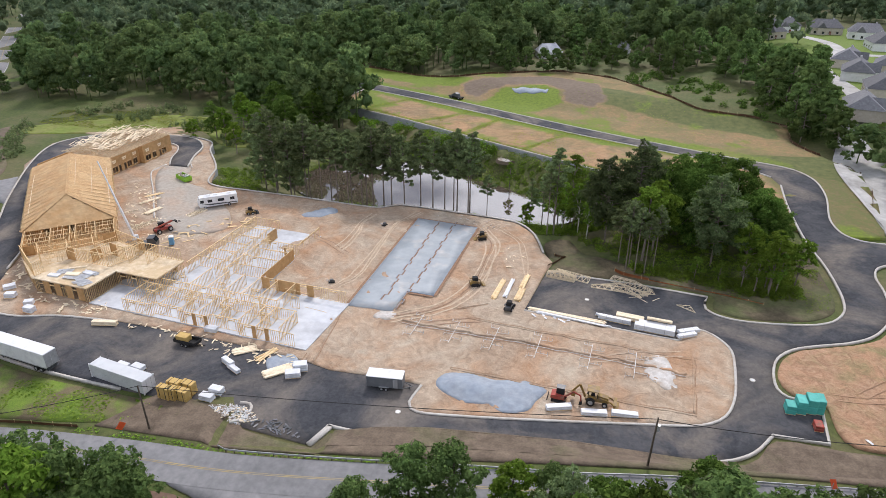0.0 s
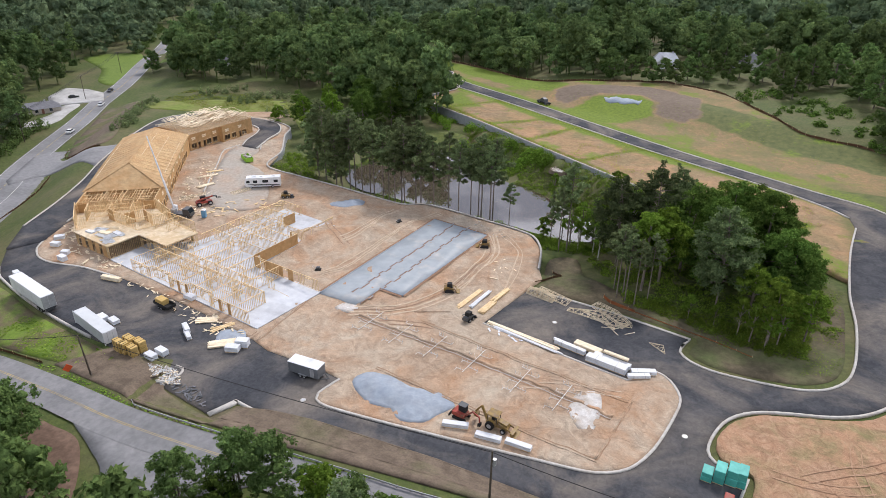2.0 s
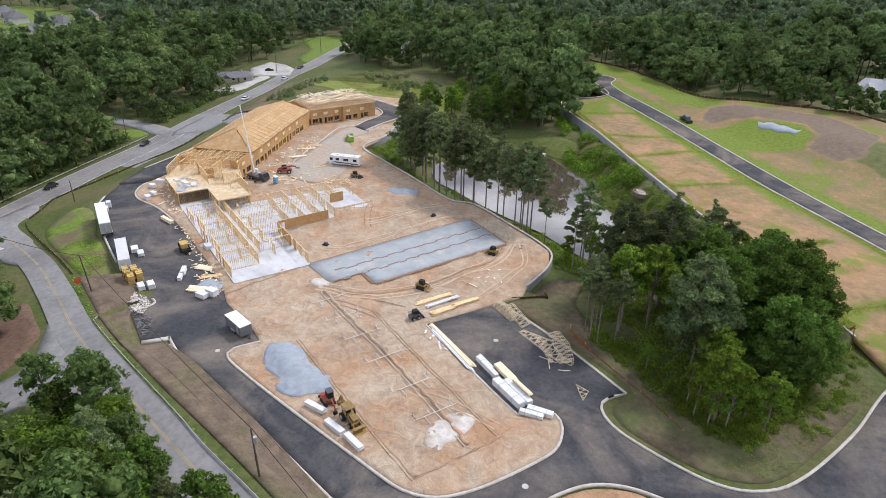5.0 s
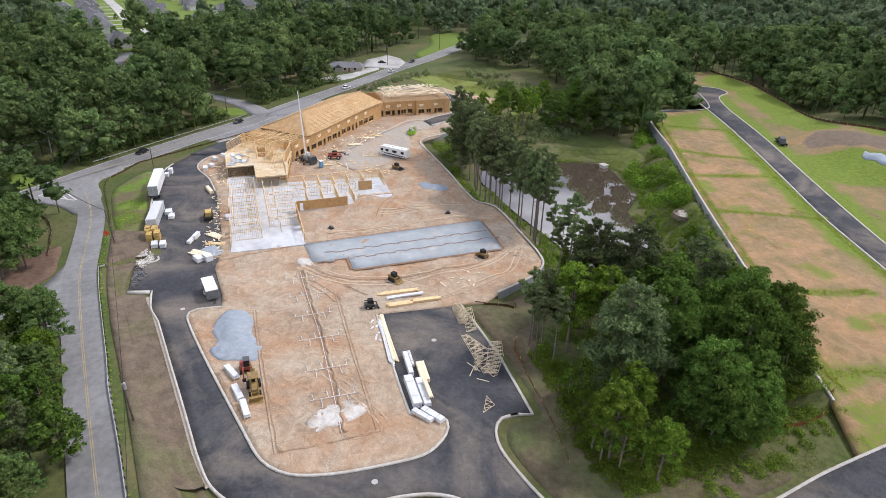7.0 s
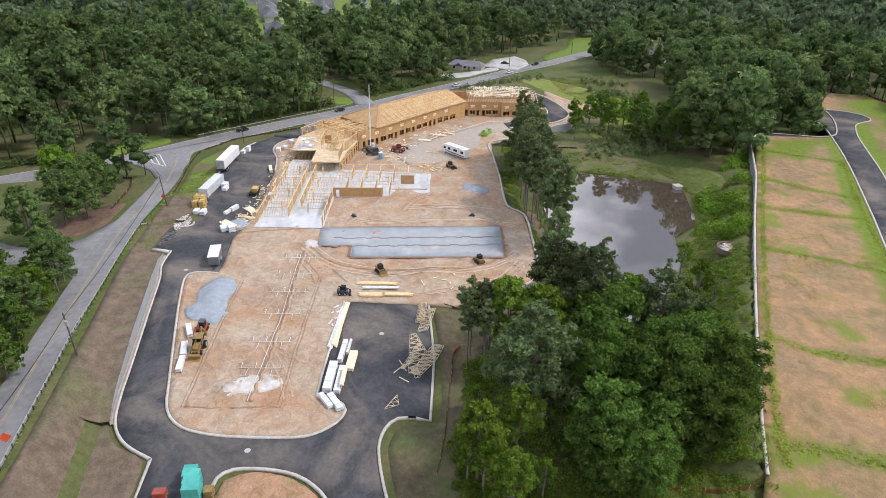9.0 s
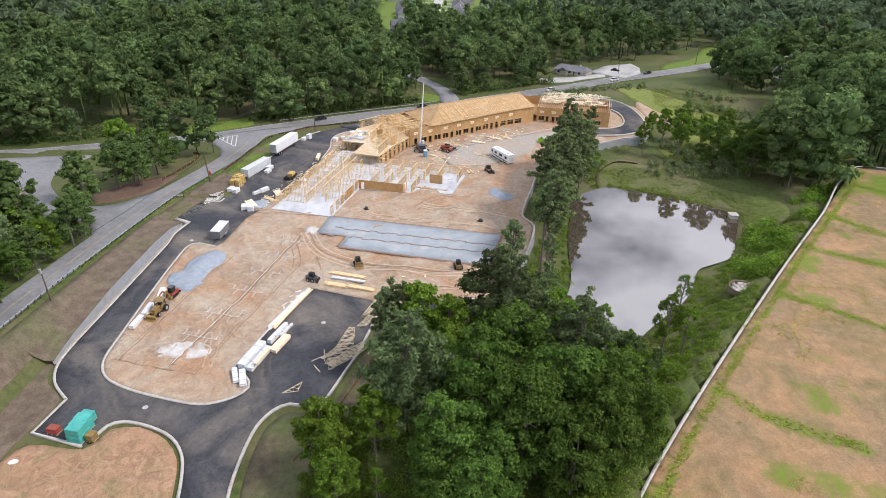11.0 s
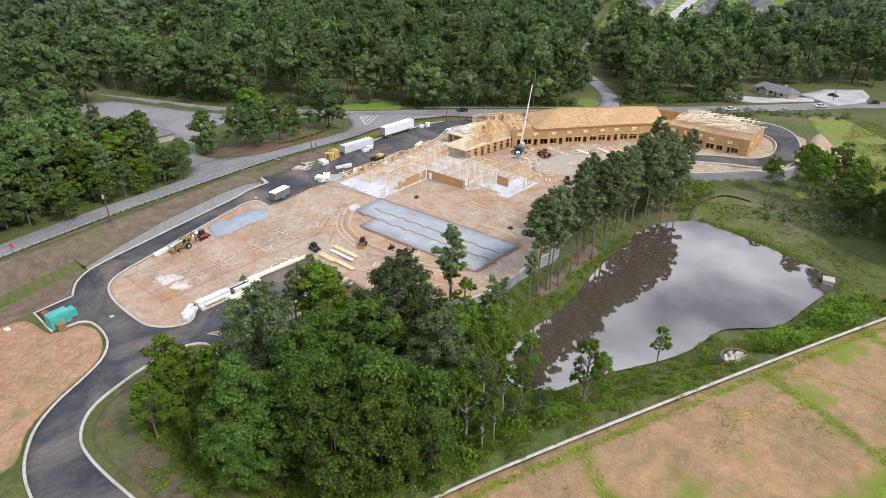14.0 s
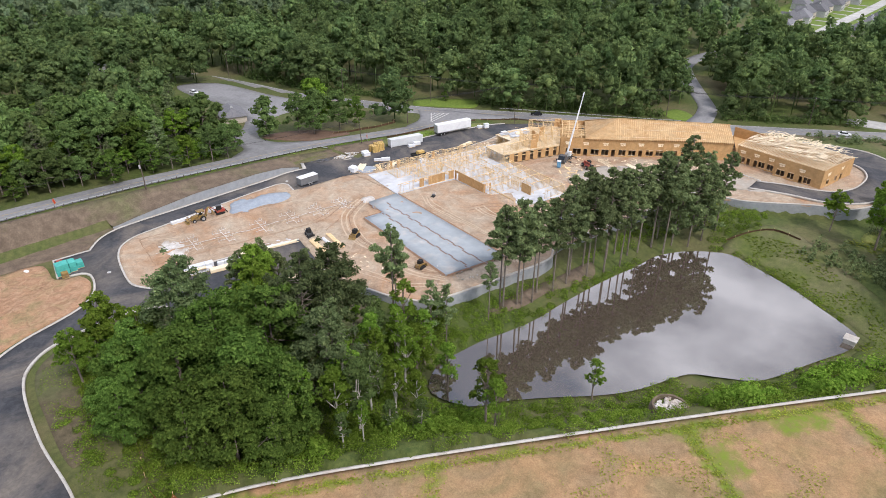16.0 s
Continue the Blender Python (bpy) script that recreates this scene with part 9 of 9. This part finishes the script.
part("ring", bm, bank_earth, e, "dark earth rim")
bm = bmesh.new()
for i in range(160):
    a, q = rng.uniform(0, 6.28), 2.7 * math.sqrt(rng.uniform(0, 1))
    s = rng.uniform(0.12, 0.3)
    box(bm, -s, -s, -s, s, s, s, pose(q * math.cos(a), q * math.sin(a), 0.3, rng.uniform(0, 90), rng.uniform(0, 90), 0))
tagged(part("rip_rap", bm, rock, e, "pale rip-rap stones"), kind="stuff")


# ---- fences of fabric, guard rail, poles ----
def fabric(line, h, mat, label, every=2.5, name="silt_fence", zf=surf):
    l = smooth(plan(*line), 1.6)
    e = thing(name, label, "fence", kind="structure")
    p = np.array(l)
    z = zf(p[:, 0], p[:, 1])
    bm = bmesh.new()
    low = [bm.verts.new((q[0], q[1], h0 - 0.1)) for q, h0 in zip(p, z)]
    top = [bm.verts.new((q[0] + 0.05 * math.sin(i * 1.7), q[1] + 0.05 * math.cos(i * 2.1), h0 + h * (0.88 + 0.12 * math.sin(i * 0.9)))) for i, (q, h0) in enumerate(zip(p, z))]
    for i in range(len(p) - 1):
        bm.faces.new((low[i], low[i + 1], top[i + 1], top[i]))
    bmesh.ops.solidify(bm, geom=bm.faces[:], thickness=0.03)
    part("fabric", bm, mat, e)
    for i in range(0, len(p), 2):
        bm = bmesh.new(); box(bm, -0.03, -0.03, 0, 0.03, 0.03, h + 0.2)
        part("stake", bm, lumber, e).matrix_basis = pose(p[i][0], p[i][1], z[i])
    return e


fabric(((24.5, 102.6), (30.5, 100.7), (37, 98.6), (42, 96.6)), 0.35, orange_mesh, "flattened orange silt fence before the brambles")
fabric(((19.0, 105.4), (20.4, 103.9), (24.5, 102.6)), 0.9, orange_mesh, "sagging orange-brown silt fence at the wood's edge")
fabric(((48.8, 118.4), (50.0, 123), (51.4, 128), (51.2, 132), (50, 134)), 0.9, orange_mesh, "orange-brown silt fence along the wood")
fabric(((8.6, 112.6), (10.6, 111.0), (9.4, 108.6), (7.0, 105.6)), 0.7, silt, "torn black silt fence at the end of the wall")
fabric(((-98, 287), (-75, 282), (-49, 267), (-24, 249.5), (-8, 251), (16, 258), (34, 248), (46.5, 225.5), (56, 209.5), (70, 202.5), (78.5, 196), (76.5, 184), (79, 174)), 0.9, silt, "long brown silt fence along the top of the bank")
fabric(((79, 174), (84, 166), (82.5, 152), (78, 140)), 0.9, silt, "brown silt fence along the pale road")
fabric(((-61.5, 149.8), (-65.8, 152.5), (-69, 156.5), (-68.2, 162)), 0.7, silt, "brown silt fence curving round a bare hollow")
fabric(((-142, 136.5), (-137.5, 131.2), (-132.5, 129.2), (-127, 130), (-123, 131.8)), 0.5, silt, "black silt sock round the entrance")
fabric(((-88.5, 58.2), (-84, 57.3), (-76, 56.9), (-60, 56.6), (-52, 56.2)), 0.6, silt, "black silt fence along the verge")
fabric(((-90, 59), (-94, 62.6), (-99.5, 67), (-105.4, 78.2), (-112.6, 92), (-117.4, 102.4), (-121.4, 110.3), (-127, 117.8)), 0.6, silt, "black silt fence beside the public road")


fabric(((-41.5, 45.2), (-50, 45.6), (-58, 45.8), (-66, 44.6), (-66.8, 42.4)), 0.9, silt, "dark brown silt fence round the planted bank")


def guard_rail(line, label):
    l = smooth(plan(*line), 2.0)
    e = thing("guard_rail", label, "guard rail")
    p = np.array(l)
    z = ground_z(p[:, 0], p[:, 1])
    part("rail", sweep(bmesh.new(), [(*q, h_ + 0.60) for q, h_ in zip(p, z)], 0.08, 0.26), rail_zinc, e)
    for i in range(len(p)):
        bm = bmesh.new(); box(bm, -0.07, -0.1, -0.3, 0.07, 0.1, 0.74)
        part("post", bm, pole_wood, e).matrix_basis = pose(p[i][0], p[i][1] + 0.14, z[i])
    return e


guard_rail(((-32.6, 53.8), (-31.2, 52.8), (-20, 52.2), (-7, 51.9), (1.4, 51.7), (8, 51.4), (20, 51.5), (45, 51.2), (80, 51.0)), "galvanised guard rail on dark posts along the road")
guard_rail(((-103.5, 56), (-119, 78.5), (-132.5, 99), (-137, 105)), "long pale guard rail beside the public road")


def utility_pole(x, y, h, label, arms=True, z=None, lean=0.0, box_on=False):
    zz = zat(x * K, y * K) if z is None else z
    e = thing("utility_pole", label, "pole", pose(x * K, y * K, zz - 0.3, lean, 0, 25), "poles along the roads")
    part("pole", rod(bmesh.new(), (0, 0, 0), (0, 0, h), 0.17, 8, 0.11), pole_wood, e)
    if arms:
        part("crossarm", box(bmesh.new(), -1.1, -0.06, h - 0.7, 1.1, 0.06, h - 0.57), pole_wood, e)
        for q in (-1.0, -0.4, 0.4, 1.0):
            part("insulator", rod(bmesh.new(), (q, 0, h - 0.57), (q, 0, h - 0.37), 0.06, 6), steel, e)
    if box_on:
        part("transformer", rod(bmesh.new(), (0.35, 0, h - 2.4), (0.35, 0, h - 1.4), 0.25, 10), steel, e)
    return Vector((x * K, y * K, zz - 0.3 + h - 0.5))


tops = [utility_pole(43, 51.2, 8.8, "dark timber utility pole on the road bank", False, lean=3), utility_pole(15.8, 53.4, 9.0, "dark timber utility pole with a transformer on the road bank", False, lean=2, box_on=True),
        utility_pole(-42.5, 56.2, 9.2, "leaning dark timber utility pole by the verge", False, lean=4), utility_pole(-68.7, 47.3, 10, "timber utility pole by the junction")]
utility_pole(-8.4, 44.5, 9, "timber utility pole with a transformer by the lane", False, box_on=True)
west = [utility_pole(x, y, 12, "tall timber utility pole beside the public road") for x, y in ((-62, -45), (-77, 6), (-93, 34), (-109, 60), (-139, 99), (-161, 137), (-184, 180), (-208, 220))]
utility_pole(-93.9, 69.6, 7, "thin grey lamp post at the roadside", False)


def wires(points, label, sag=0.6, offs=(-0.8, 0.0, 0.8)):
    e = thing("power_line", label, "cable")
    for o in offs:
        for a, b in zip(points, points[1:]):
            side_ = Vector((0.8 * o, 0.6 * o, 0))
            hang = [a.lerp(b, k / 8) + side_ - Vector((0, 0, sag * k / 2 * (1 - k / 8))) for k in range(9)]
            part("wire", sweep(bmesh.new(), hang, 0.07, 0.07), black, e)


wires(west, "thin black power lines along the public road", 1.0)
wires([tops[3], tops[2], tops[1], tops[0]], "thin black cables along the side road", 0.8, (0.0,))
wires([west[3], tops[3]], "thin black cables across the junction", 0.8)

# orange warning sign
e = thing("road_sign", "orange diamond warning sign on a thin post", "sign", at(-45.4, 55.2, 60))
part("post", rod(bmesh.new(), (0, 0, 0), (0, 0, 1.9), 0.04, 6), steel, e)
part("panel", box(bmesh.new(), -0.6, -0.02, -0.6, 0.6, 0.02, 0.6, Matrix.Translation((0, -0.06, 1.7)) @ Matrix.Rotation(radians(45), 4, "Y")), orange_paint, e)
for x, y in ((33.0, 50.9),):
    e = thing("road_sign", "orange warning sign beside the guard rail", "sign", at(x, y, 100))
    part("post", rod(bmesh.new(), (0, 0, 0), (0, 0, 1.9), 0.04, 6), steel, e)
    part("panel", box(bmesh.new(), -0.6, -0.02, -0.6, 0.6, 0.02, 0.6, Matrix.Translation((0, -0.06, 1.7)) @ Matrix.Rotation(radians(45), 4, "Y")), orange_paint, e)
e = thing("satellite_dish", "pale round dish lying on the grass", "dish", at(44.3, 64.6, 30))
part("dish", rod(bmesh.new(), (0, 0, 0.1), (0.15, 0, 0.3), 0.9, 16, 0.5), white_paint, e)
part("foot", rod(bmesh.new(), (0, 0, 0), (0, 0, 0.2), 0.2, 8), steel, e)
# skip and plant on the far road
e = thing("low_loader", "dark low trailer with plant beside the far road", "trailer", at(-21.4, 224.6, -40, float(field_z(-21.4 * K, 224.6 * K)) + 0.1))
part("bed", box(bmesh.new(), -4.0, -1.2, 0.6, 3.4, 1.2, 0.95), black, e)
part("load", profile(bmesh.new(), [(-2.6, 0.95), (1.6, 0.95), (1.2, 2.2), (-0.4, 2.6), (-1.9, 1.8)], -0.9, 0.9), grey_paint, e)
wheels(e, [(x, y) for x in (-3.0, -1.9, 2.4) for y in (-1.1, 1.1)], 0.45, 0.3)


# ---- houses ----
def house(x, y, l, w, h, turn, label, wall=siding, roof=shingle, z=None, rise=0.45, windows=3):
    zz = (zat(x * K, y * K) if z is None else z) - 0.4
    e = thing("house", label, "house", pose(x * K, y * K, zz, 0, 0, turn), "houses round the site")
    part("wall", box(bmesh.new(), -l / 2, -w / 2, 0, l / 2, w / 2, h), wall, e)
    bm = bmesh.new()
    ov, t = 0.5, w * rise
    ridge = l / 2 - w * 0.28
    lo = [bm.verts.new(q) for q in ((-l / 2 - ov, -w / 2 - ov, h), (l / 2 + ov, -w / 2 - ov, h), (l / 2 + ov, w / 2 + ov, h), (-l / 2 - ov, w / 2 + ov, h))]
    r0, r1 = bm.verts.new((-ridge, 0, h + t)), bm.verts.new((ridge, 0, h + t))
    for f in ((lo[0], lo[1], r1, r0), (lo[2], lo[3], r0, r1), (lo[1], lo[2], r1), (lo[3], lo[0], r0), (lo[3], lo[2], lo[1], lo[0])):
        bm.faces.new(f)
    rf = part("roof", bm, roof, e)
    part("chimney", box(bmesh.new(), l * 0.2, -0.4, h + t * 0.4, l * 0.2 + 0.8, 0.4, h + t + 0.6), siding, rf)
    gb_ = bmesh.new()
    g = [gb_.verts.new(q) for q in ((-l * 0.32, -w / 2 - 2.2, h), (-l * 0.02, -w / 2 - 2.2, h), (-l * 0.17, -w / 2 - 2.2, h + t * 0.75), (-l * 0.32, -0.5, h), (-l * 0.02, -0.5, h), (-l * 0.17, -0.5, h + t * 0.75))]
    for f in ((0, 1, 2), (5, 4, 3), (0, 2, 5, 3), (2, 1, 4, 5), (1, 0, 3, 4)):
        gb_.faces.new([g[i] for i in f])
    part("gable", gb_, roof, rf)
    part("porch_wall", box(bmesh.new(), -l * 0.30, -w / 2 - 2.0, 0, -l * 0.04, -w / 2, h), wall, e)
    for s in (-1, 1):
        for i in range(windows):
            xx = -l / 2 + (i + 0.7) * l / (windows + 0.4)
            yy = s * (w / 2 + 0.012)
            if s < 0 and -l * 0.32 < xx < 0:
                yy = -w / 2 - 2.02
            wd = part("window", box(bmesh.new(), xx - 0.6, yy - 0.02, 1.2, xx + 0.6, yy + 0.02, 2.5), glass, e)
            part("sill", box(bmesh.new(), xx - 0.7, yy - 0.08, 1.1, xx + 0.7, yy + 0.08, 1.2), white_paint, wd)
    part("door", box(bmesh.new(), l * 0.1, -w / 2 - 0.04, 0.4, l * 0.1 + 1.0, -w / 2 + 0.02, 2.5), brown_roof, e)
    return e


tan_wall = surface("tan_siding", (0.45, 0.40, 0.33), (0.55, 0.50, 0.42), 1.0, spread=0.15)
white_wall = surface("white_siding", (0.66, 0.66, 0.65), (0.76, 0.76, 0.75), 1.0)
white_roof = surface("pale_metal_roof", (0.55, 0.56, 0.58), (0.66, 0.67, 0.69), 0.8, rough=0.5)
house(-186, 161, 19, 8, 2.6, 58, "low tan roadside house with a grey roof beside the woods", tan_wall, rise=0.3)
house(-176, 246, 12, 9, 3.2, 40, "small grey-roofed house among trees", white_wall)
house(-272, 362, 18, 9, 3, 30, "low house with a red-brown roof far along the road", siding, brown_roof)
house(12, 291, 13, 9, 3.5, 10, "house with a white metal roof behind the field", white_wall, white_roof)
house(42, 302, 14, 9, 3.5, -20, "grey-roofed white house behind the field", white_wall)
house(101, 430, 15, 9, 4, 0, "distant pale house in the trees", white_wall)
for i, (x, y, a) in enumerate(((111, 214, 70), (115, 240, 66), (121, 262, 60), (127, 226, 70), (112, 326, 20), (125, 345, 12), (143, 341, -8), (156, 328, -20), (131, 252, 62), (150, 300, 80), (98, 196, 70))):
    house(x, y, 18, 12, 4.4, a, "grey-roofed new suburban house beyond the field", white_wall if i % 2 else tan_wall, rise=0.38, windows=4)
for i, (x, y, a) in enumerate(((-318, 77, 4), (-334, 75, -6), (-349, 77, 8), (-364, 74, 0), (-380, 77, 5), (-396, 74, -8), (-414, 77, 4), (-432, 75, 0), (-452, 78, 6), (-313, 107, 184), (-330, 110, 176), (-352, 110, 182), (-372, 109, 188), (-392, 113, 180), (-410, 110, 174), (-430, 112, 180), (-452, 110, 184), (-338, 133, 40), (-360, 150, 30), (-372, 168, 60), (-398, 62, 0), (-462, 136, 20), (-400, 138, 10), (-428, 140, 0), (-268, 80, 20))):
    house(x, y, 15, 11.5, 5.0, a, "grey-roofed suburban house beyond the woods", tan_wall if i % 2 else siding, rise=0.42, windows=4)
house(-28.4, 13.6, 13, 9, 2.8, 70, "low roadside building with a dark brown roof among trees", tan_wall, shingle, rise=0.3)
house(6.5, 12, 12, 8, 3.2, 10, "teal-roofed shed hidden in the southern woods", siding, teal_paint)
house(-20, -72, 14, 10, 4.0, 10, "grey house in the southern woods", siding)
strip("street", smooth(plan((-296, 96), (-314, 94.5), (-360, 93.4), (-430, 93), (-500, 91)), 6), -4.2, 4.2, ground_z, light_asphalt, "pale suburban street between houses", "road", 0.45)
strip("street", smooth(plan((-316, 96), (-319, 116), (-330, 140), (-350, 165)), 5), -3.6, 3.6, ground_z, light_asphalt, "pale suburban street between houses", "road", 0.43)
drape("lawn", smooth(plan((-262, 72), (-264, 108), (-302, 120), (-322, 150), (-348, 178), (-392, 176), (-480, 160), (-480, 58), (-400, 50), (-320, 58)), 8, True), ground_z, lawn, "mown lawns round the suburban houses", "lawn", 8.0, 0.25, 0.3)
for x in range(-318, -456, -17):
    for y0_, y1_ in ((89, 81), (98, 105)):
        drape("drive", plan((x + 6, y0_), (x + 8.4, y0_), (x + 8.4, y1_), (x + 6, y1_)), ground_z, light_asphalt, "pale concrete drive of a suburban house", "paving", 4.0, 0.40, 0.3)
strip("street", smooth(plan((78, 122), (79, 140), (82, 163), (92, 186), (104, 214), (108, 246), (116, 272), (130, 290), (134, 313), (128, 334)), 4), -3.4, 3.4, surf, light_asphalt, "pale suburban street between houses", "road", 0.32)
strip("street", smooth(plan((128, 286), (146, 282), (166, 280)), 4), -3.2, 3.2, surf, light_asphalt, "pale suburban street between houses", "road", 0.30)
drape("lawn", smooth(plan((100, 190), (140, 190), (170, 250), (172, 350), (104, 350), (96, 300), (104, 262), (100, 226)), 6, True), ground_z, lawn, "mown lawns round the new houses", "lawn", 6.0, 0.16, 0.3)


def warehouse(x, y, l, w, h, turn, label):
    e = thing("warehouse", label, "building", pose(x * K, y * K, zat(x * K, y * K) - 0.4, 0, 0, turn), "buildings far along the road")
    part("wall", box(bmesh.new(), -l / 2, -w / 2, 0, l / 2, w / 2, h), siding, e)
    part("roof", box(bmesh.new(), -l / 2 + 0.4, -w / 2 + 0.4, h, l / 2 - 0.4, w / 2 - 0.4, h + 0.12), white_paint, e, "white flat roof")
    for s_ in (-1, 1):
        part("parapet", box(bmesh.new(), -l / 2, s_ * (w / 2 - 0.2) - 0.2, h, l / 2, s_ * (w / 2 - 0.2) + 0.2, h + 0.6), siding, e)
    for i in range(int(l / 8)):
        part("loading_door", box(bmesh.new(), -l / 2 + 3 + i * 8, -w / 2 - 0.05, 0.8, -l / 2 + 6.5 + i * 8, -w / 2, 4.6), grey_paint, e)


warehouse(-312, 486, 42, 26, 7, 35, "low white flat-roofed building among far trees")
warehouse(-290, 540, 60, 30, 8, 35, "large white flat-roofed building among far trees")
warehouse(-352, 520, 34, 22, 7, 35, "pale flat-roofed building beside the far road")

# single trees that stand apart
FINE = [oak_kind(71, 13, 4.6, leaf_park, 5000, 0.23, 0.10, 13), oak_kind(72, 12, 4.2, leaf_bright, 4600, 0.23, 0.10, 12), oak_kind(73, 10, 3.6, leaf_oak, 4000, 0.22, 0.10, 11)]
SMALL = [oak_kind(61, 13, 4.6, leaf_park, 2100, 0.40, 0.06, 16, 0.6), oak_kind(62, 12, 4.2, leaf_bright, 1900, 0.40, 0.06, 14, 0.6), oak_kind(63, 10, 3.6, leaf_park, 1600, 0.38, 0.08, 13, 0.6)]
for x, y, k, s in ((-26.6, 35.0, 0, 1.12), (-34.4, 38.6, 0, 1.2), (-40.0, 39.6, 0, 1.25), (-42.8, 37.0, 1, 1.6), (-37.4, 42.0, 0, 1.05), (-46.5, 42.0, 0, 1.2), (-52.6, 41.5, 2, 1.2), (-4.2, 45.6, 0, 0.95), (-8.6, 45.2, 0, 0.9), (1.6, 45.2, 1, 0.85), (5.5, 44.8, 0, 0.8), (19.6, 46.4, 2, 1.05), (10, 44.6, 2, 0.9), (-97, 37, 2, 0.5), (-106, 50, 2, 0.7),
                   (-6, 262, 0, 1.1), (-3.6, 257.5, 0, 1.0), (2.5, 261, 2, 1.2), (9.1, 257.4, 0, 0.95), (14, 260, 2, 1.2), (18.4, 258.4, 0, 0.9), (27.7, 264, 0, 1.05), (36, 266, 2, 1.3), (44.6, 266, 2, 0.9), (56.2, 251, 0, 1.25), (53, 262, 0, 1.3), (62.4, 267.5, 0, 1.5), (58, 276, 0, 1.4), (70.6, 275.3, 0, 1.5), (66, 286, 0, 1.4), (80, 278, 0, 1.45), (87.7, 286, 0, 1.3), (87.9, 269.5, 0, 1.4), (78, 262, 0, 1.4), (76, 254, 0, 1.3), (78.4, 243.2, 0, 1.5), (82, 234, 0, 1.5), (84, 225, 0, 1.6), (77, 210, 0, 1.5), (84.4, 214.6, 0, 1.6), (85.4, 202.3, 0, 1.5), (93.7, 220.5, 0, 1.5), (90, 210, 0, 1.3), (80, 196, 0, 1.3), (86, 190, 0, 1.4), (98, 232, 0, 1.3), (80, 188, 0, 1.2), (86, 180, 0, 1.2), (48, 276, 0, 1.2), (40, 280, 0, 1.2), (30, 276, 0, 1.0), (22, 268, 2, 1.2), (100, 258, 2, 1.0), (34, 292, 0, 1.3), (24, 296, 0, 1.3), (0, 290, 0, 1.3),
                   (-196, 226, 0, 1.0), (-186, 232, 0, 0.9), (-178, 224, 2, 1.2), (-206, 238, 2, 0.9), (-170, 262, 0, 1.1), (-258, 78, 2, 0.8), (-262, 98, 2, 0.7), (-270, 108, 0, 0.7), (-276, 86, 2, 0.7), (-288, 100, 2, 0.7), (-296, 80, 2, 0.8), (-306, 90, 2, 0.5), (-325, 88, 2, 0.5), (-345, 99, 2, 0.5), (-365, 87, 2, 0.5), (-385, 99, 2, 0.5), (-170.5, 150, 2, 0.4), (-20, 21, 0, 0.8), (-8, 42, 2, 0.8)):
    plant("broadleaf_tree", (FINE if 36 < y < 48 else SMALL)[k], x * K, y * K, s, x * 0.7, "rounded green tree standing in the open", "tree", "single trees")
LANE = plan((-20, 48), (-34, 48), (-28, 42), (-25, 38), (-24.4, 32), (-27, 24), (-42, 14), (-66, 4), (-66, 0), (-20, 0), (-14, 24), (-14, 38))
SOUTH_WOOD = plan((-60, 46.5), (-36, 44), (-20, 43.5), (-8, 43.8), (10, 44.2), (40, 44.0), (46, 40), (46, 2), (0, 18), (-30, 20), (-64, 30))
k = 0
for x, y in scatter(SOUTH_WOOD, 4.3, 220, rng, 0.3):
    if signed(np.array([x]), np.array([y]), LANE)[0] > -3.0 or x / K < -22:
        continue
    near = y / K > 39
    if inside(np.array([x]), np.array([y]), plan((8, 38), (-0.9, 42), (-7, 45), (-12, 40), (-11, 33), (6, 33)))[0]:
        continue
    label_, name_ = ("dense green tree on the south side of the road", "broadleaf_tree")
    if k % 6 == 1:
        kind_, q, label_, name_ = PINES[4], rng.uniform(0.45, 0.6) if near else rng.uniform(0.6, 0.8), "bushy grey-green pine on the south side of the road", "pine_tree"
    elif k % 6 == 4:
        kind_, q = OAKS[4], rng.uniform(0.55, 0.7) if near else rng.uniform(0.8, 1.0)
    else:
        kind_, q = (FINE if y / K > 36 else SMALL)[(k * 7) % 3], rng.uniform(0.65, 1.0) if near else rng.uniform(1.15, 1.65)
    plant(name_, kind_, x, y, q, rng.uniform(0, 6.28), label_, "tree", "roadside trees")
    k += 1
